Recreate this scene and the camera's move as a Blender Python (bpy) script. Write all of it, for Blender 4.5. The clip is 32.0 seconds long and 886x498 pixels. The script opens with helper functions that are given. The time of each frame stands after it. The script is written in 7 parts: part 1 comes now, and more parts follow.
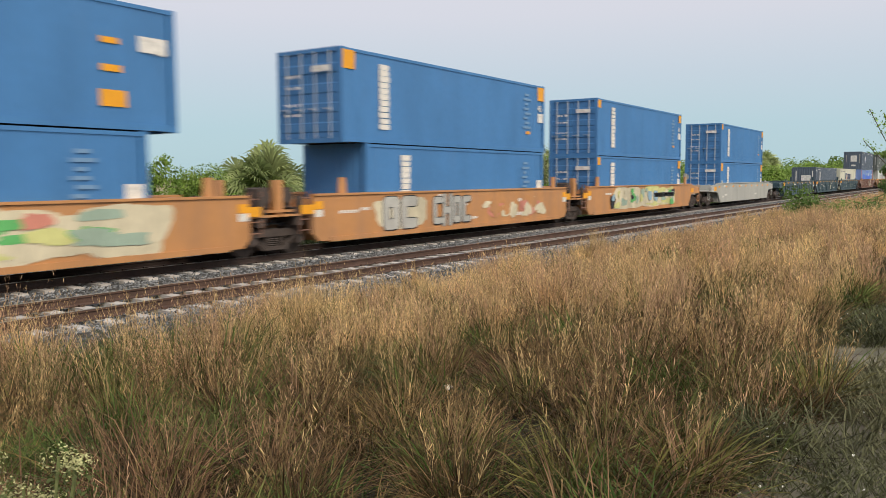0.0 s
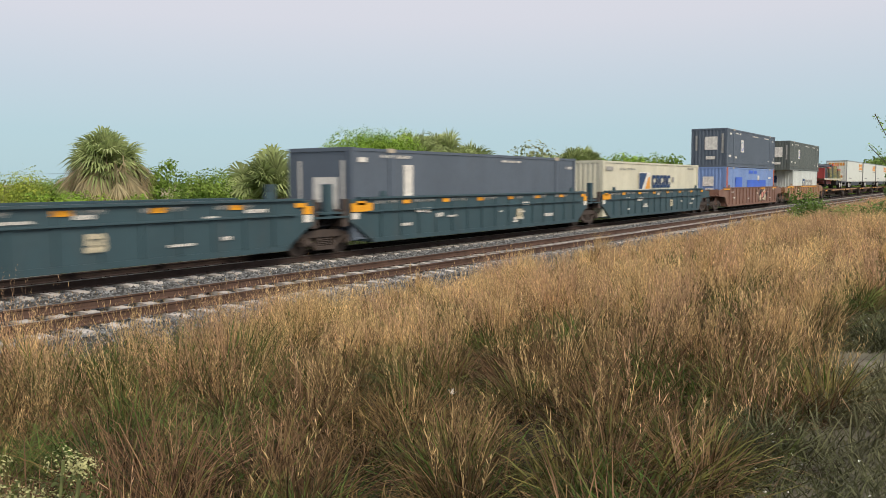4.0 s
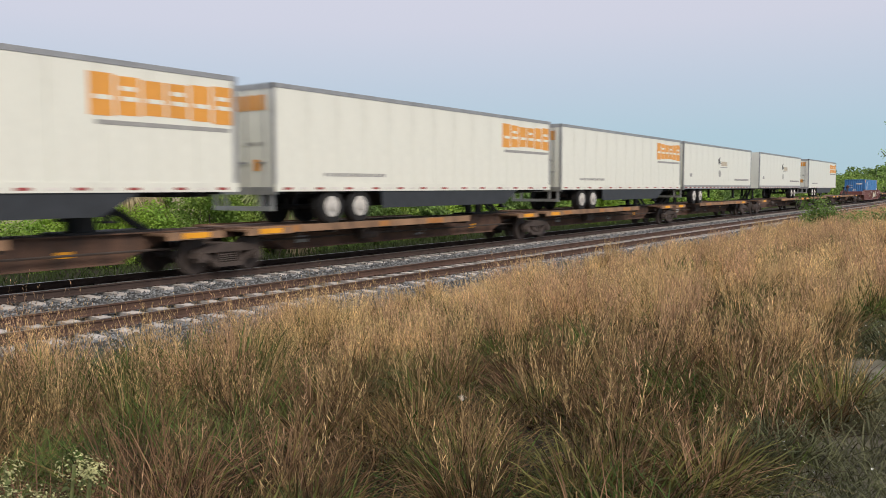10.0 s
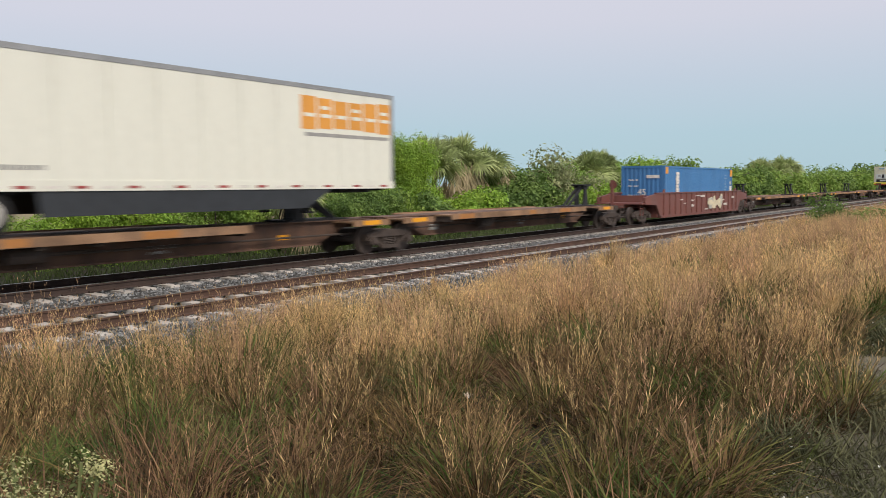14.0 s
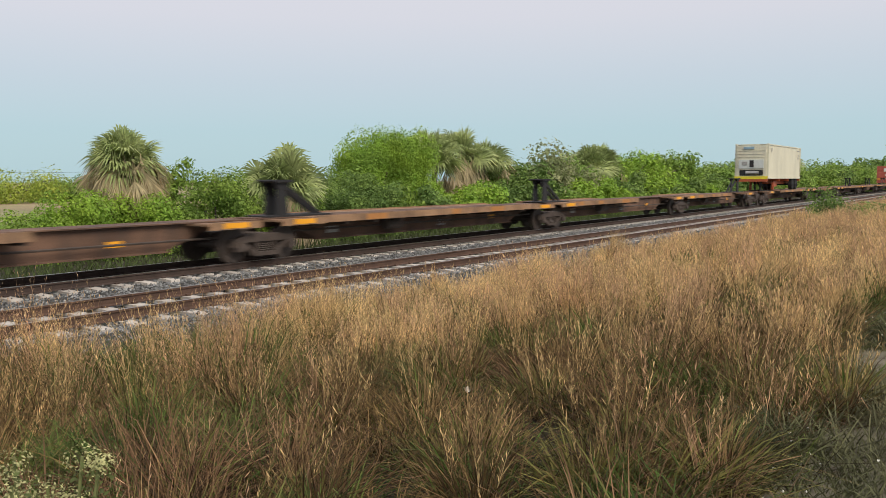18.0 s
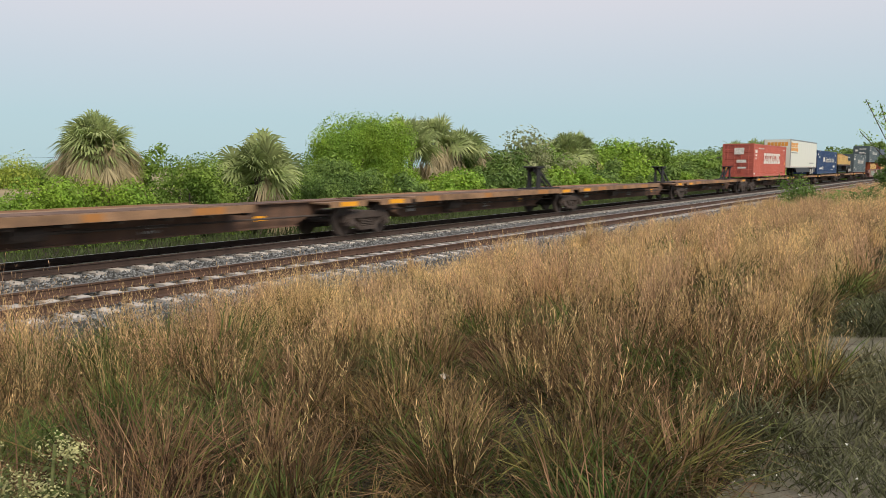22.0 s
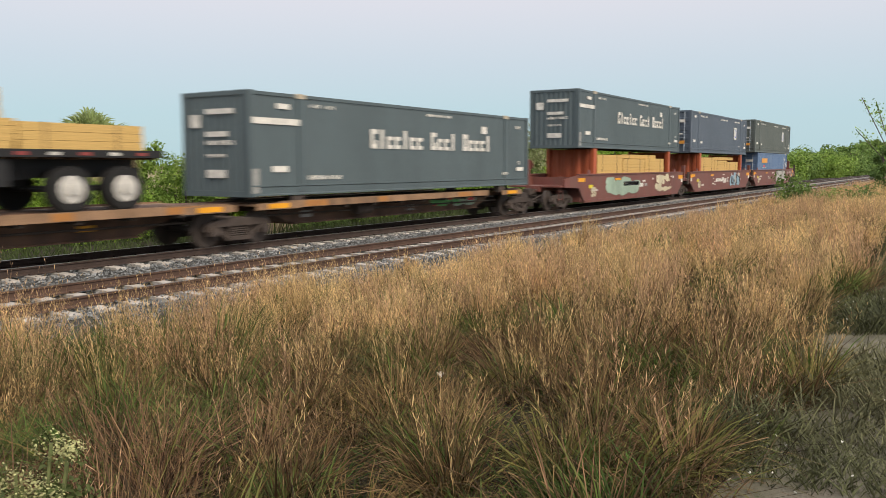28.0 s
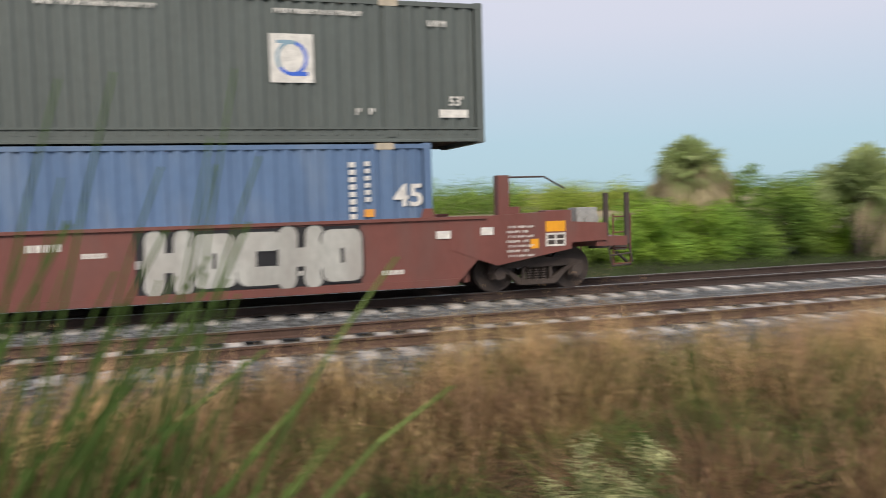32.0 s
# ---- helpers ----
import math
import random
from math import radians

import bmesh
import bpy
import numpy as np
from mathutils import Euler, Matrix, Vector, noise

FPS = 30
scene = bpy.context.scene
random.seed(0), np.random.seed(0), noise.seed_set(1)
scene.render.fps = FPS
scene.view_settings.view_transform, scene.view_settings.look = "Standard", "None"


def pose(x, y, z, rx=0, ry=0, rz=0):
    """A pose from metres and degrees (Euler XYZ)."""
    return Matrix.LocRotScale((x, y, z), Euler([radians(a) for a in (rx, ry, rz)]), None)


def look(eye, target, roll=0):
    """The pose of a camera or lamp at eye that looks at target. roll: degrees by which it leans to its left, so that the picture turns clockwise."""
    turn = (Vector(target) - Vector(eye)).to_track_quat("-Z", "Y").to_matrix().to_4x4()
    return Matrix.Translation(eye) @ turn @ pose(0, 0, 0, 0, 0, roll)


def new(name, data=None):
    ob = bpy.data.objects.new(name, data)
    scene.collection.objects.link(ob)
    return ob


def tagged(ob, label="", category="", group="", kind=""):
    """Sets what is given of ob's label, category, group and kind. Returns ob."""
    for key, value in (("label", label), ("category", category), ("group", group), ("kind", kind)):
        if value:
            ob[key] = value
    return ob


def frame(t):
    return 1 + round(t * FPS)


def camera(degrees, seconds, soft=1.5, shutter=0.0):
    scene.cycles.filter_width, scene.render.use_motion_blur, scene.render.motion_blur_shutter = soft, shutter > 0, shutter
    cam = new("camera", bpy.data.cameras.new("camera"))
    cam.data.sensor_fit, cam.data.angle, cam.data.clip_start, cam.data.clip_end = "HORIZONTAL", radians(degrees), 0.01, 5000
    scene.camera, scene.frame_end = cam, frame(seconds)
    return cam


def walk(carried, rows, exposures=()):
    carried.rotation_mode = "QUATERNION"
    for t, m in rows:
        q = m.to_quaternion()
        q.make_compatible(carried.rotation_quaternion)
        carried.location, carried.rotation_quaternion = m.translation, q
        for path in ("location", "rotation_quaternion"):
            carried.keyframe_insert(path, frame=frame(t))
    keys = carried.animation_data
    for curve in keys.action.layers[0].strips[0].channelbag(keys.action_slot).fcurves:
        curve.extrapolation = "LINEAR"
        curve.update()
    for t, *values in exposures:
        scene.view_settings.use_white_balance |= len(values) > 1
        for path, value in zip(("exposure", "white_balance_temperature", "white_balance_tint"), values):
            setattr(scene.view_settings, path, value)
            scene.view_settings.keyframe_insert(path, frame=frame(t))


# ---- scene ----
cam = camera(57.13, 32.0, soft=0.8, shutter=0.4)
EYE = (0.0, 0.0, 2.085)
PATH = [
    (0, pose(*EYE, 85.02, 0.23, -56.59)),
    (1, pose(*EYE, 85.13, 0.25, -56.48)),
    (2, pose(*EYE, 85.27, 0.30, -56.41)),
    (3, pose(*EYE, 85.30, 0.21, -56.32)),
    (3.5, pose(*EYE, 85.31, 0.18, -56.29)),
    (5.5, pose(*EYE, 85.49, 0.34, -56.23)),
    (6, pose(*EYE, 85.55, 0.37, -56.22)),
    (7, pose(*EYE, 85.67, 0.44, -56.17)),
    (8, pose(*EYE, 85.71, 0.39, -56.03)),
    (9, pose(*EYE, 85.71, 0.32, -55.84)),
    (10, pose(*EYE, 85.75, 0.19, -55.59)),
    (11, pose(*EYE, 85.79, 0.15, -55.37)),
    (12, pose(*EYE, 85.75, 0.24, -55.30)),
    (13, pose(*EYE, 85.70, 0.32, -55.27)),
    (14, pose(*EYE, 85.57, 0.31, -55.21)),
    (14.5, pose(*EYE, 85.50, 0.38, -55.19)),
    (16.5, pose(*EYE, 85.30, 0.25, -55.12)),
    (17, pose(*EYE, 85.26, 0.30, -55.14)),
    (18, pose(*EYE, 85.18, 0.30, -55.20)),
    (19, pose(*EYE, 85.16, 0.32, -55.30)),
    (19.5, pose(*EYE, 85.13, 0.23, -55.44)),
    (20, pose(*EYE, 85.06, 0.18, -55.64)),
    (20.5, pose(*EYE, 84.89, 0.11, -55.97)),
    (21, pose(*EYE, 84.65, 0.07, -56.34)),
    (21.5, pose(*EYE, 84.44, 0.01, -56.61)),
    (22, pose(*EYE, 84.27, 0.08, -56.85)),
    (22.5, pose(*EYE, 84.12, 0.14, -57.05)),
    (23, pose(*EYE, 83.98, 0.15, -57.28)),
    (24, pose(*EYE, 83.87, 0.23, -57.48)),
    (25, pose(*EYE, 83.90, 0.23, -57.30)),
    (25.5, pose(*EYE, 83.91, 0.19, -57.18)),
    (27.5, pose(*EYE, 84.08, 0.17, -57.08)),
    (28, pose(*EYE, 84.12, 0.07, -57.09)),
    (28.5, pose(*EYE, 84.17, 0.05, -57.07)),
    (29, pose(*EYE, 84.26, 0.13, -56.93)),
    (29.5, pose(*EYE, 84.39, 0.22, -56.58)),
    (30, pose(*EYE, 84.60, 0.39, -55.72)),
    (30.5, pose(*EYE, 84.89, 0.41, -53.21)),
    (31, pose(*EYE, 85.21, 0.48, -48.98)),
    (31.5, pose(*EYE, 85.75, 0.61, -38.03)),
    (32, pose(*EYE, 86.27, 1.52, -17.07)),
]
walk(cam, PATH, [(0, 0, 6500, 10), (9.1, 0, 6550, 10), (10, -0.1, 6250, 13), (12.5, -0.12, 6300, 13), (14.5, -0.05, 6400, 12), (17, 0, 6550, 10), (25, 0, 6600, 10), (28, 0.1, 6600, 10), (29, 0.14, 6600, 10), (30, 0.08, 6250, 11), (31, 0.06, 6450, 11), (32, 0, 6250, 12)])

# ---- light ----
world = bpy.data.worlds.new("dusk_sky")
scene.world = world
world.use_nodes = True
wn, wl = world.node_tree.nodes, world.node_tree.links
sky = wn.new("ShaderNodeTexSky")
sky.sky_type, sky.sun_disc = "NISHITA", False
sky.sun_elevation, sky.sun_rotation = radians(42), radians(200)
sky.altitude, sky.air_density, sky.dust_density, sky.ozone_density = 0, 1.0, 1.2, 2.0
coord = wn.new("ShaderNodeTexCoord")
split = wn.new("ShaderNodeSeparateXYZ")
ramp = wn.new("ShaderNodeValToRGB")
wl.new(coord.outputs["Generated"], split.inputs[0])
wl.new(split.outputs["Z"], ramp.inputs[0])
SKY_STOPS = [(0.0, (0.43, 0.60, 0.655)), (0.06, (0.45, 0.61, 0.675)), (0.12, (0.54, 0.625, 0.70)), (0.19, (0.66, 0.67, 0.735)), (0.30, (0.74, 0.715, 0.77)), (1.0, (0.70, 0.69, 0.76))]
while len(ramp.color_ramp.elements) < len(SKY_STOPS):
    ramp.color_ramp.elements.new(0.5)
for el, (p, c) in zip(ramp.color_ramp.elements, SKY_STOPS):
    el.position, el.color = p, (*c, 1)
skymix = wn.new("ShaderNodeMix")
skymix.data_type = "RGBA"
skymix.inputs[0].default_value = 0.992
wl.new(sky.outputs[0], skymix.inputs[6])
wl.new(ramp.outputs[0], skymix.inputs[7])
bg = wn["Background"]
wl.new(skymix.outputs[2], bg.inputs[0])
bg.inputs[1].default_value = 1.0

sun = new("sun", bpy.data.lights.new("sun", "SUN"))
sun.data.energy, sun.data.angle, sun.data.color = 2.95, radians(30), (1.0, 0.89, 0.74)
sun.matrix_world = look((-23, -62, 60), (0, 0, 0))


# ---- materials ----
def surface(name, rgb, rough=0.6, metal=0.0, vary=0.15, scale=3.0, fine=40.0, bump=0.0, bump_scale=60.0, dirt=0.0, dirt_rgb=(0.10, 0.07, 0.05), streak=1.0, island=0.0, objvar=0.0, spec=0.4, trans=0.0, rgb2=None, patch=0.6):
    m = bpy.data.materials.new(name)
    m.use_nodes = True
    n, l = m.node_tree.nodes, m.node_tree.links
    b = n["Principled BSDF"]
    tc = n.new("ShaderNodeTexCoord")
    mp = n.new("ShaderNodeMapping")
    mp.inputs["Scale"].default_value = (1, 1, streak)
    l.new(tc.outputs["Object"], mp.inputs[0])

    def noise_tex(sc, detail=5):
        t = n.new("ShaderNodeTexNoise")
        t.inputs["Scale"].default_value, t.inputs["Detail"].default_value = sc, detail
        l.new(mp.outputs[0], t.inputs["Vector"])
        return t.outputs["Fac"]

    def mix(fac, a, c, mode="MIX"):
        x = n.new("ShaderNodeMix")
        x.data_type, x.blend_type = "RGBA", mode
        for k, v in ((0, fac), (6, a), (7, c)):
            if isinstance(v, (int, float)):
                x.inputs[k].default_value = v
            elif isinstance(v, tuple):
                x.inputs[k].default_value = (*v, 1)
            else:
                l.new(v, x.inputs[k])
        return x.outputs[2]

    def steps(v, lo, hi, to0=0.0, to1=1.0):
        r = n.new("ShaderNodeMapRange")
        for k, q in zip((1, 2, 3, 4), (lo, hi, to0, to1)):
            r.inputs[k].default_value = q
        l.new(v, r.inputs[0])
        return r.outputs[0]

    base = rgb
    if rgb2:
        base = mix(steps(noise_tex(patch, 3), 0.42, 0.58), rgb, rgb2)
    big = steps(noise_tex(scale), 0.3, 0.7, 1 - vary, 1 + vary)
    small = steps(noise_tex(fine, 3), 0.3, 0.7, 1 - vary * 0.6, 1 + vary * 0.6)
    mul = n.new("ShaderNodeMath")
    mul.operation = "MULTIPLY"
    l.new(big, mul.inputs[0])
    l.new(small, mul.inputs[1])
    fac = mul.outputs[0]
    for amount, node, out in ((island, "ShaderNodeNewGeometry", "Random Per Island"), (objvar, "ShaderNodeObjectInfo", "Random")):
        if amount:
            r = steps(n.new(node).outputs[out], 0, 1, 1 - amount, 1 + amount)
            q = n.new("ShaderNodeMath")
            q.operation = "MULTIPLY"
            l.new(fac, q.inputs[0])
            l.new(r, q.inputs[1])
            fac = q.outputs[0]
    grey = n.new("ShaderNodeCombineColor")
    for k in range(3):
        l.new(fac, grey.inputs[k])
    col = mix(1.0, base, grey.outputs[0], "MULTIPLY")
    if dirt:
        col = mix(steps(noise_tex(scale * 1.7, 8), 0.62 - dirt * 0.3, 0.78, 0.0, min(1.0, dirt * 1.6)), col, dirt_rgb)
    l.new(col, b.inputs["Base Color"])
    b.inputs["Roughness"].default_value, b.inputs["Metallic"].default_value = rough, metal
    b.inputs["Specular IOR Level"].default_value = spec
    if bump:
        bp = n.new("ShaderNodeBump")
        bp.inputs["Strength"].default_value, bp.inputs["Distance"].default_value = bump, 0.02
        l.new(noise_tex(bump_scale, 6), bp.inputs["Height"])
        l.new(bp.outputs[0], b.inputs["Normal"])
    if trans:
        tr = n.new("ShaderNodeBsdfTranslucent")
        l.new(col, tr.inputs[0])
        ms = n.new("ShaderNodeMixShader")
        ms.inputs[0].default_value = trans
        l.new(b.outputs[0], ms.inputs[1])
        l.new(tr.outputs[0], ms.inputs[2])
        l.new(ms.outputs[0], n["Material Output"].inputs[0])
    return m


def paint(name, rgb, dirt=0.25, dirt_rgb=(0.16, 0.11, 0.08), rough=0.5, vary=0.10, **kw):
    return surface(name, rgb, rough=rough, vary=vary, scale=0.9, fine=14, dirt=dirt, dirt_rgb=dirt_rgb, streak=0.35, bump=0.06, bump_scale=9, **kw)


BLUE = paint("blue_container_paint", (0.060, 0.195, 0.42), dirt=0.12, dirt_rgb=(0.09, 0.16, 0.28))
NAVY = paint("navy_container_paint", (0.022, 0.055, 0.14), dirt=0.1, dirt_rgb=(0.05, 0.07, 0.12))
SLATE = paint("slate_container_paint", (0.098, 0.124, 0.158), dirt=0.15, dirt_rgb=(0.09, 0.10, 0.11))
OLIVE = paint("olive_grey_container_paint", (0.108, 0.125, 0.114), dirt=0.2, dirt_rgb=(0.12, 0.12, 0.10))
TEALGREY = paint("green_grey_container_paint", (0.092, 0.122, 0.132), dirt=0.12, dirt_rgb=(0.09, 0.10, 0.11))
DUSTBLUE = paint("faded_blue_container_paint", (0.19, 0.29, 0.53), dirt=0.25, dirt_rgb=(0.24, 0.28, 0.42))
MIDBLUE = paint("mid_blue_container_paint", (0.115, 0.185, 0.31), dirt=0.4, dirt_rgb=(0.20, 0.26, 0.34))
LOGOBLUE = paint("bright_blue_paint", (0.05, 0.14, 0.62), dirt=0.05)
CREAM = paint("cream_container_paint", (0.62, 0.60, 0.465), dirt=0.08, dirt_rgb=(0.45, 0.40, 0.28))
WHITE = paint("white_trailer_skin", (0.74, 0.752, 0.66), dirt=0.15, dirt_rgb=(0.62, 0.61, 0.52), rough=0.35, vary=0.05)
OFFWHITE = paint("white_container_paint", (0.57, 0.61, 0.58), dirt=0.2, dirt_rgb=(0.45, 0.43, 0.38))
RED = paint("red_container_paint", (0.48, 0.118, 0.082), dirt=0.15, dirt_rgb=(0.30, 0.07, 0.05))
RODPAINT = paint("pale_galvanised_rod", (0.36, 0.42, 0.48), dirt=0.3)
DARKRED = paint("dark_red_paint", (0.33, 0.065, 0.06), dirt=0.3)
FLATRED = paint("dull_red_trailer_paint", (0.37, 0.062, 0.055), dirt=0.45, dirt_rgb=(0.28, 0.10, 0.08))
CASTPALE = paint("pale_worn_casting", (0.50, 0.44, 0.33), dirt=0.3)
TARPRED = paint("red_tarp", (0.62, 0.05, 0.06), dirt=0.1, rough=0.45)
ORANGERED = paint("orange_red_paint", (0.42, 0.10, 0.04), dirt=0.3, dirt_rgb=(0.25, 0.07, 0.04))
WELLORANGE = paint("faded_orange_paint", (0.50, 0.245, 0.095), dirt=0.55, dirt_rgb=(0.36, 0.20, 0.11))
RUSTORANGE = paint("rusty_orange_paint", (0.33, 0.165, 0.065), dirt=0.85, dirt_rgb=(0.21, 0.165, 0.12), vary=0.25)
WELLGREY = paint("grey_well_paint", (0.40, 0.40, 0.36), dirt=0.3, dirt_rgb=(0.20, 0.18, 0.15))
WELLTEAL = paint("dark_teal_paint", (0.042, 0.080, 0.095), dirt=0.35, dirt_rgb=(0.07, 0.08, 0.08))
WELLBROWN = paint("red_brown_paint", (0.182, 0.068, 0.054), dirt=0.5, dirt_rgb=(0.15, 0.09, 0.075))
RUSTBROWN = paint("rusty_brown_paint", (0.19, 0.098, 0.068), dirt=0.6, dirt_rgb=(0.27, 0.17, 0.12))
YELLOW = paint("yellow_reflector", (0.80, 0.36, 0.02), dirt=0.1)
LIME = paint("yellow_tape", (0.72, 0.62, 0.04), dirt=0.05)
STRAP = paint("yellow_strap_webbing", (0.55, 0.44, 0.08), dirt=0.2)
DECKRUST = surface("rusty_deck_steel", (0.27, 0.165, 0.095), rough=0.8, vary=0.3, scale=1.2, dirt=0.5, dirt_rgb=(0.09, 0.06, 0.045), bump=0.2)
DECKORANGE = paint("worn_orange_edge_paint", (0.46, 0.20, 0.05), dirt=0.6, dirt_rgb=(0.20, 0.11, 0.06))
SPINE = surface("rusty_spine_steel", (0.135, 0.078, 0.052), rough=0.8, vary=0.35, scale=1.2, bump=0.2, dirt=0.55, dirt_rgb=(0.045, 0.036, 0.032), streak=0.4)
STEEL = surface("dark_grimy_steel", (0.068, 0.053, 0.045), rough=0.75, vary=0.3, scale=2.5, bump=0.25, dirt=0.4, dirt_rgb=(0.085, 0.06, 0.045))
BLACKSTEEL = surface("black_steel", (0.018, 0.018, 0.019), rough=0.6, vary=0.2, scale=2)
WHEEL = surface("wheel_steel", (0.075, 0.060, 0.052), rough=0.6, metal=0.3, vary=0.25, scale=4)
BRIGHT = surface("polished_rail_head", (0.42, 0.41, 0.40), rough=0.32, metal=0.9, vary=0.12, scale=1.0)
RAIL = surface("rusty_rail_steel", (0.085, 0.050, 0.036), rough=0.85, vary=0.3, scale=2.0, bump=0.2, dirt=0.3, dirt_rgb=(0.07, 0.045, 0.035))
RAILDARK = surface("dark_rail_steel", (0.050, 0.034, 0.028), rough=0.85, vary=0.25, scale=2.0, bump=0.2)
CONCRETE = surface("sleeper_concrete", (0.46, 0.43, 0.39), rough=0.9, vary=0.18, scale=4, bump=0.3, dirt=0.35, dirt_rgb=(0.27, 0.22, 0.18), objvar=0.16)
STONE = surface("ballast_granite", (0.165, 0.172, 0.172), rough=0.9, vary=0.25, scale=8, island=0.8)
# far darker than the loose stones: shade of the gaps painted into the bed
GAP_SHADE_BED = surface("ballast_bed", (0.055, 0.055, 0.052), rough=0.95, vary=0.5, scale=14, fine=60, bump=1.0, bump_scale=26)
TYRE = surface("tyre_rubber", (0.018, 0.018, 0.018), rough=0.85, vary=0.2)
RIM = surface("wheel_rim", (0.62, 0.60, 0.55), rough=0.45, metal=0.2, vary=0.2, scale=6, dirt=0.2)
SKIRT = surface("dark_side_skirt", (0.035, 0.040, 0.046), rough=0.5, vary=0.15)
ALU = surface("weathered_aluminium", (0.40, 0.40, 0.39), rough=0.4, metal=0.6, vary=0.15)
TARP = surface("black_tarpaulin", (0.016, 0.018, 0.022), rough=0.45, vary=0.25, scale=1.5, bump=0.35, bump_scale=5)
TARPGREEN = surface("dark_green_tarpaulin", (0.016, 0.055, 0.045), rough=0.5, vary=0.25, scale=1.5, bump=0.3, bump_scale=5)
LUMBER = surface("fresh_sawn_lumber", (0.56, 0.37, 0.13), rough=0.8, vary=0.16, scale=5, fine=50, streak=8, island=0.22, bump=0.15)
LUMBERDARK = surface("brown_lumber", (0.36, 0.20, 0.085), rough=0.8, vary=0.18, scale=5, fine=50, streak=8, island=0.2)
MARK = surface("white_stencil_paint", (0.70, 0.68, 0.62), rough=0.6, vary=0.2, scale=6, dirt=0.2, dirt_rgb=(0.4, 0.38, 0.34))
MARKGREY = surface("grey_stencil_paint", (0.33, 0.33, 0.31), rough=0.6, vary=0.2, scale=6)
LOGOORANGE = paint("orange_lettering_paint", (0.72, 0.33, 0.06), dirt=0.1)
BLACKPAINT = paint("black_paint", (0.02, 0.02, 0.022), dirt=0.1)
GRAF_SILVER = paint("silver_spray_paint", (0.44, 0.44, 0.40), dirt=0.6, dirt_rgb=(0.32, 0.29, 0.26), vary=0.2)
GRAF_MINT = paint("mint_spray_paint", (0.32, 0.42, 0.33), dirt=0.15, vary=0.2)
GRAF_CREAM = paint("cream_spray_paint", (0.60, 0.54, 0.38), dirt=0.15, vary=0.2)
GRAF_GREEN = paint("green_spray_paint", (0.12, 0.42, 0.13), dirt=0.1, vary=0.2)
GRAF_BLUE = paint("pale_blue_spray_paint", (0.25, 0.38, 0.46), dirt=0.15, vary=0.2)
GRAF_PINK = paint("pink_spray_paint", (0.55, 0.22, 0.16), dirt=0.15, vary=0.2)
GRAF_YELLOW = paint("pale_yellow_spray_paint", (0.55, 0.55, 0.22), dirt=0.15, vary=0.2)


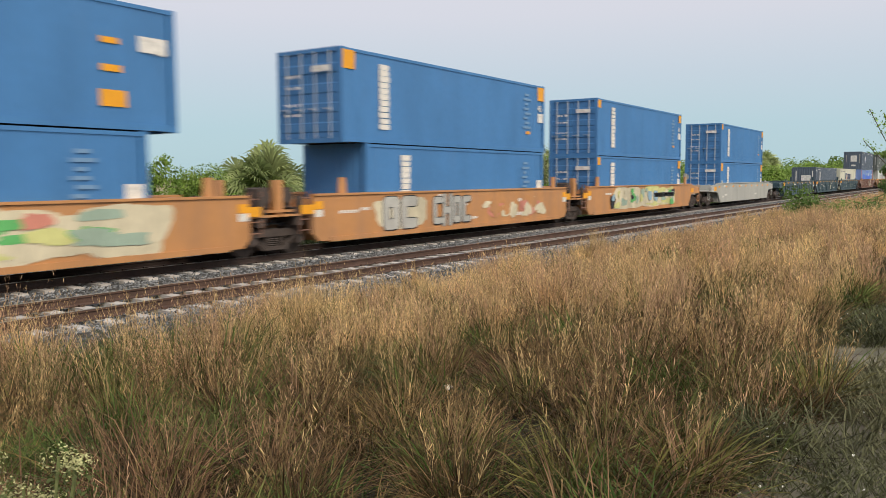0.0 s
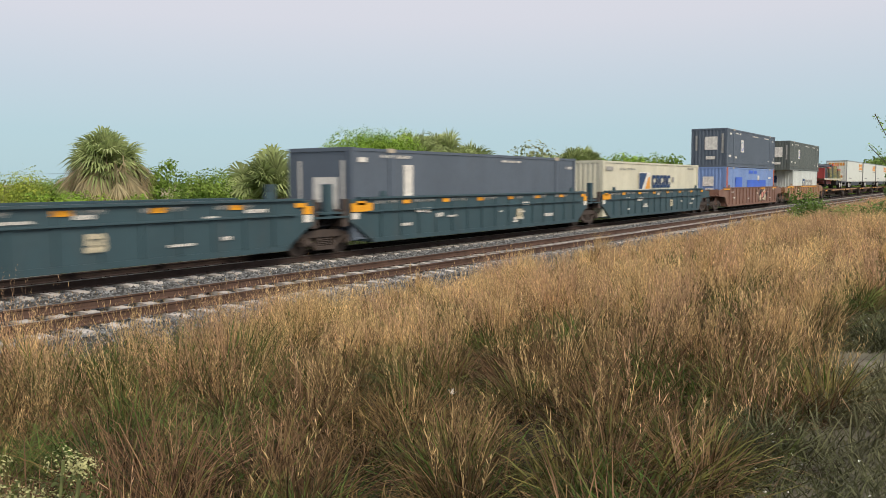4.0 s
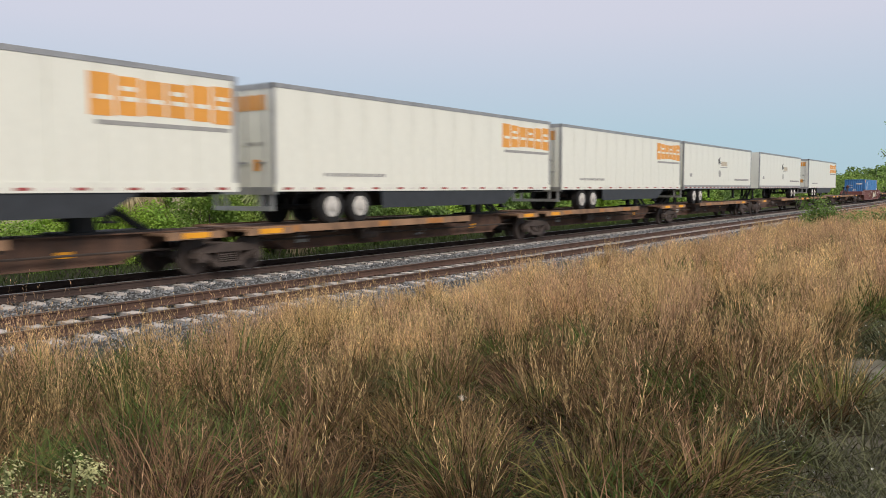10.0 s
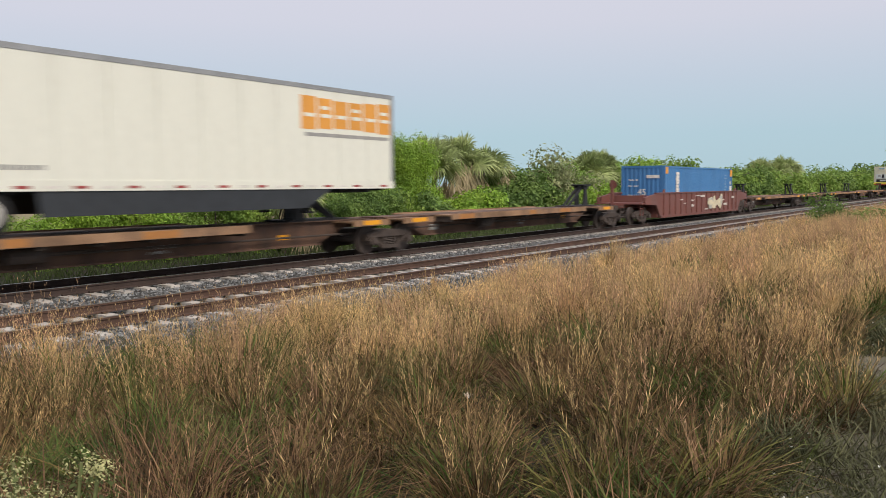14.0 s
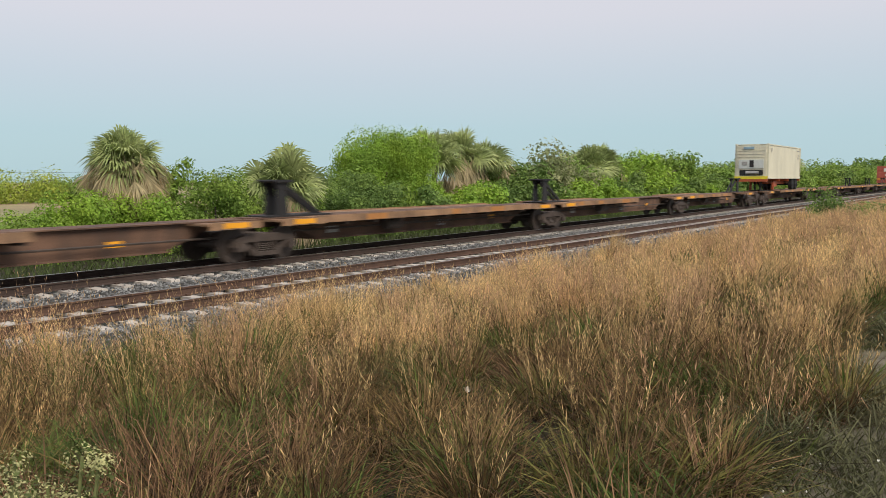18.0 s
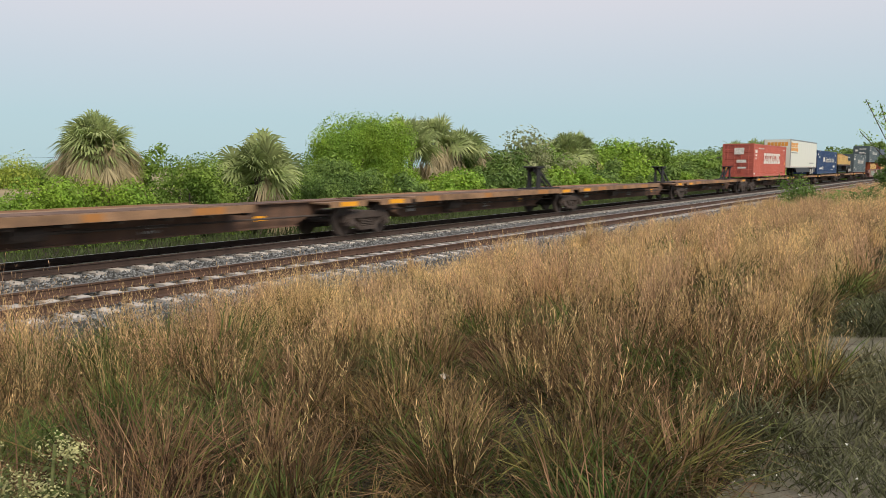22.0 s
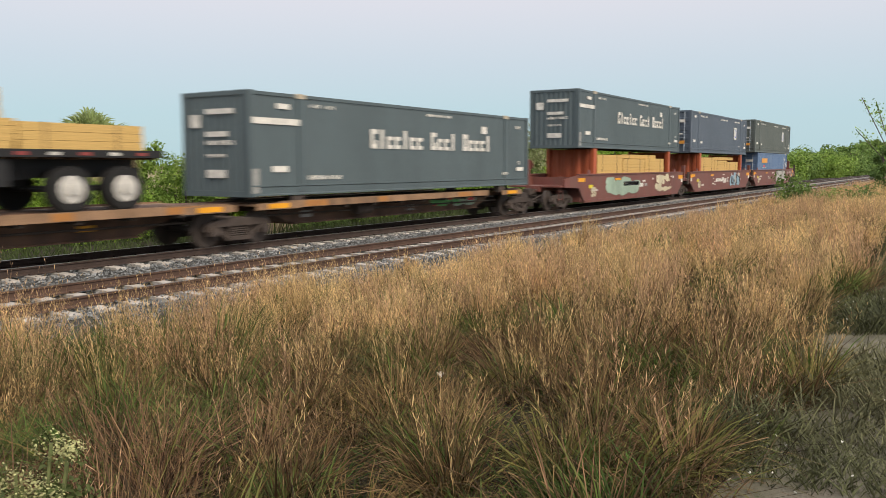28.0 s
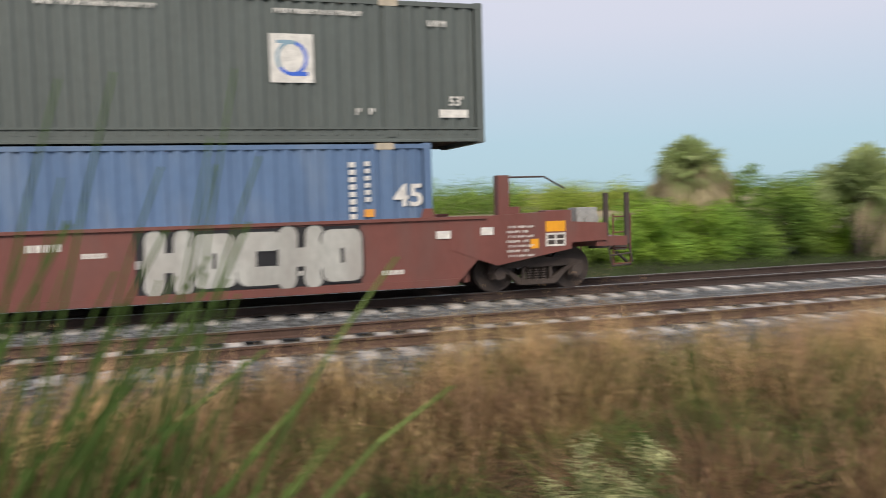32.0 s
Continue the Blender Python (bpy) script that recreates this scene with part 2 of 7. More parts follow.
# ---- mesh tools ----
class Shape:
    """Gathers vertices and faces of one mesh."""

    def __init__(self):
        self.v, self.f, self.mi = [], [], []

    def face(self, pts, m=0):
        k = len(self.v)
        self.v.extend(pts)
        self.f.append(tuple(range(k, k + len(pts))))
        self.mi.append(m)

    def box(self, x0, x1, y0, y1, z0, z1, m=0, c=0.0):
        if c:
            return self.chamfered(x0, x1, y0, y1, z0, z1, m, c)
        k = len(self.v)
        self.v += [(x, y, z) for x in (x0, x1) for y in (y0, y1) for z in (z0, z1)]
        for q in ((0, 1, 3, 2), (4, 6, 7, 5), (0, 4, 5, 1), (2, 3, 7, 6), (0, 2, 6, 4), (1, 5, 7, 3)):
            self.f.append(tuple(k + i for i in q))
            self.mi.append(m)
        return self

    def chamfered(self, x0, x1, y0, y1, z0, z1, m, c):
        prof = [(x0 + c, z0), (x1 - c, z0), (x1, z0 + c), (x1, z1 - c), (x1 - c, z1), (x0 + c, z1), (x0, z1 - c), (x0, z0 + c)]
        return self.prism(prof, y0, y1, m)

    def prism(self, prof, y0, y1, m=0):
        """A profile in x and z, drawn out along y."""
        k, n = len(self.v), len(prof)
        self.v += [(x, y0, z) for x, z in prof] + [(x, y1, z) for x, z in prof]
        self.f += [tuple(range(k, k + n)), tuple(range(k + 2 * n - 1, k + n - 1, -1))]
        self.f += [(k + (i + 1) % n, k + i, k + n + i, k + n + (i + 1) % n) for i in range(n)]
        self.mi += [m] * (n + 2)
        return self

    def along(self, prof, x0, x1, m=0):
        """A profile in y and z, drawn out along x."""
        k, n = len(self.v), len(prof)
        self.v += [(x0, y, z) for y, z in prof] + [(x1, y, z) for y, z in prof]
        self.f += [tuple(range(k + n - 1, k - 1, -1)), tuple(range(k + n, k + 2 * n))]
        self.f += [(k + i, k + (i + 1) % n, k + n + (i + 1) % n, k + n + i) for i in range(n)]
        self.mi += [m] * (n + 2)
        return self

    def disc(self, axis, at, r, length, n=20, m=0, r2=None):
        """A cylinder or cone from at along the axis."""
        r2 = r if r2 is None else r2
        k = len(self.v)
        for d, rr in ((0, r), (length, r2)):
            for i in range(n):
                a, b = rr * math.cos(2 * math.pi * i / n), rr * math.sin(2 * math.pi * i / n)
                p = {"x": (d, a, b), "y": (b, d, a), "z": (a, b, d)}[axis]
                self.v.append((at[0] + p[0], at[1] + p[1], at[2] + p[2]))
        self.f += [tuple(range(k + n - 1, k - 1, -1)), tuple(range(k + n, k + 2 * n))]
        self.f += [(k + i, k + (i + 1) % n, k + n + (i + 1) % n, k + n + i) for i in range(n)]
        self.mi += [m] * (n + 2)
        return self

    def rod(self, a, b, r, n=6, m=0):
        a, b = Vector(a), Vector(b)
        d = (b - a).normalized()
        u = d.orthogonal().normalized()
        w = d.cross(u)
        k = len(self.v)
        for p in (a, b):
            self.v += [tuple(p + r * (math.cos(2 * math.pi * i / n) * u + math.sin(2 * math.pi * i / n) * w)) for i in range(n)]
        self.f += [tuple(range(k + n - 1, k - 1, -1)), tuple(range(k + n, k + 2 * n))]
        self.f += [(k + i, k + (i + 1) % n, k + n + (i + 1) % n, k + n + i) for i in range(n)]
        self.mi += [m] * (n + 2)
        return self

    def ribbed(self, x0, x1, z0, z1, y, depth, pitch, m=0, back=0.03):
        """A corrugated sheet along x, upright, bulging towards -y by depth (towards +y if it is negative)."""
        n = max(2, round((x1 - x0) / pitch))
        p, xs = (x1 - x0) / n, []
        for i in range(n):
            a = x0 + i * p
            xs += [(a, y), (a + 0.18 * p, y - depth), (a + 0.5 * p, y - depth), (a + 0.68 * p, y)]
        xs.append((x1, y))
        k = len(self.v)
        for x, yy in xs:
            self.v += [(x, yy, z0), (x, yy, z1)]
        for i in range(len(xs) - 1):
            q = k + 2 * i
            self.f.append((q, q + 2, q + 3, q + 1))
            self.mi.append(m)
        s = 1 if depth > 0 else -1
        self.box(x0, x1, y + s * 0.004, y + s * back, z0, z1, m)
        return self


def wave_end(s, x, out, y0, y1, z0, z1, depth, pitch):
    """A corrugated sheet across an end, at x, bulging by depth towards out (-1 or 1)."""
    n = max(2, round((y1 - y0) / pitch))
    p, pts = (y1 - y0) / n, []
    for i in range(n):
        a = y0 + i * p
        pts += [(a, x), (a + 0.18 * p, x + out * depth), (a + 0.5 * p, x + out * depth), (a + 0.68 * p, x)]
    pts.append((y1, x))
    pts += [(y1, x - out * 0.04), (y0, x - out * 0.04)]
    k, n = len(s.v), len(pts)
    s.v += [(xx, yy, z0) for yy, xx in pts] + [(xx, yy, z1) for yy, xx in pts]
    s.f += [tuple(range(k, k + n)), tuple(range(k + 2 * n - 1, k + n - 1, -1))]
    s.f += [(k + (i + 1) % n, k + i, k + n + i, k + n + (i + 1) % n) for i in range(n)]
    s.mi += [0] * (n + 2)


MESHES = {}


def mesh_of(key, build, mats, smooth=False):
    if key in MESHES:
        return MESHES[key]
    s = Shape()
    build(s)
    me = bpy.data.meshes.new(str(key) if isinstance(key, str) else key[0])
    me.from_pydata(s.v, [], s.f)
    for m in mats if isinstance(mats, (list, tuple)) else [mats]:
        me.materials.append(m)
    me.polygons.foreach_set("material_index", s.mi)
    if smooth:
        me.polygons.foreach_set("use_smooth", [True] * len(s.f))
    bm = bmesh.new()
    bm.from_mesh(me)
    bmesh.ops.recalc_face_normals(bm, faces=bm.faces)
    bm.to_mesh(me)
    bm.free()
    me.update()
    MESHES[key] = me
    return me


def part(name, key, build, mats, parent=None, at=(0, 0, 0), label="", turn=0.0, smooth=False):
    """One mesh object under its thing; alike parts share their mesh by the key."""
    ob = new(name, mesh_of(key if key else (name, len(bpy.data.objects)), build, mats, smooth))
    ob.parent = parent
    ob.matrix_basis = pose(*at, 0, 0, turn)
    return tagged(ob, label=label)


def thing(name, label, category, group="", at=(0, 0, 0), kind=""):
    ob = new(name)
    ob.empty_display_size = 0.3
    ob.matrix_basis = pose(*at)
    return tagged(ob, label=label, category=category, group=group, kind=kind)


def raw_mesh(name, verts, quads, tris, mats, smooth=False, mat_idx=None):
    """A mesh from arrays, for what nobody could count."""
    me = bpy.data.meshes.new(name)
    nq, nt = len(quads), len(tris)
    me.vertices.add(len(verts))
    me.vertices.foreach_set("co", np.asarray(verts, np.float32).ravel())
    loops = np.concatenate([np.asarray(quads, np.int32).ravel(), np.asarray(tris, np.int32).ravel()])
    me.loops.add(len(loops))
    me.loops.foreach_set("vertex_index", loops)
    me.polygons.add(nq + nt)
    me.polygons.foreach_set("loop_start", np.concatenate([np.arange(nq) * 4, nq * 4 + np.arange(nt) * 3]).astype(np.int32))
    for m in mats if isinstance(mats, (list, tuple)) else [mats]:
        me.materials.append(m)
    if mat_idx is not None:
        me.polygons.foreach_set("material_index", mat_idx)
    me.polygons.foreach_set("use_smooth", np.full(nq + nt, smooth))
    me.update(calc_edges=True)
    me.validate()
    return me


def lettering(parent, words, at, size, mat, turn=0.0, name="number", thick=0.0, stretch=1.0):
    """Letters that stand upright and face -y (turn 0) or -x (turn -90)."""
    cu = bpy.data.curves.new(name, "FONT")
    cu.body, cu.size, cu.extrude, cu.offset, cu.resolution_u = words, size, 0.003, thick, 3
    cu.space_character = stretch
    cu.materials.append(mat)
    ob = new(name, cu)
    ob.parent = parent
    ob.matrix_basis = pose(*at, 90, 0, turn)
    return ob


def strokes(s, w, h, put):
    """Unreadable small writing: letter-sized marks of one or two strokes in a bar of size w, h."""
    r = random.Random(int(w * 1000) + int(h * 77))
    n = max(2, int(w / h / 0.8))
    p = w / n
    for i in range(n):
        if r.random() < 0.1:
            continue
        a, k = i * p, r.randrange(4)
        put(s, a, a + 0.26 * p, 0, h)
        if k != 1:
            put(s, a + 0.52 * p, a + 0.76 * p, 0 if k != 2 else 0.45 * h, h if k != 3 else 0.6 * h)
        if k != 2:
            put(s, a + 0.26 * p, a + 0.52 * p, (0.0, 0.4, 0.78)[r.randrange(3)] * h, (0.0, 0.4, 0.78)[r.randrange(3)] * h + 0.22 * h)


def small_writing(*a):
    return tagged(part(*a), kind="stuff")


def plates(parent, rows, y, name="marking", mats=(MARK,), label=""):
    """Thin painted bars on a side at y that faces -y: rows of x0, x1, z0, z1, material; long low ones are rows of writing."""
    for x0, x1, z0, z1, m in rows:
        w, h = round(x1 - x0, 3), round(z1 - z0, 3)
        if w > 2.4 * h and h < 0.14 and mats[m] in (MARK, MARKGREY):
            small_writing("stencil", ("line", w, h, mats[m].name), lambda s: strokes(s, w, h, lambda q, a, b, c, d: q.box(a, b, -0.004, 0.002, min(c, d), max(c, d))), mats[m], parent, (x0, y, z0), label)
        else:
            part(name, ("plate", w, h, mats[m].name), lambda s: s.box(0, w, -0.004, 0.002, 0, h), mats[m], parent, (x0, y, z0), label)


def end_plates(parent, rows, x, name="marking", mats=(MARK,), label=""):
    """The same on an end at x that faces -x: rows of y0, y1, z0, z1, material."""
    for y0, y1, z0, z1, m in rows:
        w, h = round(y1 - y0, 3), round(z1 - z0, 3)
        if w > 2.4 * h and h < 0.14 and mats[m] in (MARK, MARKGREY):
            small_writing("stencil", ("end_line", w, h, mats[m].name), lambda s: strokes(s, w, h, lambda q, a, b, c, d: q.box(-0.004, 0.002, w - b, w - a, min(c, d), max(c, d))), mats[m], parent, (x, y0, z0), label)
        else:
            part(name, ("end_plate", w, h, mats[m].name), lambda s: s.box(-0.004, 0.002, 0, w, 0, h), mats[m], parent, (x, y0, z0), label)


def headline(x0, x1, z0, z1, pattern, m=0):
    """Blocks in the rhythm of a word: tall, low and slim ones, the tall ones slit."""
    w = (x1 - x0) / len(pattern)
    h, out = z1 - z0, []
    for i, k in enumerate(pattern):
        a = x0 + i * w
        if k == "C":
            out += [(a, a + 0.30 * w, z0, z1, m), (a + 0.30 * w, a + 0.82 * w, z0, z0 + 0.24 * h, m), (a + 0.30 * w, a + 0.82 * w, z1 - 0.24 * h, z1, m), (a + 0.55 * w, a + 0.82 * w, z0 + 0.24 * h, z0 + (0.45, 0.76)[i % 2] * h, m)]
        elif k == "l":
            out.append((a + 0.2 * w, a + 0.55 * w, z0, z1, m))
        elif k == "x":
            out += [(a, a + 0.30 * w, z0, z0 + 0.66 * h, m), (a + 0.30 * w, a + 0.78 * w, z0, z0 + 0.2 * h, m), (a + 0.30 * w, a + 0.78 * w, z0 + 0.46 * h, z0 + 0.66 * h, m)]
    return out


def word_bars(x0, x1, z0, z1, n, m=0, gap=0.22):
    """Bars the size of n letters."""
    w = (x1 - x0) / n
    return [(x0 + i * w, x0 + (i + 1 - gap) * w, z0, z1, m) for i in range(n)]


# ---- the train: parts that repeat ----
FAR_TRACK, NEAR_TRACK, GAUGE = 17.08, 12.70, 1.435
RUN = [(0, -0.45), (2, 40.52), (3, 61.25), (6, 122.74), (9, 184.43), (12, 246.46), (15, 308.69), (18, 370.33), (21, 431.29), (24, 492.54), (27, 554.5), (30, 617.0), (31, 638.05), (32, 659.08)]
ROLLING = []      # every thing that rides along: the object, its x at the start, its height
WHEEL_R = 0.457
AXLES = {1: [], -1: []}


def ride(ob, x, z=0.0):
    ob.matrix_basis = pose(x, FAR_TRACK, z)
    ROLLING.append((ob, x, z))
    return ob


def wheel_shape(s):
    s.disc("y", (0, -0.80, 0), 0.457, 0.03, 28)
    s.disc("y", (0, -0.77, 0), 0.457, 0.08, 28)
    s.disc("y", (0, -0.69, 0), 0.48, 0.02, 28)
    s.disc("y", (0, -0.815, 0), 0.13, 0.03, 14)
    s.disc("y", (0, 0.69, 0), 0.457, 0.11, 28)
    s.disc("y", (0, 0.67, 0), 0.48, 0.02, 28)
    s.disc("y", (0, -0.70, 0), 0.085, 1.4, 10)
    for i in range(6):
        a = i * math.pi / 3
        s.disc("y", (0.27 * math.cos(a), -0.806, 0.27 * math.sin(a)), 0.045, 0.01, 8)


def frame_shape(s):
    """The cast side frame of a bogie, with its spring window."""
    y0, y1 = -0.07, 0.07
    s.prism([(-1.12, 0.42), (-1.05, 0.62), (-0.55, 0.72), (0.55, 0.72), (1.05, 0.62), (1.12, 0.42), (0.98, 0.40), (0.80, 0.52), (-0.80, 0.52), (-0.98, 0.40)], y0, y1)
    s.prism([(-0.82, 0.54), (-0.70, 0.52), (-0.30, 0.24), (-0.36, 0.16), (-0.44, 0.16)], y0, y1)
    s.prism([(0.82, 0.54), (0.70, 0.52), (0.30, 0.24), (0.36, 0.16), (0.44, 0.16)], y0, y1)
    s.box(-0.40, 0.40, y0 - 0.02, y1 + 0.02, 0.15, 0.25)
    for x in (-0.34, 0.28):
        s.box(x, x + 0.06, y0, y1, 0.24, 0.54)
    for x in (-0.89, 0.89):
        s.disc("y", (x, -0.17, 0.42), 0.13, 0.12, 12)
        s.box(x - 0.15, x + 0.15, -0.09, 0.09, 0.30, 0.56)


def spring_shape(s):
    """One coil spring as a turned body with waisted turns."""
    k, n = len(s.v), 10
    rows = [(0.24 + i * 0.026, (0.075, 0.055)[i % 2]) for i in range(11)]
    for z, q in rows:
        s.v += [(q * math.cos(2 * math.pi * j / n), q * math.sin(2 * math.pi * j / n), z) for j in range(n)]
    for i in range(len(rows) - 1):
        s.f += [(k + i * n + j, k + i * n + (j + 1) % n, k + (i + 1) * n + (j + 1) % n, k + (i + 1) * n + j) for j in range(n)]
        s.mi += [0] * n


def bogie(car, x, frame_mat=STEEL):
    b = part("bogie", "bolster", lambda s: (s.box(-0.24, 0.24, -1.0, 1.0, 0.50, 0.74, 0, 0.03), s.disc("z", (0, 0, 0.74), 0.22, 0.10, 16), s.rod((-0.62, -0.85, 0.36), (-0.62, 0.85, 0.36), 0.05), s.rod((0.62, -0.85, 0.36), (0.62, 0.85, 0.36), 0.05)), STEEL, car, (x, 0, 0))
    for y in (-0.99, 0.99):
        part("side_frame", ("side_frame", frame_mat.name), frame_shape, frame_mat, b, (0, y, 0))
        for sx in (-0.17, 0.0, 0.17):
            part("spring", "spring", spring_shape, WHEEL, b, (sx, y, 0))
    for side in (-1, 1):
        w = part("wheelset", "wheelset", wheel_shape, WHEEL, b, (0.89 * side, 0, WHEEL_R))
        AXLES[side].append(w)
    return b


def coupler(car, x, side):
    part("coupler", ("coupler", side), lambda s: (s.box(-0.1 + 0.0, 0.75 * side if side > 0 else 0.1, -0.09, 0.09, 0.78, 0.98) if side > 0 else s.box(-0.75, 0.1, -0.09, 0.09, 0.78, 0.98), s.box(0.62 * side - 0.16, 0.62 * side + 0.16, -0.16, 0.16, 0.72, 1.02, 0, 0.04), s.rod((0.3 * side, -0.5, 0.70), (0.75 * side, -0.2, 0.45), 0.035)), STEEL, car, (x, 0, 0))


def ladder(car, x, y, z0, z1, mat, width=0.42):
    def build(s):
        for dx in (0, width):
            s.rod((dx, 0, z0), (dx, 0, z1), 0.018)
        k = max(2, int((z1 - z0) / 0.3))
        for i in range(k + 1):
            z = z0 + 0.06 + i * (z1 - z0 - 0.12) / k
            s.rod((0, 0, z), (width, 0, z), 0.014)
    part("ladder", ("ladder", round(z0, 2), round(z1, 2), mat.name, width), build, mat, car, (x, y, 0))


def graffiti(car, x0, x1, z0, z1, y, mats, seed, cells=14, big=1.0, tall=(0.3, 0.75)):
    """Overlapping sprayed patches with swelling outlines, as thin as paint."""
    r = random.Random(seed)
    for i in range(cells):
        w, h = (x1 - x0) * r.uniform(0.10, 0.28) * big, (z1 - z0) * r.uniform(*tall)
        cx, cz = r.uniform(x0 + w / 2, x1 - w / 2), r.uniform(z0 + h / 2, z1 - h / 2)
        p, q = [r.uniform(0, 6.28) for _ in range(3)], [r.uniform(0.05, 0.16) for _ in range(3)]
        pts = []
        for k in range(30):
            a = 2 * math.pi * k / 30
            g = min(1.0, 0.84 + q[0] * math.sin(2 * a + p[0]) + q[1] * math.sin(3 * a + p[1]) + 0.6 * q[2] * math.sin(6 * a + p[2]))
            pts.append((cx + w / 2 * g * math.copysign(abs(math.cos(a)) ** 0.7, math.cos(a)), y - 0.003 - i * 0.0009, cz + h / 2 * g * math.copysign(abs(math.sin(a)) ** 0.7, math.sin(a))))
        part("graffiti_patch", None, lambda s: s.face(pts), mats[r.randrange(len(mats))], car)


def letter_blob(s, x, z, w, h, y, kind, fat=0.30):
    """One swollen graffiti letter with its dark edge, from rounded strokes."""
    strokes = {"H": [((0.12, 0), (0.18, 1)), ((0.82, 0), (0.88, 1)), ((0.15, 0.5), (0.85, 0.5))],
               "O": [((0.2, 0.15), (0.2, 0.85)), ((0.8, 0.15), (0.8, 0.85)), ((0.2, 0.88), (0.8, 0.88)), ((0.2, 0.12), (0.8, 0.12))],
               "C": [((0.2, 0.15), (0.2, 0.85)), ((0.2, 0.88), (0.9, 0.88)), ((0.2, 0.12), (0.9, 0.12))]}[kind]
    for lay, (grow, m) in enumerate(((0.035, 1), (0.0, 0))):
        for j, ((ax, az), (bx, bz)) in enumerate(strokes):
            pts = []
            A, B = Vector((x + ax * w, z + az * h)), Vector((x + bx * w, z + bz * h))
            d = (B - A).normalized()
            nn = Vector((-d.y, d.x))
            rad = fat * w * 0.55 + grow
            for k in range(7):
                t = -math.pi / 2 + math.pi * k / 6
                pts.append(B + rad * (math.cos(t) * d + math.sin(t) * nn))
            for k in range(7):
                t = math.pi / 2 + math.pi * k / 6
                pts.append(A + rad * (math.cos(t) * d + math.sin(t) * nn))
            s.face([(p.x, y - 0.003 - lay * 0.004 - j * 0.0009, p.y) for p in pts], m)


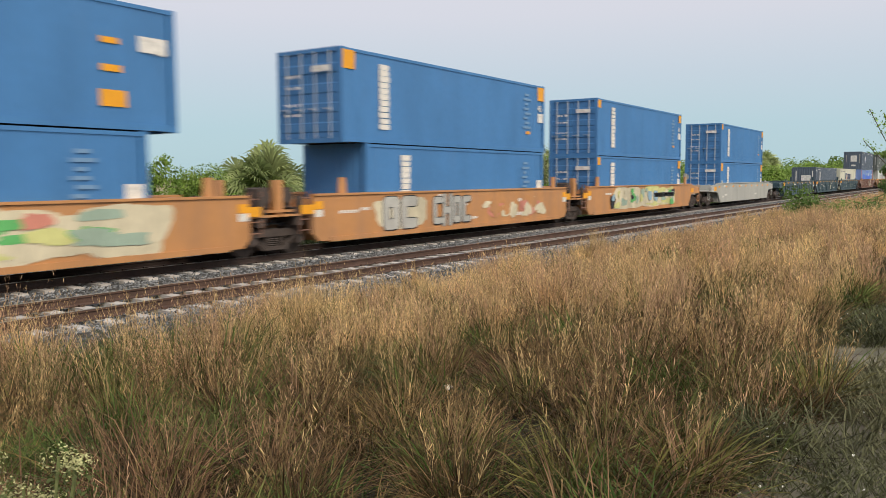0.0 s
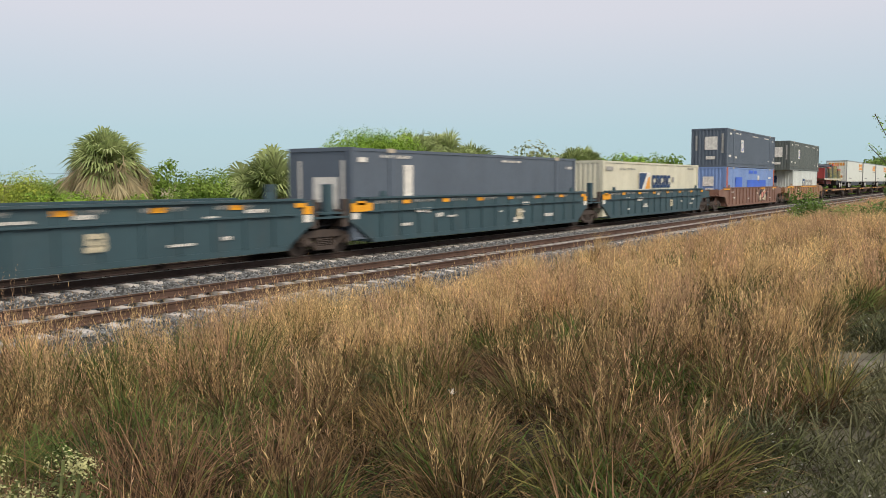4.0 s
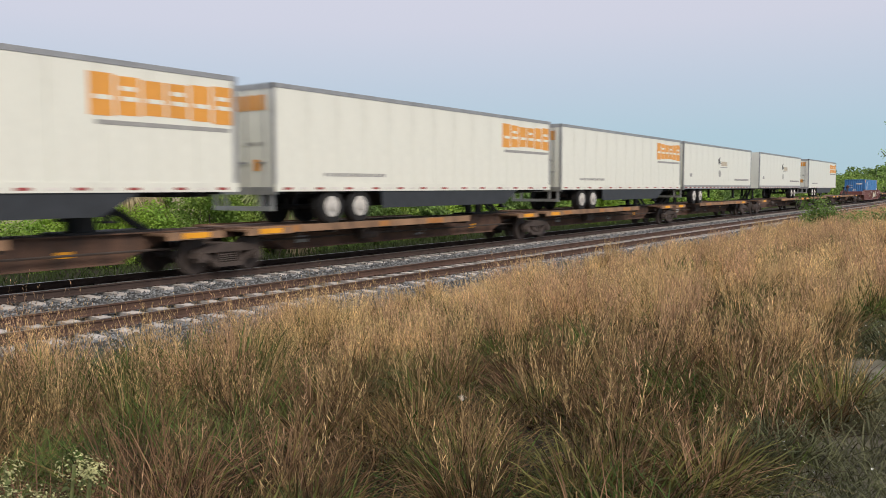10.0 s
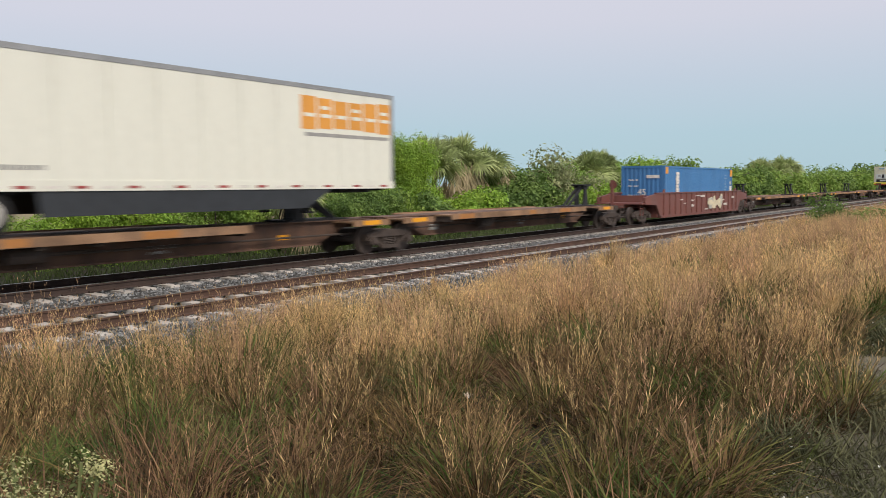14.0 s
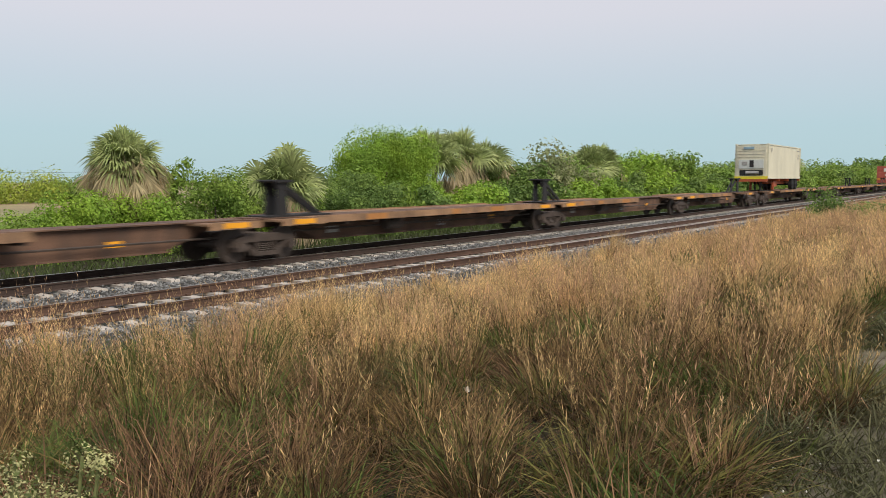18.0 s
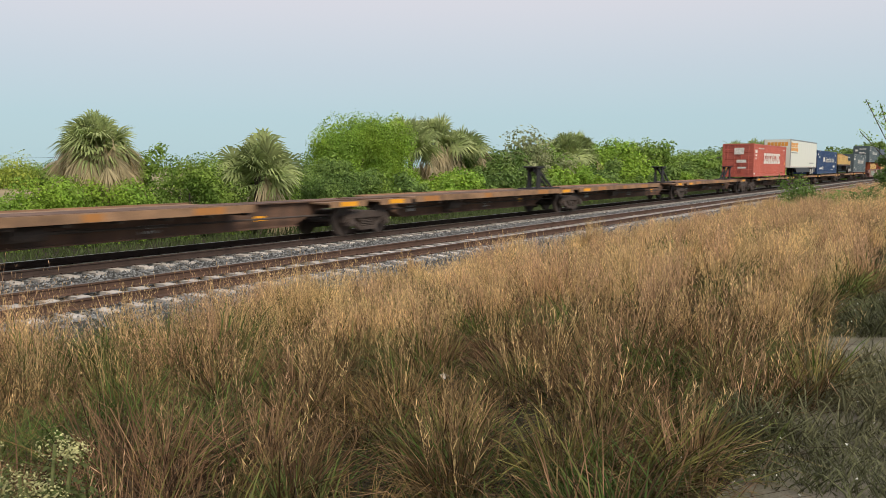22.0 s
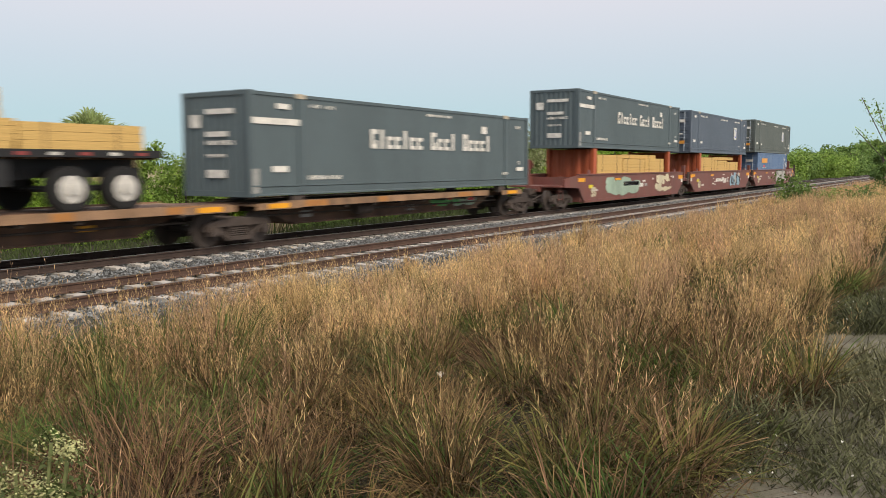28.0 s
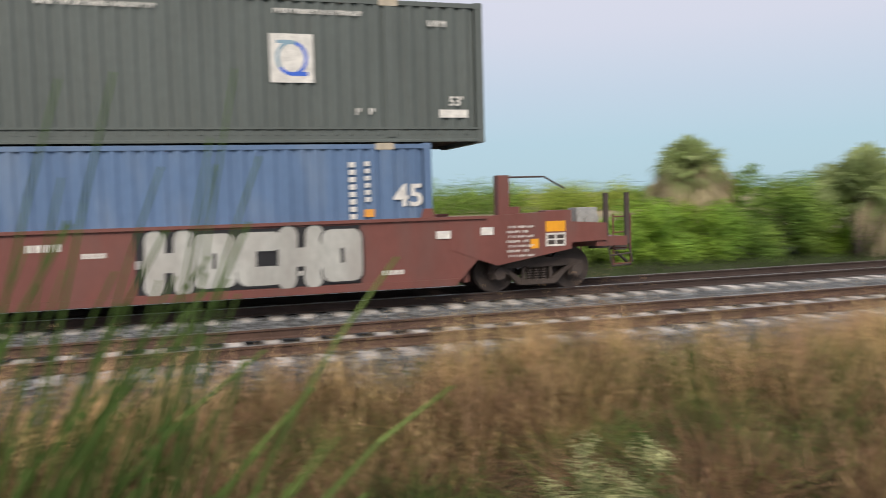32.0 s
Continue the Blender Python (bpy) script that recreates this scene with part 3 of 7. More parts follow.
def well_car(label, x, D, mat, ends="cc", own=(True, True), ribs=True, marks=(), deep=True, handrail=None, name="well_car", tail=0.9):
    """One unit of a double-stack car, D between its bogie centres. ends: c coupled, a joined to the next unit on a shared bogie."""
    car = thing(name, label, "railcar", "well cars of the train")
    h, fl = D / 2, 0.30 if deep else 0.36
    e = (h + (0.9 if ends[0] == "c" else 0.05), h + (tail if ends[1] == "c" else 0.05))
    wl = h - 1.75
    # the side runs thin over a coupled end's bogie and stops short of a shared one
    square = mat is WELLORANGE
    joint = [(h - 1.2, 1.60), (h - 1.2, 0.52), (h - 1.42, fl)] if square else [(h - 0.85, 1.60), (h - 0.85, 0.92), (h - 1.15, 0.78), (wl - 0.15, fl)]
    tip = ([(e[0] - 0.5, 1.42), (e[0] - 0.5, 1.05), (wl + 0.5, 0.98), (wl - 0.15, fl)] if ends[0] == "c" else joint,
           [(e[1] - 0.5, 1.42), (e[1] - 0.5, 1.05), (wl + 0.5, 0.98), (wl - 0.15, fl)] if ends[1] == "c" else joint)
    side = [(-a, b) for a, b in tip[0]] + tip[1][::-1] + [(wl + 0.5, 1.60), (-wl - 0.5, 1.60)]
    for y in (-1, 1):
        yo = 1.38 * y
        part("side_wall", ("well_side", D, ends, mat.name, y), lambda s: (s.prism(side, min(yo, yo - 0.1 * y), max(yo, yo - 0.1 * y))), mat, car)
        part("top_flange", ("well_top", D, mat.name, y), lambda s: s.box(-wl - 0.5, wl + 0.5, min(yo + 0.05 * y, yo - 0.16 * y), max(yo + 0.05 * y, yo - 0.16 * y), 1.60, 1.66), mat, car)
        part("bottom_sill", ("well_sill", D, mat.name, y), lambda s: s.box(-wl + 0.15, wl - 0.15, min(yo + 0.03 * y, yo - 0.25 * y), max(yo + 0.03 * y, yo - 0.25 * y), fl - 0.04, fl + 0.10), mat, car)
        if ribs:
            n = int(2 * wl / 0.98)
            for i in range(n):
                if y < 0 or i % 3 == 0:
                    part("rib", ("rib", mat.name, fl, y), lambda s: s.prism([(-0.05, fl + 0.1), (0.05, fl + 0.1), (0.05, 1.6), (-0.05, 1.6)], min(yo, yo + 0.045 * y), max(yo, yo + 0.045 * y)), mat, car, (-wl + 0.6 + i * (2 * wl - 1.2) / (n - 1), 0, 0))
    part("floor", ("well_floor", D, mat.name), lambda s: [s.box(xx, xx + 0.35, -1.28, 1.28, fl - 0.02, fl + 0.05) for xx in np.linspace(-wl + 0.2, wl - 0.55, 7)] and s.box(-wl + 0.2, wl - 0.2, -0.2, 0.2, fl - 0.03, fl + 0.03), mat, car)
    for k, sgn in ((0, -1), (1, 1)):
        E = e[k]
        part("end_platform", ("platform", D, ends[k], mat.name, sgn), lambda s: (s.box(*sorted((sgn * (wl + 0.1), sgn * E)), -0.35, 0.35, 0.86, 1.06), s.box(*sorted((sgn * (wl + 0.1), sgn * (E - 0.1))), -1.33, 1.33, 1.06, 1.12), s.box(*sorted((sgn * (wl + 0.02), sgn * (wl + 0.12))), -1.28, 1.28, fl, 1.5)), mat, car)
        if ends[k] == "c":
            coupler(car, sgn * (E - 0.1), sgn)
            for y in (-1.2, 1.2):
                ladder(car, sgn * (E - 0.25), y, 0.45, 1.6, mat if handrail is None else handrail)
            if tail < 1.5 or sgn < 0:
                part("brake_stand", ("brake_stand", sgn, mat.name), lambda s: (s.box(-0.07, 0.07, 0.35, 0.5, 1.1, 2.35), s.disc("x", (-0.11 * sgn, 0.42, 2.1), 0.22, 0.03, 16)), mat, car, (sgn * (E - 0.35), 0, 0))
        if own[k]:
            bogie(car, sgn * h)
        if ends[k] == "a":
            part("connector", ("connector", mat.name), lambda s: (s.disc("z", (0, 0, 0.78), 0.42, 0.35, 18), s.box(-0.4, 0.4, -0.6, 0.6, 1.12, 1.2)), STEEL, car, (sgn * h, 0, 0))
            part("end_sill", ("art_sill", mat.name), lambda s: (s.box(-0.12, 0.12, -1.30, 1.30, 0.80, 1.30, 0, 0.02), s.box(-0.10, 0.10, -1.33, -1.22, 1.30, 1.62), s.box(-0.10, 0.10, 1.22, 1.33, 1.30, 1.62), s.box(-0.2, 0.2, -0.5, 0.5, 1.3, 1.5)), STEEL, car, (sgn * (h - 0.72), 0, 0), label="grimy end beam beside the shared bogie")
            part("end_marker", ("art_marker", sgn), lambda s: (s.box(-0.17, 0.17, -1.392, -1.384, 1.22, 1.44, 1), s.box(-0.17, 0.17, -1.392, -1.384, 1.00, 1.20, 0)), [MARK, YELLOW], car, (sgn * (h - (1.42 if square else 1.08)), 0, 0), label="yellow and white end plates")
            if square:
                part("end_ladder", ("art_ladder", sgn), lambda s: ([s.rod((dx, -1.30, 0.55), (dx, -1.30, 1.75), 0.025) for dx in (-0.2, 0.2)], [s.rod((-0.2, -1.30, zz), (0.2, -1.30, zz), 0.02) for zz in (0.65, 0.95, 1.25, 1.55)]), RUSTBROWN, car, (sgn * (h - 0.92), 0, 0))
                part("brake_gear", ("art_gear", sgn), lambda s: (s.box(-0.18, 0.18, -1.1, -0.6, 1.3, 1.85, 0, 0.04), s.disc("y", (0, -1.16, 1.6), 0.2, 0.04, 16), s.box(-0.3, 0.3, -0.6, 0.9, 1.25, 1.42)), STEEL, car, (sgn * (h - 0.42), 0, 0))
            part("air_hose", ("art_hose", sgn), lambda s: [s.rod((-0.75 * sgn + 0.25 * sgn * i, -0.95, 1.05 - 0.22 * (1 - (i / 2 - 1) ** 2)), (-0.75 * sgn + 0.25 * sgn * (i + 1), -0.95, 1.05 - 0.22 * (1 - ((i + 1) / 2 - 1) ** 2)), 0.03, 6) for i in range(4)], BLACKSTEEL, car, (sgn * h, 0, 0))
            if own[k]:
                part("connector_post", ("cpost", mat.name), lambda s: (s.box(-0.14, 0.14, -1.25, -1.05, 1.12, 2.05), s.box(-0.14, 0.14, 1.05, 1.25, 1.12, 2.05), s.box(-0.5, 0.5, -1.3, 1.3, 1.18, 1.24)), mat, car, (sgn * h, 0, 0))
    for xx in (-wl + 0.6, wl - 0.9):
        part("guide", ("guide", mat.name), lambda s: s.prism([(0, 1.6), (0.34, 1.6), (0.30, 2.12), (0.04, 2.12)], -1.36, -1.28) if mat is WELLORANGE else s.prism([(0, 1.6), (0.34, 1.6), (0.26, 1.84), (0.08, 1.84)], -1.36, -1.30), mat, car, (xx, 0, 0))
    if marks:
        plates(car, [m for m in marks], -1.38 - 0.002 if not ribs else -1.427, mats=(MARK, YELLOW, LIME, MARKGREY, BLACKPAINT))
    return ride(car, x)


def yellow_dashes(D, n=9, z=1.36):
    return [(xx, xx + 0.42, z, z + 0.12, 1) for xx in np.linspace(-D / 2 + 0.4, D / 2 - 0.9, n)]


def stencils(D, seed, n=16, z0=0.5, z1=1.4):
    r = random.Random(seed)
    out = []
    for _ in range(n):
        x, z, w = r.uniform(-D / 2 + 2.3, D / 2 - 3.2), r.uniform(z0, z1), r.uniform(0.25, 0.9)
        h = r.choice((0.06, 0.09, 0.13))
        out += word_bars(x, x + w, z, z + h, max(2, int(w / h / 1.1)), 0, 0.25)
    return out


def spine_unit(label, x0, x1, own=(True, True), ends="aa", hitch=0, deck=(0.22, 0.72), mat=SPINE, edge=DECKORANGE):
    """One unit of a spine car between bogie centres at x0 and x1: a centre beam, wheel decks and a trailer hitch."""
    D = x1 - x0
    h = D / 2
    car = thing("spine_car", label, "railcar", "spine cars of the train")
    key = ("spine", round(D, 1), ends)
    e = (h + (1.1 if ends[0] == "c" else -0.15), h + (1.1 if ends[1] == "c" else -0.15))
    prof = [(-e[0], 0.84), (-h + 1.5, 0.84), (-h + 2.6, 0.42), (h - 2.6, 0.42), (h - 1.5, 0.84), (e[1], 0.84), (e[1], 1.06), (-e[0], 1.06)]
    part("centre_beam", (*key, "beam", mat.name), lambda s: s.prism(prof, -0.42, 0.42), mat, car)
    part("beam_flange", (*key, "flange", mat.name), lambda s: (s.box(-e[0] + 0.2, e[1] - 0.2, -0.55, 0.55, 1.06, 1.09), s.box(-h + 2.6, h - 2.6, -0.5, 0.5, 0.38, 0.42)), mat, car)
    a, b = -h + deck[0] * D, -h + deck[1] * D
    for y in (-1, 1):
        part("wheel_deck", (*key, "deck", deck, y), lambda s: s.box(a, b, min(0.5 * y, 1.28 * y), max(0.5 * y, 1.28 * y), 1.03, 1.08), DECKRUST, car)
        part("deck_edge", (*key, "edge", deck, y, edge.name), lambda s: s.box(a - 0.02, b + 0.02, min(1.28 * y, 1.32 * y), max(1.28 * y, 1.32 * y), 0.92, 1.12), DECKRUST, car)
    rs = random.Random(int(x0 * 10))
    for i in range(3):
        q = a + (i + rs.uniform(0.1, 0.6)) * (b - a) / 3
        part("edge_stripe", ("stripe", i % 2, edge.name), lambda s: s.box(0, (0.95, 0.5)[i % 2], -1.325, -1.321, 0.935, 1.10), edge, car, (min(q, b - 1.0), 0, 0))
    n = int((b - a) / 1.3)
    for i in range(n + 1):
        part("outrigger", (*key, "arm"), lambda s: s.box(-0.05, 0.05, -1.26, 1.26, 0.84, 1.03), STEEL, car, (a + 0.1 + i * (b - a - 0.2) / n, 0, 0))
    for sgn, xx in ((-1, -h + 1.2), (1, h - 1.2)):
        part("end_deck", (*key, "end", sgn), lambda s: (s.box(-0.8, 0.8, -1.3, 1.3, 1.0, 1.05), s.box(-0.82, 0.82, -1.33, -1.29, 0.9, 1.08)), DECKRUST, car, (xx, 0, 0))
        part("reflector", "spine_reflector", lambda s: s.box(-0.4, 0.4, -1.337, -1.332, 0.93, 1.06), YELLOW, car, (xx, 0, 0))
    part("brake_cylinder", "cylinder", lambda s: (s.disc("x", (-0.4, -0.75, 0.72), 0.17, 0.8, 14), s.rod((0.4, -0.75, 0.72), (1.6, -0.6, 0.72), 0.03)), STEEL, car, (-h + 0.35 * D, 0, 0))
    part("air_pipe", (*key, "pipe"), lambda s: s.rod((-h + 1.0, -0.62, 0.70), (h - 1.0, -0.62, 0.66), 0.03), STEEL, car)
    if hitch:
        hitch_on(car, -h + abs(hitch) * D, 1 if hitch > 0 else -1)
    for k, sgn in ((0, -1), (1, 1)):
        if own[k]:
            bogie(car, sgn * h)
        if ends[k] == "c":
            coupler(car, sgn * (e[k] - 0.1), sgn)
            ladder(car, sgn * (e[k] - 0.3) - 0.2, -1.28, 0.45, 1.08, STEEL)
    plates(car, [(-h + 3.0, -h + 3.5, 0.55, 0.75, 0), (0.5, 1.3, 0.62, 0.70, 0), (0.5, 1.1, 0.5, 0.57, 0), (h - 4.2, h - 3.8, 0.6, 0.74, 1)], -0.422, mats=(MARKGREY, YELLOW))
    return ride(car, (x0 + x1) / 2)


def hitch_on(car, x, d):
    """A raised trailer hitch: foot plate, two uprights, two struts that lean towards d, and the head plate."""
    base = part("hitch", ("hitch_foot", d), lambda s: s.box(*sorted((-0.7 * d, 1.8 * d)), -0.5, 0.5, 1.09, 1.14, 0, 0.02), BLACKSTEEL, car, (x, 0, 0), label="raised black trailer hitch")
    for y in (-0.26, 0.19):
        part("upright", "hitch_upright", lambda s: s.prism([(-0.24, 1.14), (0.24, 1.14), (0.15, 1.85), (0.34, 2.06), (-0.34, 2.06), (-0.15, 1.85)], 0, 0.07), BLACKSTEEL, base, (0, y, 0))
    for y in (-0.16, 0.08):
        part("strut", ("hitch_strut", d), lambda s: s.prism([(0.1 * d, 1.95), (1.5 * d, 1.14), (1.7 * d, 1.14), (0.2 * d, 2.05)], 0, 0.08), BLACKSTEEL, base, (0, y, 0))
    part("head_plate", "hitch_head", lambda s: s.box(-0.36, 0.36, -0.36, 0.36, 2.05, 2.13, 0, 0.03), BLACKSTEEL, base)


# ---- containers ----
BOX_H, HALF = 2.80, 1.295


def container(label, x0, L, z, mat, door=-1, marks=(), ends=(), posts=(), mats=(MARK,), pitch=0.28, depth=0.036, post_mat=None, front=None, group="containers on the train", ride_it=True, number=None, name="shipping_container"):
    """A corrugated steel container whose left end stands at x0 at the clip's start."""
    post_mat = post_mat or mat
    c = thing(name, label, "container", group)
    k = (mat.name, round(L, 2), pitch)
    h = L / 2
    cut = [-h + 0.14] + [p - h for p in posts] + [h - 0.14]
    for y in (-1, 1):
        def wall(s):
            for a, b in zip(cut[:-1], cut[1:]):
                s.ribbed(a + 0.05, b - 0.05, 0.16, BOX_H - 0.10, y * (HALF - 0.045), -depth * y if y > 0 else depth, pitch)
        part("side_wall", ("cwall", *k, tuple(posts), y), wall, mat, c)
        for p in cut[1:-1]:
            part("post", ("cpost", mat.name, y), lambda s: s.box(-0.09, 0.09, min(y * HALF, y * (HALF - 0.06)), max(y * HALF, y * (HALF - 0.06)), 0.12, BOX_H - 0.06), mat, c, (p, 0, 0))
        part("top_rail", ("crail", *k, y), lambda s: s.box(-h + 0.1, h - 0.1, min(y * HALF, y * (HALF - 0.08)), max(y * HALF, y * (HALF - 0.08)), BOX_H - 0.11, BOX_H - 0.02), mat, c)
        if L > 15:
            part("bottom_rail", ("brail", *k, y), lambda s: s.along([(y * (HALF + o), zz) for o, zz in ((-0.06, 0.02), (0.012, 0.02), (0.012, 0.06), (-0.02, 0.08), (-0.02, 0.25), (0.012, 0.27), (0.012, 0.31), (-0.06, 0.31))], -h + 0.1, h - 0.1), mat, c)
        else:
            part("bottom_rail", ("brail", *k, y), lambda s: s.box(-h + 0.1, h - 0.1, min(y * HALF, y * (HALF - 0.06)), max(y * HALF, y * (HALF - 0.06)), 0.02, 0.17), mat, c)
        if y < 0:
            for p in cut[1:-1]:
                part("lifting_casting", "lifting_casting", lambda s: s.box(-0.19, 0.19, -HALF - 0.006, -HALF + 0.03, BOX_H - 0.13, BOX_H + 0.002, 0, 0.02), CASTPALE, c, (p, 0, 0), label="pale worn lifting casting")
    for sx in (-1, 1):
        for y in (-1, 1):
            part("corner_post", ("corner", post_mat.name), lambda s: s.box(-0.08, 0.08, -0.08, 0.08, 0.1, BOX_H - 0.1, 0, 0.015), post_mat, c, (sx * (h - 0.08), y * (HALF - 0.08), 0))
            for zz in (0.0, BOX_H - 0.118):
                part("corner_casting", ("casting", post_mat.name), lambda s: (s.box(-0.09, 0.09, -0.082, 0.082, 0, 0.118, 0, 0.012)), post_mat, c, (sx * (h - 0.088), y * (HALF - 0.080), zz))
    part("roof", ("croof", *k), lambda s: (s.box(-h + 0.08, h - 0.08, -HALF + 0.08, HALF - 0.08, BOX_H - 0.07, BOX_H - 0.025), [s.box(q, q + 0.16, -HALF + 0.2, HALF - 0.2, BOX_H - 0.025, BOX_H - 0.008) for q in np.arange(-h + 0.4, h - 0.4, 0.6)]), mat, c)
    part("underframe", ("cfloor", *k), lambda s: (s.box(-h + 0.1, h - 0.1, -HALF + 0.07, HALF - 0.07, 0.09, 0.15), [s.box(q, q + 0.06, -HALF + 0.07, HALF - 0.07, 0.01, 0.09) for q in np.arange(-h + 0.5, h - 0.5, 0.75)]), STEEL, c)
    for sx in (-1, 1):
        x = sx * (h - 0.05)
        if front == sx:
            continue
        if sx == door:
            for y in (-1, 1):
                d = part("door", ("cdoor", *k, y, sx), lambda s: s.prism([(x - sx * 0.025, 0.16), (x, 0.16)] + [(x + sx * o, zz + dz) for zz in (0.3, 0.88, 1.46, 2.04) for o, dz in ((0.0, 0.0), (0.022, 0.04), (0.022, 0.28), (0.0, 0.32))] + [(x, BOX_H - 0.13), (x - sx * 0.025, BOX_H - 0.13)], min(0.01 * y, y * (HALF - 0.16)), max(0.01 * y, y * (HALF - 0.16))), mat, c)
                for yy in (0.28, 0.86):
                    part("lock_rod", ("rod", sx, mat.name), lambda s: (s.rod((0, 0, 0.12), (0, 0, BOX_H - 0.1), 0.028), s.box(-0.03, 0.03, -0.04, 0.04, 0.95, 1.05), s.box(-0.02, 0.02, -0.02, 0.30, 1.0, 1.03)), mat if mat in (RED, CREAM, OFFWHITE) else RODPAINT, d, (x + sx * 0.075, y * yy, 0))
        else:
            part("end_wall", ("cend", *k, sx), lambda s: wave_end(s, x, sx, -HALF + 0.15, HALF - 0.15, 0.14, BOX_H - 0.1, 0.034, 0.26), mat, c)
        part("end_sill", ("sill", *k, sx), lambda s: s.box(x - 0.05, x + 0.05, -HALF + 0.1, HALF - 0.1, 0.0, 0.15), mat, c)
        part("end_header", ("header", *k, sx), lambda s: s.box(x - 0.05, x + 0.05, -HALF + 0.1, HALF - 0.1, BOX_H - 0.12, BOX_H), mat, c)
    if marks:
        plates(c, [(a - h, b - h, p, q, m) for a, b, p, q, m in marks], -HALF - 0.001 + 0.0, mats=mats)
    if ends:
        end_plates(c, ends, -h - (0.05 if door < 0 else -0.015) - 0.03, mats=mats)
    if number:
        for text, nx, nz, size in number:
            lettering(c, text, (nx - h, -HALF - 0.004, nz), size, MARK, thick=size * 0.02)
    return ride(c, x0 + h, z) if ride_it else c


def small_bars(r, x0, x1, z, h, m=0):
    return word_bars(x0, x1, z, z + h, max(2, int((x1 - x0) / h / 0.85)), m, 0.25)


# ---- road trailers ----
def road_wheel(parent, x, y, z, dual=True, rim=RIM):
    s0 = -1 if y < 0 else 1
    w = part("wheel", ("tyre", s0, dual), lambda s: (s.disc("y", (0, -0.14, 0), 0.50, 0.28, 24), s.disc("y", (0, s0 * 0.14, 0), 0.44, s0 * 0.03, 24)), TYRE, parent, (x, y, z))
    part("rim", ("rim", s0, rim.name), lambda s: (s.disc("y", (0, s0 * 0.172, 0), 0.30, s0 * 0.012, 20, 0, 0.28), s.disc("y", (0, s0 * 0.18, 0), 0.12, s0 * 0.07, 12)), rim, w)
    return w


def axle_group(t, xs, z, rim=RIM):
    for x in xs:
        for y in (-1.06, 1.06):
            road_wheel(t, x, y, z + 0.5, rim=rim)
        part("axle", "axle", lambda s: (s.rod((0, -0.95, 0), (0, 0.95, 0), 0.07, 8), s.box(-0.12, 0.12, -0.6, -0.45, 0, 0.35), s.box(-0.12, 0.12, 0.45, 0.6, 0, 0.35)), BLACKSTEEL, t, (x, 0, z + 0.5))
    part("suspension", ("susp", len(xs)), lambda s: (s.box(-1.5, 1.5, -0.62, -0.5, 0.75, 0.95), s.box(-1.5, 1.5, 0.5, 0.62, 0.75, 0.95)), BLACKSTEEL, t, (sum(xs) / len(xs), 0, z))


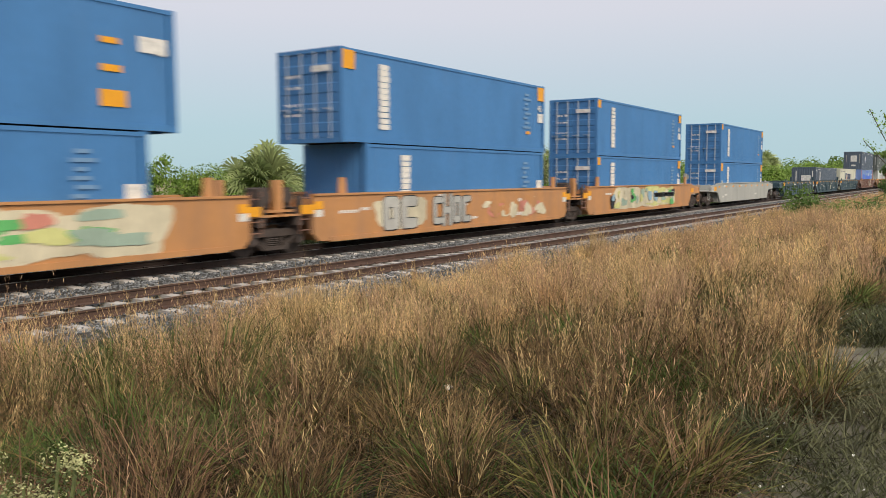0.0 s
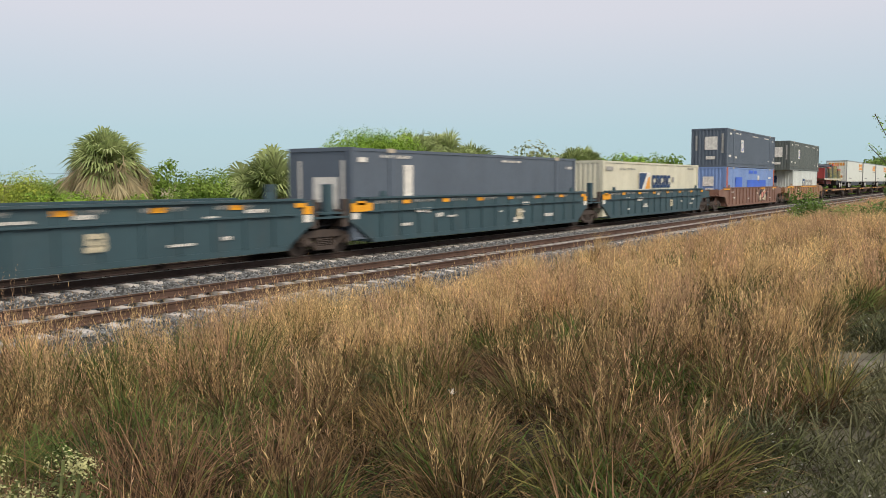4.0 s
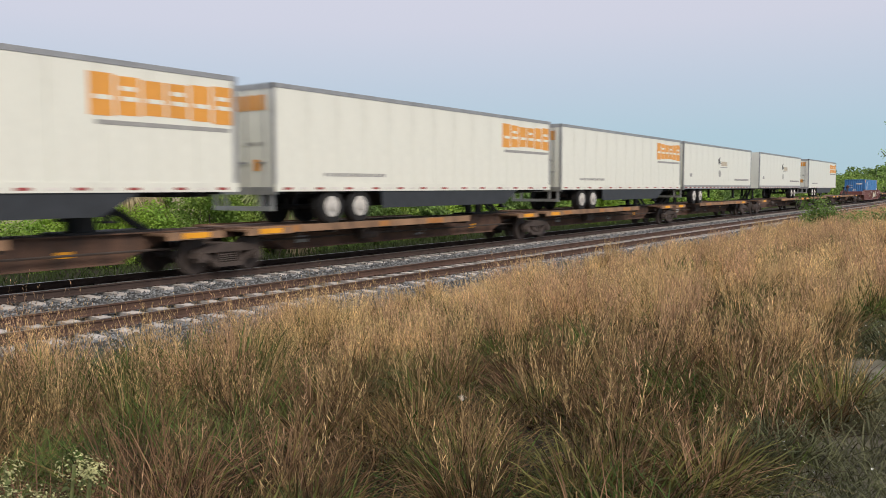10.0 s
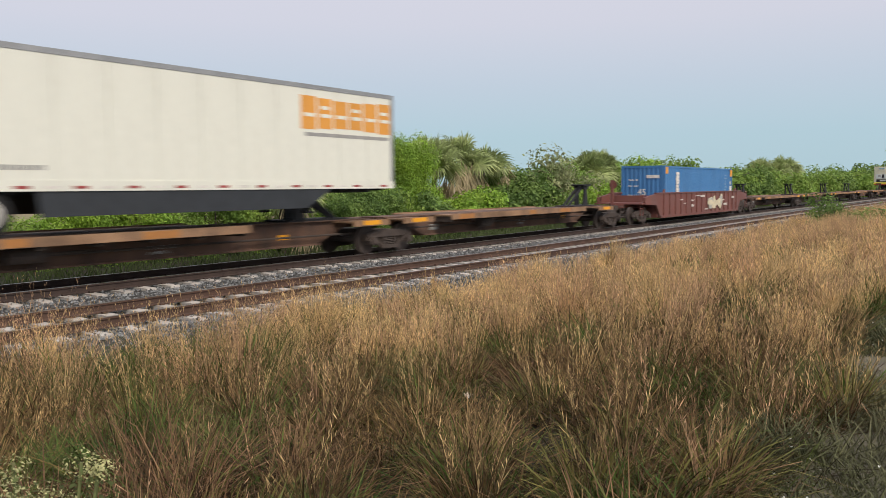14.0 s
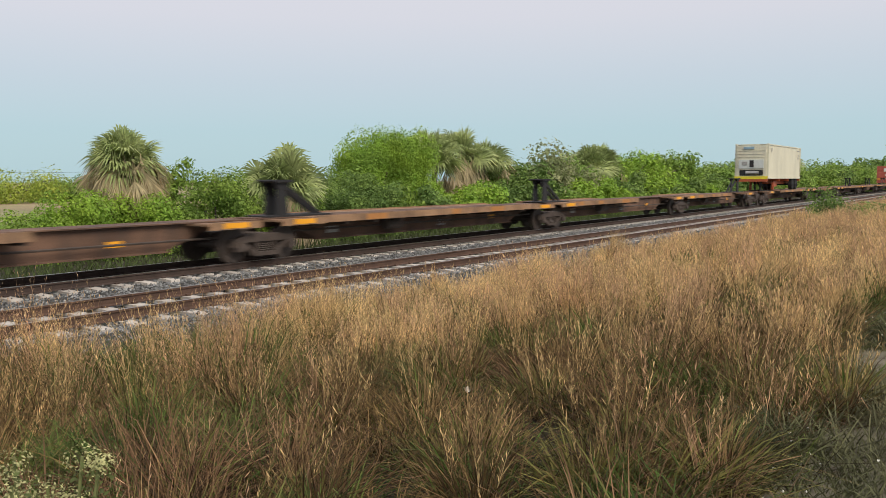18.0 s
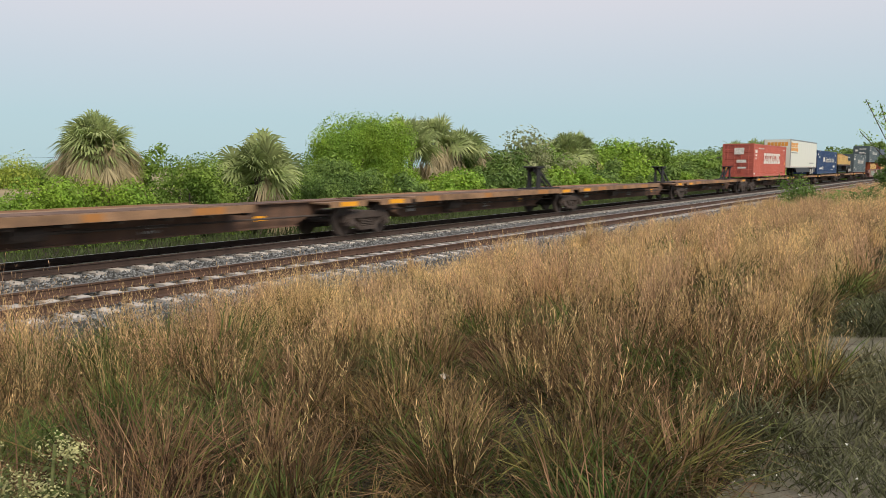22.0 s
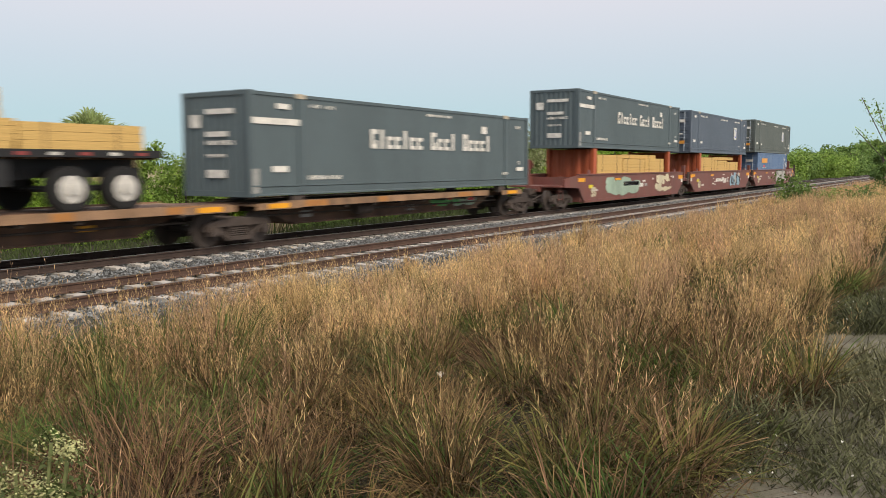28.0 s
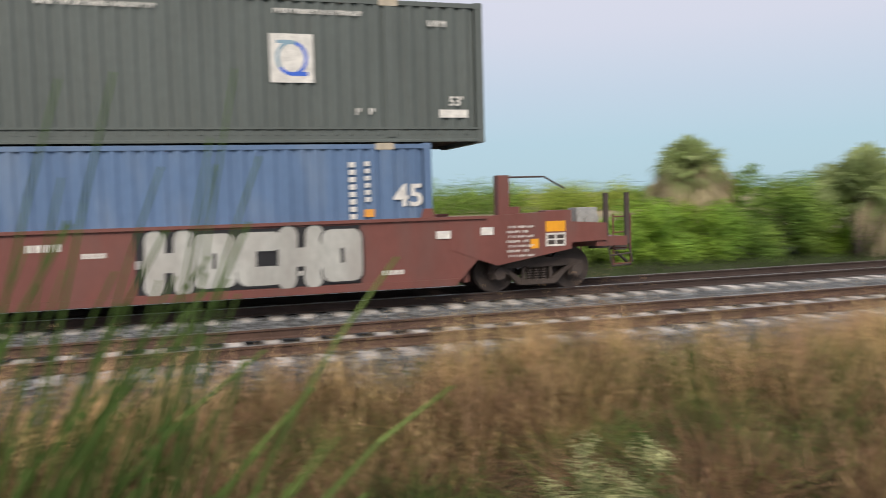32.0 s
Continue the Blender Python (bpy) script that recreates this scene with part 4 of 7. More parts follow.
def box_trailer(label, x0, rear=-1, skirt=True, logo="arch", L=15.85, z=1.08, mark_x=0.0):
    """A white van trailer standing on a spine car; rear: the end that its doors are at."""
    t = thing("van_trailer", label, "trailer", "van trailers on the train")
    h, zf, zt, w = L / 2, 2.02 - z, 4.87 - z, 1.29
    key = ("van", L)
    for y in (-1, 1):
        n = 13
        for i in range(n):
            a, b = -h + 0.06 + i * (L - 0.12) / n, -h + 0.06 + (i + 1) * (L - 0.12) / n
            part("side_panel", (*key, "panel", y), lambda s: s.box(0.006, (L - 0.12) / n - 0.006, min(y * w, y * (w - 0.04)), max(y * w, y * (w - 0.04)), zf + 0.22, zt - 0.12), WHITE, t, (a, 0, 0))
        part("joint_strip", (*key, "joints", y), lambda s: [s.box(-h + 0.06 + i * (L - 0.12) / n - 0.03, -h + 0.06 + i * (L - 0.12) / n + 0.03, min(y * (w - 0.02), y * (w - 0.035)), max(y * (w - 0.02), y * (w - 0.035)), zf + 0.2, zt - 0.1) for i in range(1, n)], WHITE, t)
        part("top_rail", (*key, "top", y), lambda s: s.box(-h, h, min(y * (w + 0.01), y * (w - 0.06)), max(y * (w + 0.01), y * (w - 0.06)), zt - 0.12, zt), ALU, t)
        part("bottom_rail", (*key, "bottom", y, logo), lambda s: s.box(-h, h, min(y * (w + 0.012), y * (w - 0.06)), max(y * (w + 0.012), y * (w - 0.06)), zf, zf + 0.22), ALU if logo == "bird" else WHITE, t)
    part("reflective_tape", (*key, "tape", logo == "bird"), lambda s: [s.box(q, q + 0.32, -w - 0.016, -w - 0.013, zf + 0.05, zf + 0.11, i % 2) for i, q in enumerate(np.arange(-h + 0.3, h - 0.5, 0.42 if logo == "bird" else 0.62))], [DARKRED, MARK], t, label="red and white reflective tape")
    part("roof", (*key, "roof"), lambda s: s.box(-h + 0.02, h - 0.02, -w + 0.05, w - 0.05, zt - 0.05, zt - 0.02), WHITE, t)
    part("floor", (*key, "floor"), lambda s: (s.box(-h + 0.05, h - 0.05, -w + 0.05, w - 0.05, zf + 0.06, zf + 0.16), [s.box(q, q + 0.08, -w + 0.06, w - 0.06, zf - 0.06, zf + 0.06) for q in np.arange(-h + 0.3, h - 0.3, 0.6)]), BLACKSTEEL, t)
    part("nose", (*key, "nose", rear), lambda s: (s.box(*sorted((-rear * (h - 0.05), -rear * h)), -w + 0.02, w - 0.02, zf, zt - 0.06)), WHITE, t)
    part("nose_corner", (*key, "corner", rear), lambda s: [s.box(*sorted((-rear * (h - 0.14), -rear * (h + 0.006))), *sorted((q * (w + 0.008), q * (w - 0.05))), zf + 0.2, zt - 0.02) for q in (-1, 1)], ALU, t)
    for y in (-1, 1):
        d = part("door", (*key, "door", rear, y), lambda s: s.box(*sorted((rear * (h - 0.05), rear * h)), *sorted((0.008 * y, y * (w - 0.09))), zf + 0.12, zt - 0.15), WHITE, t)
        for yy in (0.25, 0.95):
            part("lock_rod", (*key, "rod", rear), lambda s: (s.rod((0, 0, zf + 0.05), (0, 0, zt - 0.12), 0.017), s.box(-0.02, 0.02, -0.03, 0.25, zf + 0.75, zf + 0.79)), ALU, d, (rear * (h + 0.03), y * yy, 0))
    part("door_frame", (*key, "dframe", rear), lambda s: (s.box(*sorted((rear * (h - 0.06), rear * (h + 0.01))), -w, w, zt - 0.15, zt), s.box(*sorted((rear * (h - 0.06), rear * (h + 0.012))), -w, w, zf - 0.08, zf + 0.12), [s.box(*sorted((rear * (h - 0.06), rear * (h + 0.01))), *sorted((q * w, q * (w - 0.09))), zf, zt) for q in (-1, 1)]), ALU, t)
    part("underride_guard", (*key, "guard", rear), lambda s: (s.box(*sorted((rear * (h - 0.12), rear * h)), -1.15, 1.15, 0.42, 0.54), [s.box(*sorted((rear * (h - 0.1), rear * (h - 0.02))), yy, yy + 0.1, 0.5, zf) for yy in (-0.75, 0.65, -1.15, 1.05)]), ALU, t)
    xa = rear * (h - 2.9)
    axle_group(t, (xa - 0.62, xa + 0.62), 0.0, RIM)
    for yy in (-0.95, 0.8):
        part("landing_leg", (*key, "leg"), lambda s: (s.box(-0.07, 0.07, 0, 0.14, 0.30, zf), s.box(-0.14, 0.14, -0.07, 0.2, 0.27, 0.32)), BLACKSTEEL, t, (-rear * (h - 3.4), yy, 0))
    part("kingpin_plate", (*key, "king", rear), lambda s: (s.box(-rear * (h - 1.0) - 0.7, -rear * (h - 1.0) + 0.7, -0.6, 0.6, zf - 0.12, zf - 0.05)), BLACKSTEEL, t)
    if skirt:
        a, b = sorted((rear * (h - 4.5), -rear * (h - 2.9)))
        part("side_skirt", (*key, "skirt", rear), lambda s: s.prism([(a, zf), (a + 0.05, 0.42), (b - 0.9, 0.42), (b, zf - 0.06), (b, zf)] if rear < 0 else [(a, zf), (a, zf - 0.06), (a + 0.9, 0.42), (b - 0.05, 0.42), (b, zf)], -w + 0.02, -w + 0.05), SKIRT, t)
        part("side_skirt", (*key, "skirt_far", rear), lambda s: s.prism([(a, zf), (a + 0.05, 0.42), (b - 0.05, 0.42), (b, zf)], w - 0.05, w - 0.02), SKIRT, t)
    hx = -rear * (h - 2.05)
    if logo == "arch":
        def arch(s):
            n, wd = 6, 3.9
            for i in range(n):
                u = (i + 0.5) / n * 2 - 1
                lo, top = -0.10 * (1 - u * u), 0.06 * (1 - u * u)
                a = hx - wd / 2 + i * wd / n
                c = a + wd / n - 0.07
                zc = zt - 0.75
                hh = 0.44 + 0.10 * abs(u)
                s.box(a, c, -w - 0.005, -w + 0.002, zc - hh + 0.06, zc + hh - 0.08, 0)
                (s.box(a + 0.12, c - 0.05, -w - 0.008, -w - 0.004, zc - 0.12, zc - 0.02, 1), s.box(a + 0.12, c - 0.12, -w - 0.008, -w - 0.004, zc + 0.10, zc + 0.20, 1) if i % 2 else None)
            s.box(hx - wd / 2 + 0.15, hx + wd / 2 - 0.15, -w - 0.005, -w + 0.002, zt - 1.40, zt - 1.30, 2)
        part("logo", (*key, "arch", rear), arch, [LOGOORANGE, WHITE, MARKGREY], t, label="arched orange block lettering")
        part("web_bars", (*key, "web", rear), lambda s: [s.box(a, b, -w - 0.005, -w + 0.002, zf + 0.42, zf + 0.52) for a, b, _, _, _ in word_bars(rear * (h - 3.3) - 1.4, rear * (h - 3.3) + 1.4, 0, 1, 17)], MARKGREY, t)
        rows = word_bars(-1.0, 1.0, zt - 0.70, zt - 0.30, 6, 0, 0.14) + [(0.55, 0.85, zf + 1.3, zf + 1.75, 2), (-0.75, -0.5, zf + 0.55, zf + 0.85, 0)] + [(-0.85, -0.15, zf + 1.22, zf + 1.32, 1)] + [(0.5, 0.85, zf + 0.75, zf + 1.0, 1)]
        end_plates(t, rows, -h - 0.01, mats=(LOGOORANGE, MARKGREY, LOGOBLUE if rear > 0 else DARKRED), name="lettering_bars")
    else:
        def bird(s):
            s.face([(0.0, -w - 0.006, zt - 0.9), (0.5, -w - 0.006, zt - 0.72), (0.35, -w - 0.006, zt - 0.95), (0.75, -w - 0.006, zt - 1.2), (0.3, -w - 0.006, zt - 1.12), (0.15, -w - 0.006, zt - 1.3)], 0)
            for a, b, p, q, _ in word_bars(0.75, 2.2, zt - 1.32, zt - 1.02, 6, 0, 0.12):
                s.box(a, b, -w - 0.005, -w + 0.002, p, q, 1)
            s.box(0.5, 2.2, -w - 0.005, -w + 0.002, zt - 1.44, zt - 1.39, 2)
            s.disc("y", (0.45, -w - 0.005, zf + 1.0), 0.24, 0.007, 18, 3)
        part("logo", (*key, "bird"), bird, [BLACKPAINT, CASTPALE, MARKGREY, MARKGREY], t, (mark_x, 0, 0), label="small black and tan mark")
        plates(t, small_bars(None, h - 4.6, h - 0.7, zf + 0.55, 0.14, 0) + [(-h + 1.2, -h + 1.6, zf + 0.75, zf + 0.95, 0)], -w - 0.001, mats=(MARKGREY,))
        end_plates(t, [(0.2, 0.55, zt - 0.95, zt - 0.6, 0), (0.4, 0.75, zt - 0.75, zt - 0.62, 0)], -h - 0.01, mats=(BLACKPAINT,), name="logo")
    return ride(t, x0 + h, z)


def flatbed(label, x0, L, mat, edge, z=1.08, deck_z=2.42, bulkhead=False, rear=1):
    """A spread flatbed trailer with its neck towards -x."""
    t = thing("flatbed_trailer", label, "trailer", "flatbed trailers on the train")
    h, zd = L / 2, deck_z - z
    beam = [(-h + 0.2, zd - 0.12), (-h + 0.2, zd - 0.32), (-h + 3.0, zd - 0.36), (-h + 4.2, zd - 0.68), (h - 3.5, zd - 0.66), (h - 0.3, zd - 0.4), (h - 0.3, zd - 0.12)]
    for y in (-0.55, 0.55):
        part("main_beam", ("fbeam", L, mat.name), lambda s: s.prism(beam, -0.06, 0.06), mat, t, (0, y, 0))
    part("deck", ("fdeck", L), lambda s: (s.box(-h, h, -1.2, 1.2, zd - 0.10, zd - 0.02), [s.box(q, q + 0.08, -1.22, 1.22, zd - 0.2, zd - 0.10) for q in np.arange(-h + 0.3, h, 0.6)]), LUMBERDARK if mat is BLACKSTEEL else DECKRUST, t)
    for y in (-1, 1):
        part("side_rail", ("frail", L, edge.name, y), lambda s: s.box(-h, h, min(1.2 * y, 1.29 * y), max(1.2 * y, 1.29 * y), zd - 0.16, zd), edge, t)
    part("reflector", ("frefl", L), lambda s: [s.box(q, q + 0.22, -1.296, -1.291, zd - 0.12, zd - 0.05, i % 2) for i, q in enumerate(np.arange(-h + 0.3, h - 0.3, 0.7))], [MARK, DARKRED], t)
    for yy in (-0.95, 0.8):
        part("landing_leg", ("fleg", L), lambda s: (s.box(-0.07, 0.07, 0, 0.14, 0.35, zd - 0.2), s.box(-0.14, 0.14, -0.06, 0.2, 0.32, 0.37)), BLACKSTEEL, t, (-h + 3.07, yy, 0))
    axle_group(t, (h - 2.3, h - 1.0), 0.0)
    part("mudflap_box", ("ftool", L, mat.name), lambda s: (s.box(h - 5.0, h - 3.6, -1.2, -0.6, zd - 0.75, zd - 0.2)), BLACKSTEEL, t)
    if bulkhead:
        part("bulkhead", ("fbulk", mat.name), lambda s: s.box(-h - 0.02, -h + 0.05, -1.25, 1.25, zd, zd + 1.15), mat, t)
        for yy in (-1.2, -0.6, 0.0, 0.6, 1.2):
            part("bulkhead_rib", ("fbrib", mat.name), lambda s: s.box(-h - 0.07, -h - 0.02, -0.05, 0.05, zd, zd + 1.15), mat, t, (0, yy, 0))
        part("bulkhead_cap", ("fbcap", mat.name), lambda s: s.box(-h - 0.07, -h + 0.06, -1.27, 1.27, zd + 1.15, zd + 1.22), mat, t)
        part("bulkhead_wing", ("fbwing", mat.name), lambda s: s.box(-h + 0.05, -h + 0.35, -1.25, -1.2, zd, zd + 1.15), mat, t)
        end_plates(t, [(-0.2, 0.15, zd + 0.5, zd + 0.78, 0)], -h - 0.075, mats=(LIME,), name="sign_plate")
    return ride(t, x0 + h, z)


def lumber_pack(label, x0, L, z, H, w=1.2, mat=LUMBER, layer=0.16, group="lumber packs on the train"):
    """Bundled boards: layers of long planks with small shifts at their ends."""
    t = thing("lumber_pack", label, "lumber", group)
    r = random.Random(int(x0 * 10) + int(z * 100))
    n, h = max(1, round(H / layer)), L / 2

    k = 6
    for i in range(n):
        for j in range(k):
            part("board", ("board", round(L, 2), round(H / n, 3), w, mat.name), lambda s: s.box(-h, h, -w / k + 0.004, w / k - 0.004, 0.003, H / n - 0.003), mat, t, (r.uniform(-0.035, 0.035), -w + 2 * w * (j + 0.5) / k, i * H / n))
    for q in (-h * 0.6, h * 0.55):
        part("band", ("band", round(H, 2), w), lambda s: (s.box(-0.015, 0.015, -w - 0.008, -w - 0.001, 0, H), s.box(-0.015, 0.015, -w - 0.008, w + 0.008, H, H + 0.006)), BLACKSTEEL if mat is LUMBER else STRAP, t, (q, 0, 0))
    return ride(t, x0 + h, z)


# ---- ground, ballast and tracks ----
def ground_z(x, y):
    t = np.clip((np.asarray(y, float) - 1.3) / 8.4, 0, 1)
    z = 0.30 - 0.85 * t * t * (3 - 2 * t)
    z = z - 0.15 * np.clip((np.asarray(y, float) - 18.5) / 1.5, 0, 1)
    return z + 0.05 * np.sin(0.9 * np.asarray(x)) * np.sin(1.3 * np.asarray(y)) * np.clip(1 - np.abs(np.asarray(y) - 4) / 6, 0, 1)


FIELD = surface("dry_field_grass", (0.30, 0.225, 0.135), rough=0.95, vary=0.3, scale=0.05, fine=2, rgb2=(0.22, 0.21, 0.10), patch=0.04)
# earth coloured near black: the shade between tussocks is put into its colour
SHADE_EARTH = surface("shade_dark_earth_and_thatch", (0.030, 0.023, 0.014), rough=0.95, vary=0.4, scale=2.0, fine=30, bump=0.8, bump_scale=30, rgb2=(0.026, 0.029, 0.013), patch=0.25)
xs = np.unique(np.concatenate([-np.geomspace(30, 3000, 12)[::-1], np.arange(-28, 120, 0.8), np.geomspace(122, 4000, 24)]))
ys = np.unique(np.concatenate([-np.geomspace(6, 3000, 12)[::-1], np.arange(-5, 24, 0.6), np.geomspace(25, 4000, 24)]))
gx, gy = np.meshgrid(xs, ys, indexing="ij")
gv = np.stack([gx, gy, ground_z(gx, gy)], -1).reshape(-1, 3)
ii = (np.arange(len(xs) - 1)[:, None] * len(ys) + np.arange(len(ys) - 1)[None, :]).ravel()
ground = new("ground", raw_mesh("ground", gv, np.stack([ii, ii + len(ys), ii + len(ys) + 1, ii + 1], 1), np.zeros((0, 3), int), SHADE_EARTH, True))
tagged(ground, "dry earth and thatch under tall grass", "ground", kind="structure")

field_y = np.geomspace(36, 3500, 14)
field_x = np.concatenate([-np.geomspace(20, 2500, 8)[::-1], np.linspace(-10, 300, 24), np.geomspace(330, 3500, 8)])
hx_, hy_ = np.meshgrid(field_x, field_y, indexing="ij")
ii = (np.arange(len(field_x) - 1)[:, None] * 14 + np.arange(13)[None, :]).ravel()
field = new("field", raw_mesh("field", np.stack([hx_, hy_, ground_z(hx_, hy_) + 0.06], -1).reshape(-1, 3), np.stack([ii, ii + 14, ii + 15, ii + 1], 1), np.zeros((0, 3), int), FIELD, True))
tagged(field, "open field of dry tan grass", "field", kind="structure")

PATHSAND = surface("sandy_path", (0.165, 0.15, 0.115), rough=0.95, vary=0.3, scale=3, fine=60, bump=0.6, bump_scale=60, rgb2=(0.10, 0.10, 0.06), patch=0.9)
path_x, path_y = np.arange(-14, 60.1, 0.5), np.linspace(-2.2, 1.15, 9)
qx, qy = np.meshgrid(path_x, path_y, indexing="ij")
qv = np.stack([qx, qy + 0.12 * np.sin(0.8 * qx) * (qy > 0.8), ground_z(qx, qy) + 0.012], -1).reshape(-1, 3)
ii = (np.arange(len(path_x) - 1)[:, None] * 9 + np.arange(8)[None, :]).ravel()
foot = new("path", raw_mesh("path", qv, np.stack([ii, ii + 9, ii + 10, ii + 1], 1), np.zeros((0, 3), int), PATHSAND, True))
tagged(foot, "sandy grey path beside the grass", "path", kind="structure")

bed = part("ballast_bed", None, lambda s: s.along([(10.2, -0.75), (11.25, -0.235), (14.25, -0.235), (14.6, -0.27), (15.2, -0.27), (15.55, -0.235), (18.6, -0.235), (19.7, -0.85)], -60, 900), GAP_SHADE_BED)
tagged(bed, "grey crushed stone bed under both tracks", "ballast", kind="structure")

rng = np.random.default_rng(7)


def stones(n, x0, x1, y0, y1, zf, size):
    """Broken stones, each a skewed octahedron."""
    base = np.array([(1, 0, 0), (-1, 0, 0), (0, 1, 0), (0, -1, 0), (0, 0, 1), (0, 0, -1)], float)
    fac = np.array([(0, 2, 4), (2, 1, 4), (1, 3, 4), (3, 0, 4), (2, 0, 5), (1, 2, 5), (3, 1, 5), (0, 3, 5)])
    p = np.stack([rng.uniform(x0, x1, n), rng.uniform(y0, y1, n)], 1)
    z = zf(p[:, 1])
    r = size * rng.uniform(0.55, 1.2, (n, 1, 1))
    v = base[None] * rng.uniform(0.6, 1.1, (n, 6, 1)) + rng.normal(0, 0.16, (n, 6, 3))
    ang = rng.uniform(0, 6.28, n)
    c, s = np.cos(ang), np.sin(ang)
    v = np.stack([v[..., 0] * c[:, None] - v[..., 1] * s[:, None], v[..., 0] * s[:, None] + v[..., 1] * c[:, None], v[..., 2] * 0.8], -1) * r
    v += np.concatenate([p, z[:, None]], 1)[:, None, :]
    return v.reshape(-1, 3), (fac[None] + 6 * np.arange(n)[:, None, None]).reshape(-1, 3)


def bed_z(y):
    return np.interp(y, [10.2, 11.25, 14.25, 14.6, 15.2, 15.55, 18.6, 19.7], [-0.75, -0.235, -0.235, -0.27, -0.27, -0.235, -0.235, -0.85]) + 0.005


sv, st, off = [], [], 0
for n, a, b, c, d, size in ((16000, -6, 34, 10.3, 11.95, 0.042), (6000, -6, 34, 12.1, 13.3, 0.038), (22000, -6, 36, 13.45, 16.4, 0.042), (1300, -6, 34, 11.3, 11.95, 0.030), (2400, -6, 36, 13.5, 16.4, 0.030), (9000, 34, 90, 10.3, 11.9, 0.06), (12000, 36, 90, 13.4, 16.3, 0.06)):
    v, t = stones(n, a, b, c, d, (lambda y: bed_z(y) + 0.062) if size == 0.030 else bed_z, size)
    sv.append(v)
    st.append(t + off)
    off += len(v)
gravel = new("ballast_stones", raw_mesh("ballast_stones", np.concatenate(sv), np.zeros((0, 4), int), np.concatenate(st), STONE))
tagged(gravel, "loose grey granite ballast stones", "ballast", kind="stuff")


def rail_shape(s):
    for x0, x1 in ((-120, 950),):
        s.along([(-0.07, -0.172), (0.07, -0.172), (0.07, -0.160), (0.012, -0.135), (0.010, -0.048), (0.036, -0.036), (0.036, -0.004), (-0.036, -0.004), (-0.036, -0.036), (-0.010, -0.048), (-0.012, -0.135), (-0.07, -0.160)], x0, x1, 0)
        s.box(x0, x1, -0.030, 0.030, -0.006, 0.0, 1)


def sleeper_shape(s):
    s.along([(-1.29, -0.40), (1.29, -0.40), (1.27, -0.185), (0.95, -0.176), (0.45, -0.176), (0.3, -0.20), (-0.3, -0.20), (-0.45, -0.176), (-0.95, -0.176), (-1.27, -0.185)], -0.125, 0.125)


def track(name, yc, steel, first, label):
    t = thing(name, label, "track", kind="structure")
    t.matrix_basis = pose(0, yc, 0)
    for y in (-GAUGE / 2 - 0.036, GAUGE / 2 + 0.036):
        part("rail", ("rail", steel.name), rail_shape, [steel, BRIGHT], t, (0, y, 0), label="long steel rail with a polished head")
    r = random.Random(int(yc))
    for i in range(300):
        part("sleeper", "sleeper", sleeper_shape, CONCRETE, t, (first + i * 0.61 + r.uniform(-0.02, 0.02), r.uniform(-0.03, 0.03), r.uniform(-0.012, 0.006)), turn=r.uniform(-0.6, 0.6))
    rest = part("far_sleepers", "far_sleepers", lambda s: [s.box(q, q + 0.25, -1.29, 1.29, -0.4, -0.18) for q in np.arange(first + 183, first + 560, 0.61)], CONCRETE, t)
    tagged(rest, kind="stuff")
    clips = part("rail_clips", ("clips", yc), lambda s: [s.box(q - 0.05, q + 0.05, y + d - 0.035, y + d + 0.035, -0.176, -0.14) for q in np.arange(first, first + 60, 0.61) for y in (-GAUGE / 2 - 0.036, GAUGE / 2 + 0.036) for d in (-0.10, 0.10)], steel, t)
    tagged(clips, kind="stuff")
    return t


track("track_near", NEAR_TRACK, RAIL, -8.0, "empty track of rusty rails on concrete sleepers")
track("track_far", FAR_TRACK, RAILDARK, -8.3, "dark railed track that carries the train")

# ---- the train, in order ----
FADED = paint("faded_pale_blue_lettering", (0.16, 0.29, 0.46), dirt=0.1)


def blue45(x0, z, tall_strip=True, L=13.3, seed=0, label="bright blue corrugated freight container"):
    r = random.Random(seed)
    a, b = (0.55, 0.56) if seed in (3, 8) else (0.38, 0.46)
    marks = [(0.06, 0.06 + a, 2.72 - a, 2.72, 1), (L - 0.08 - b, L - 0.08, 2.72 - b, 2.72, 1)]
    if seed in (1, 2, 4):
        marks = [(L - 2.0, L - 1.35, 0.50, 0.86, 1), (L - 1.95, L - 1.45, 1.25, 1.40, 1), (L - 1.95, L - 1.5, 1.85, 1.98, 1), (L - 1.0, L - 0.25, 1.75, 2.1, 0)] if seed == 1 else []
    if tall_strip:
        marks += [(1.78 + r.uniform(0, 0.05), 2.33 - r.uniform(0, 0.05), zz, zz + 0.150 + r.uniform(0, 0.03), 0) for zz in np.arange(0.45, 2.45, 0.185)]
    marks += [] if seed == 1 else [(L - 1.9 + 0.1 * (i % 2), L - 1.3 - 0.12 * (i % 3), zz, zz + 0.09, 2) for i, zz in enumerate(np.arange(0.95, 2.4, 0.19))] + [(L - 1.7, L - 1.35, 0.72, 0.84, 1)]
    marks += [(L - 0.62, L - 0.15, 1.25, 1.62, 0)] if seed != 1 else []
    ends = [(-0.95, -0.2, 2.1, 2.28, 0), (0.25, 0.95, 1.95, 2.05, 0), (0.25, 0.85, 1.62, 1.7, 0), (0.2, 0.9, 1.1, 1.18, 0), (0.3, 0.9, 0.8, 0.88, 0)]
    return container(label, x0, L, z, BLUE, 1 if seed in (2, 4, 9) else -1, marks, ends if seed not in (2, 4) else (), mats=(MARK, YELLOW, FADED, LIME), group="blue containers", number=[("45", L - 0.62, 1.72, 0.34)] if L > 13 else None)


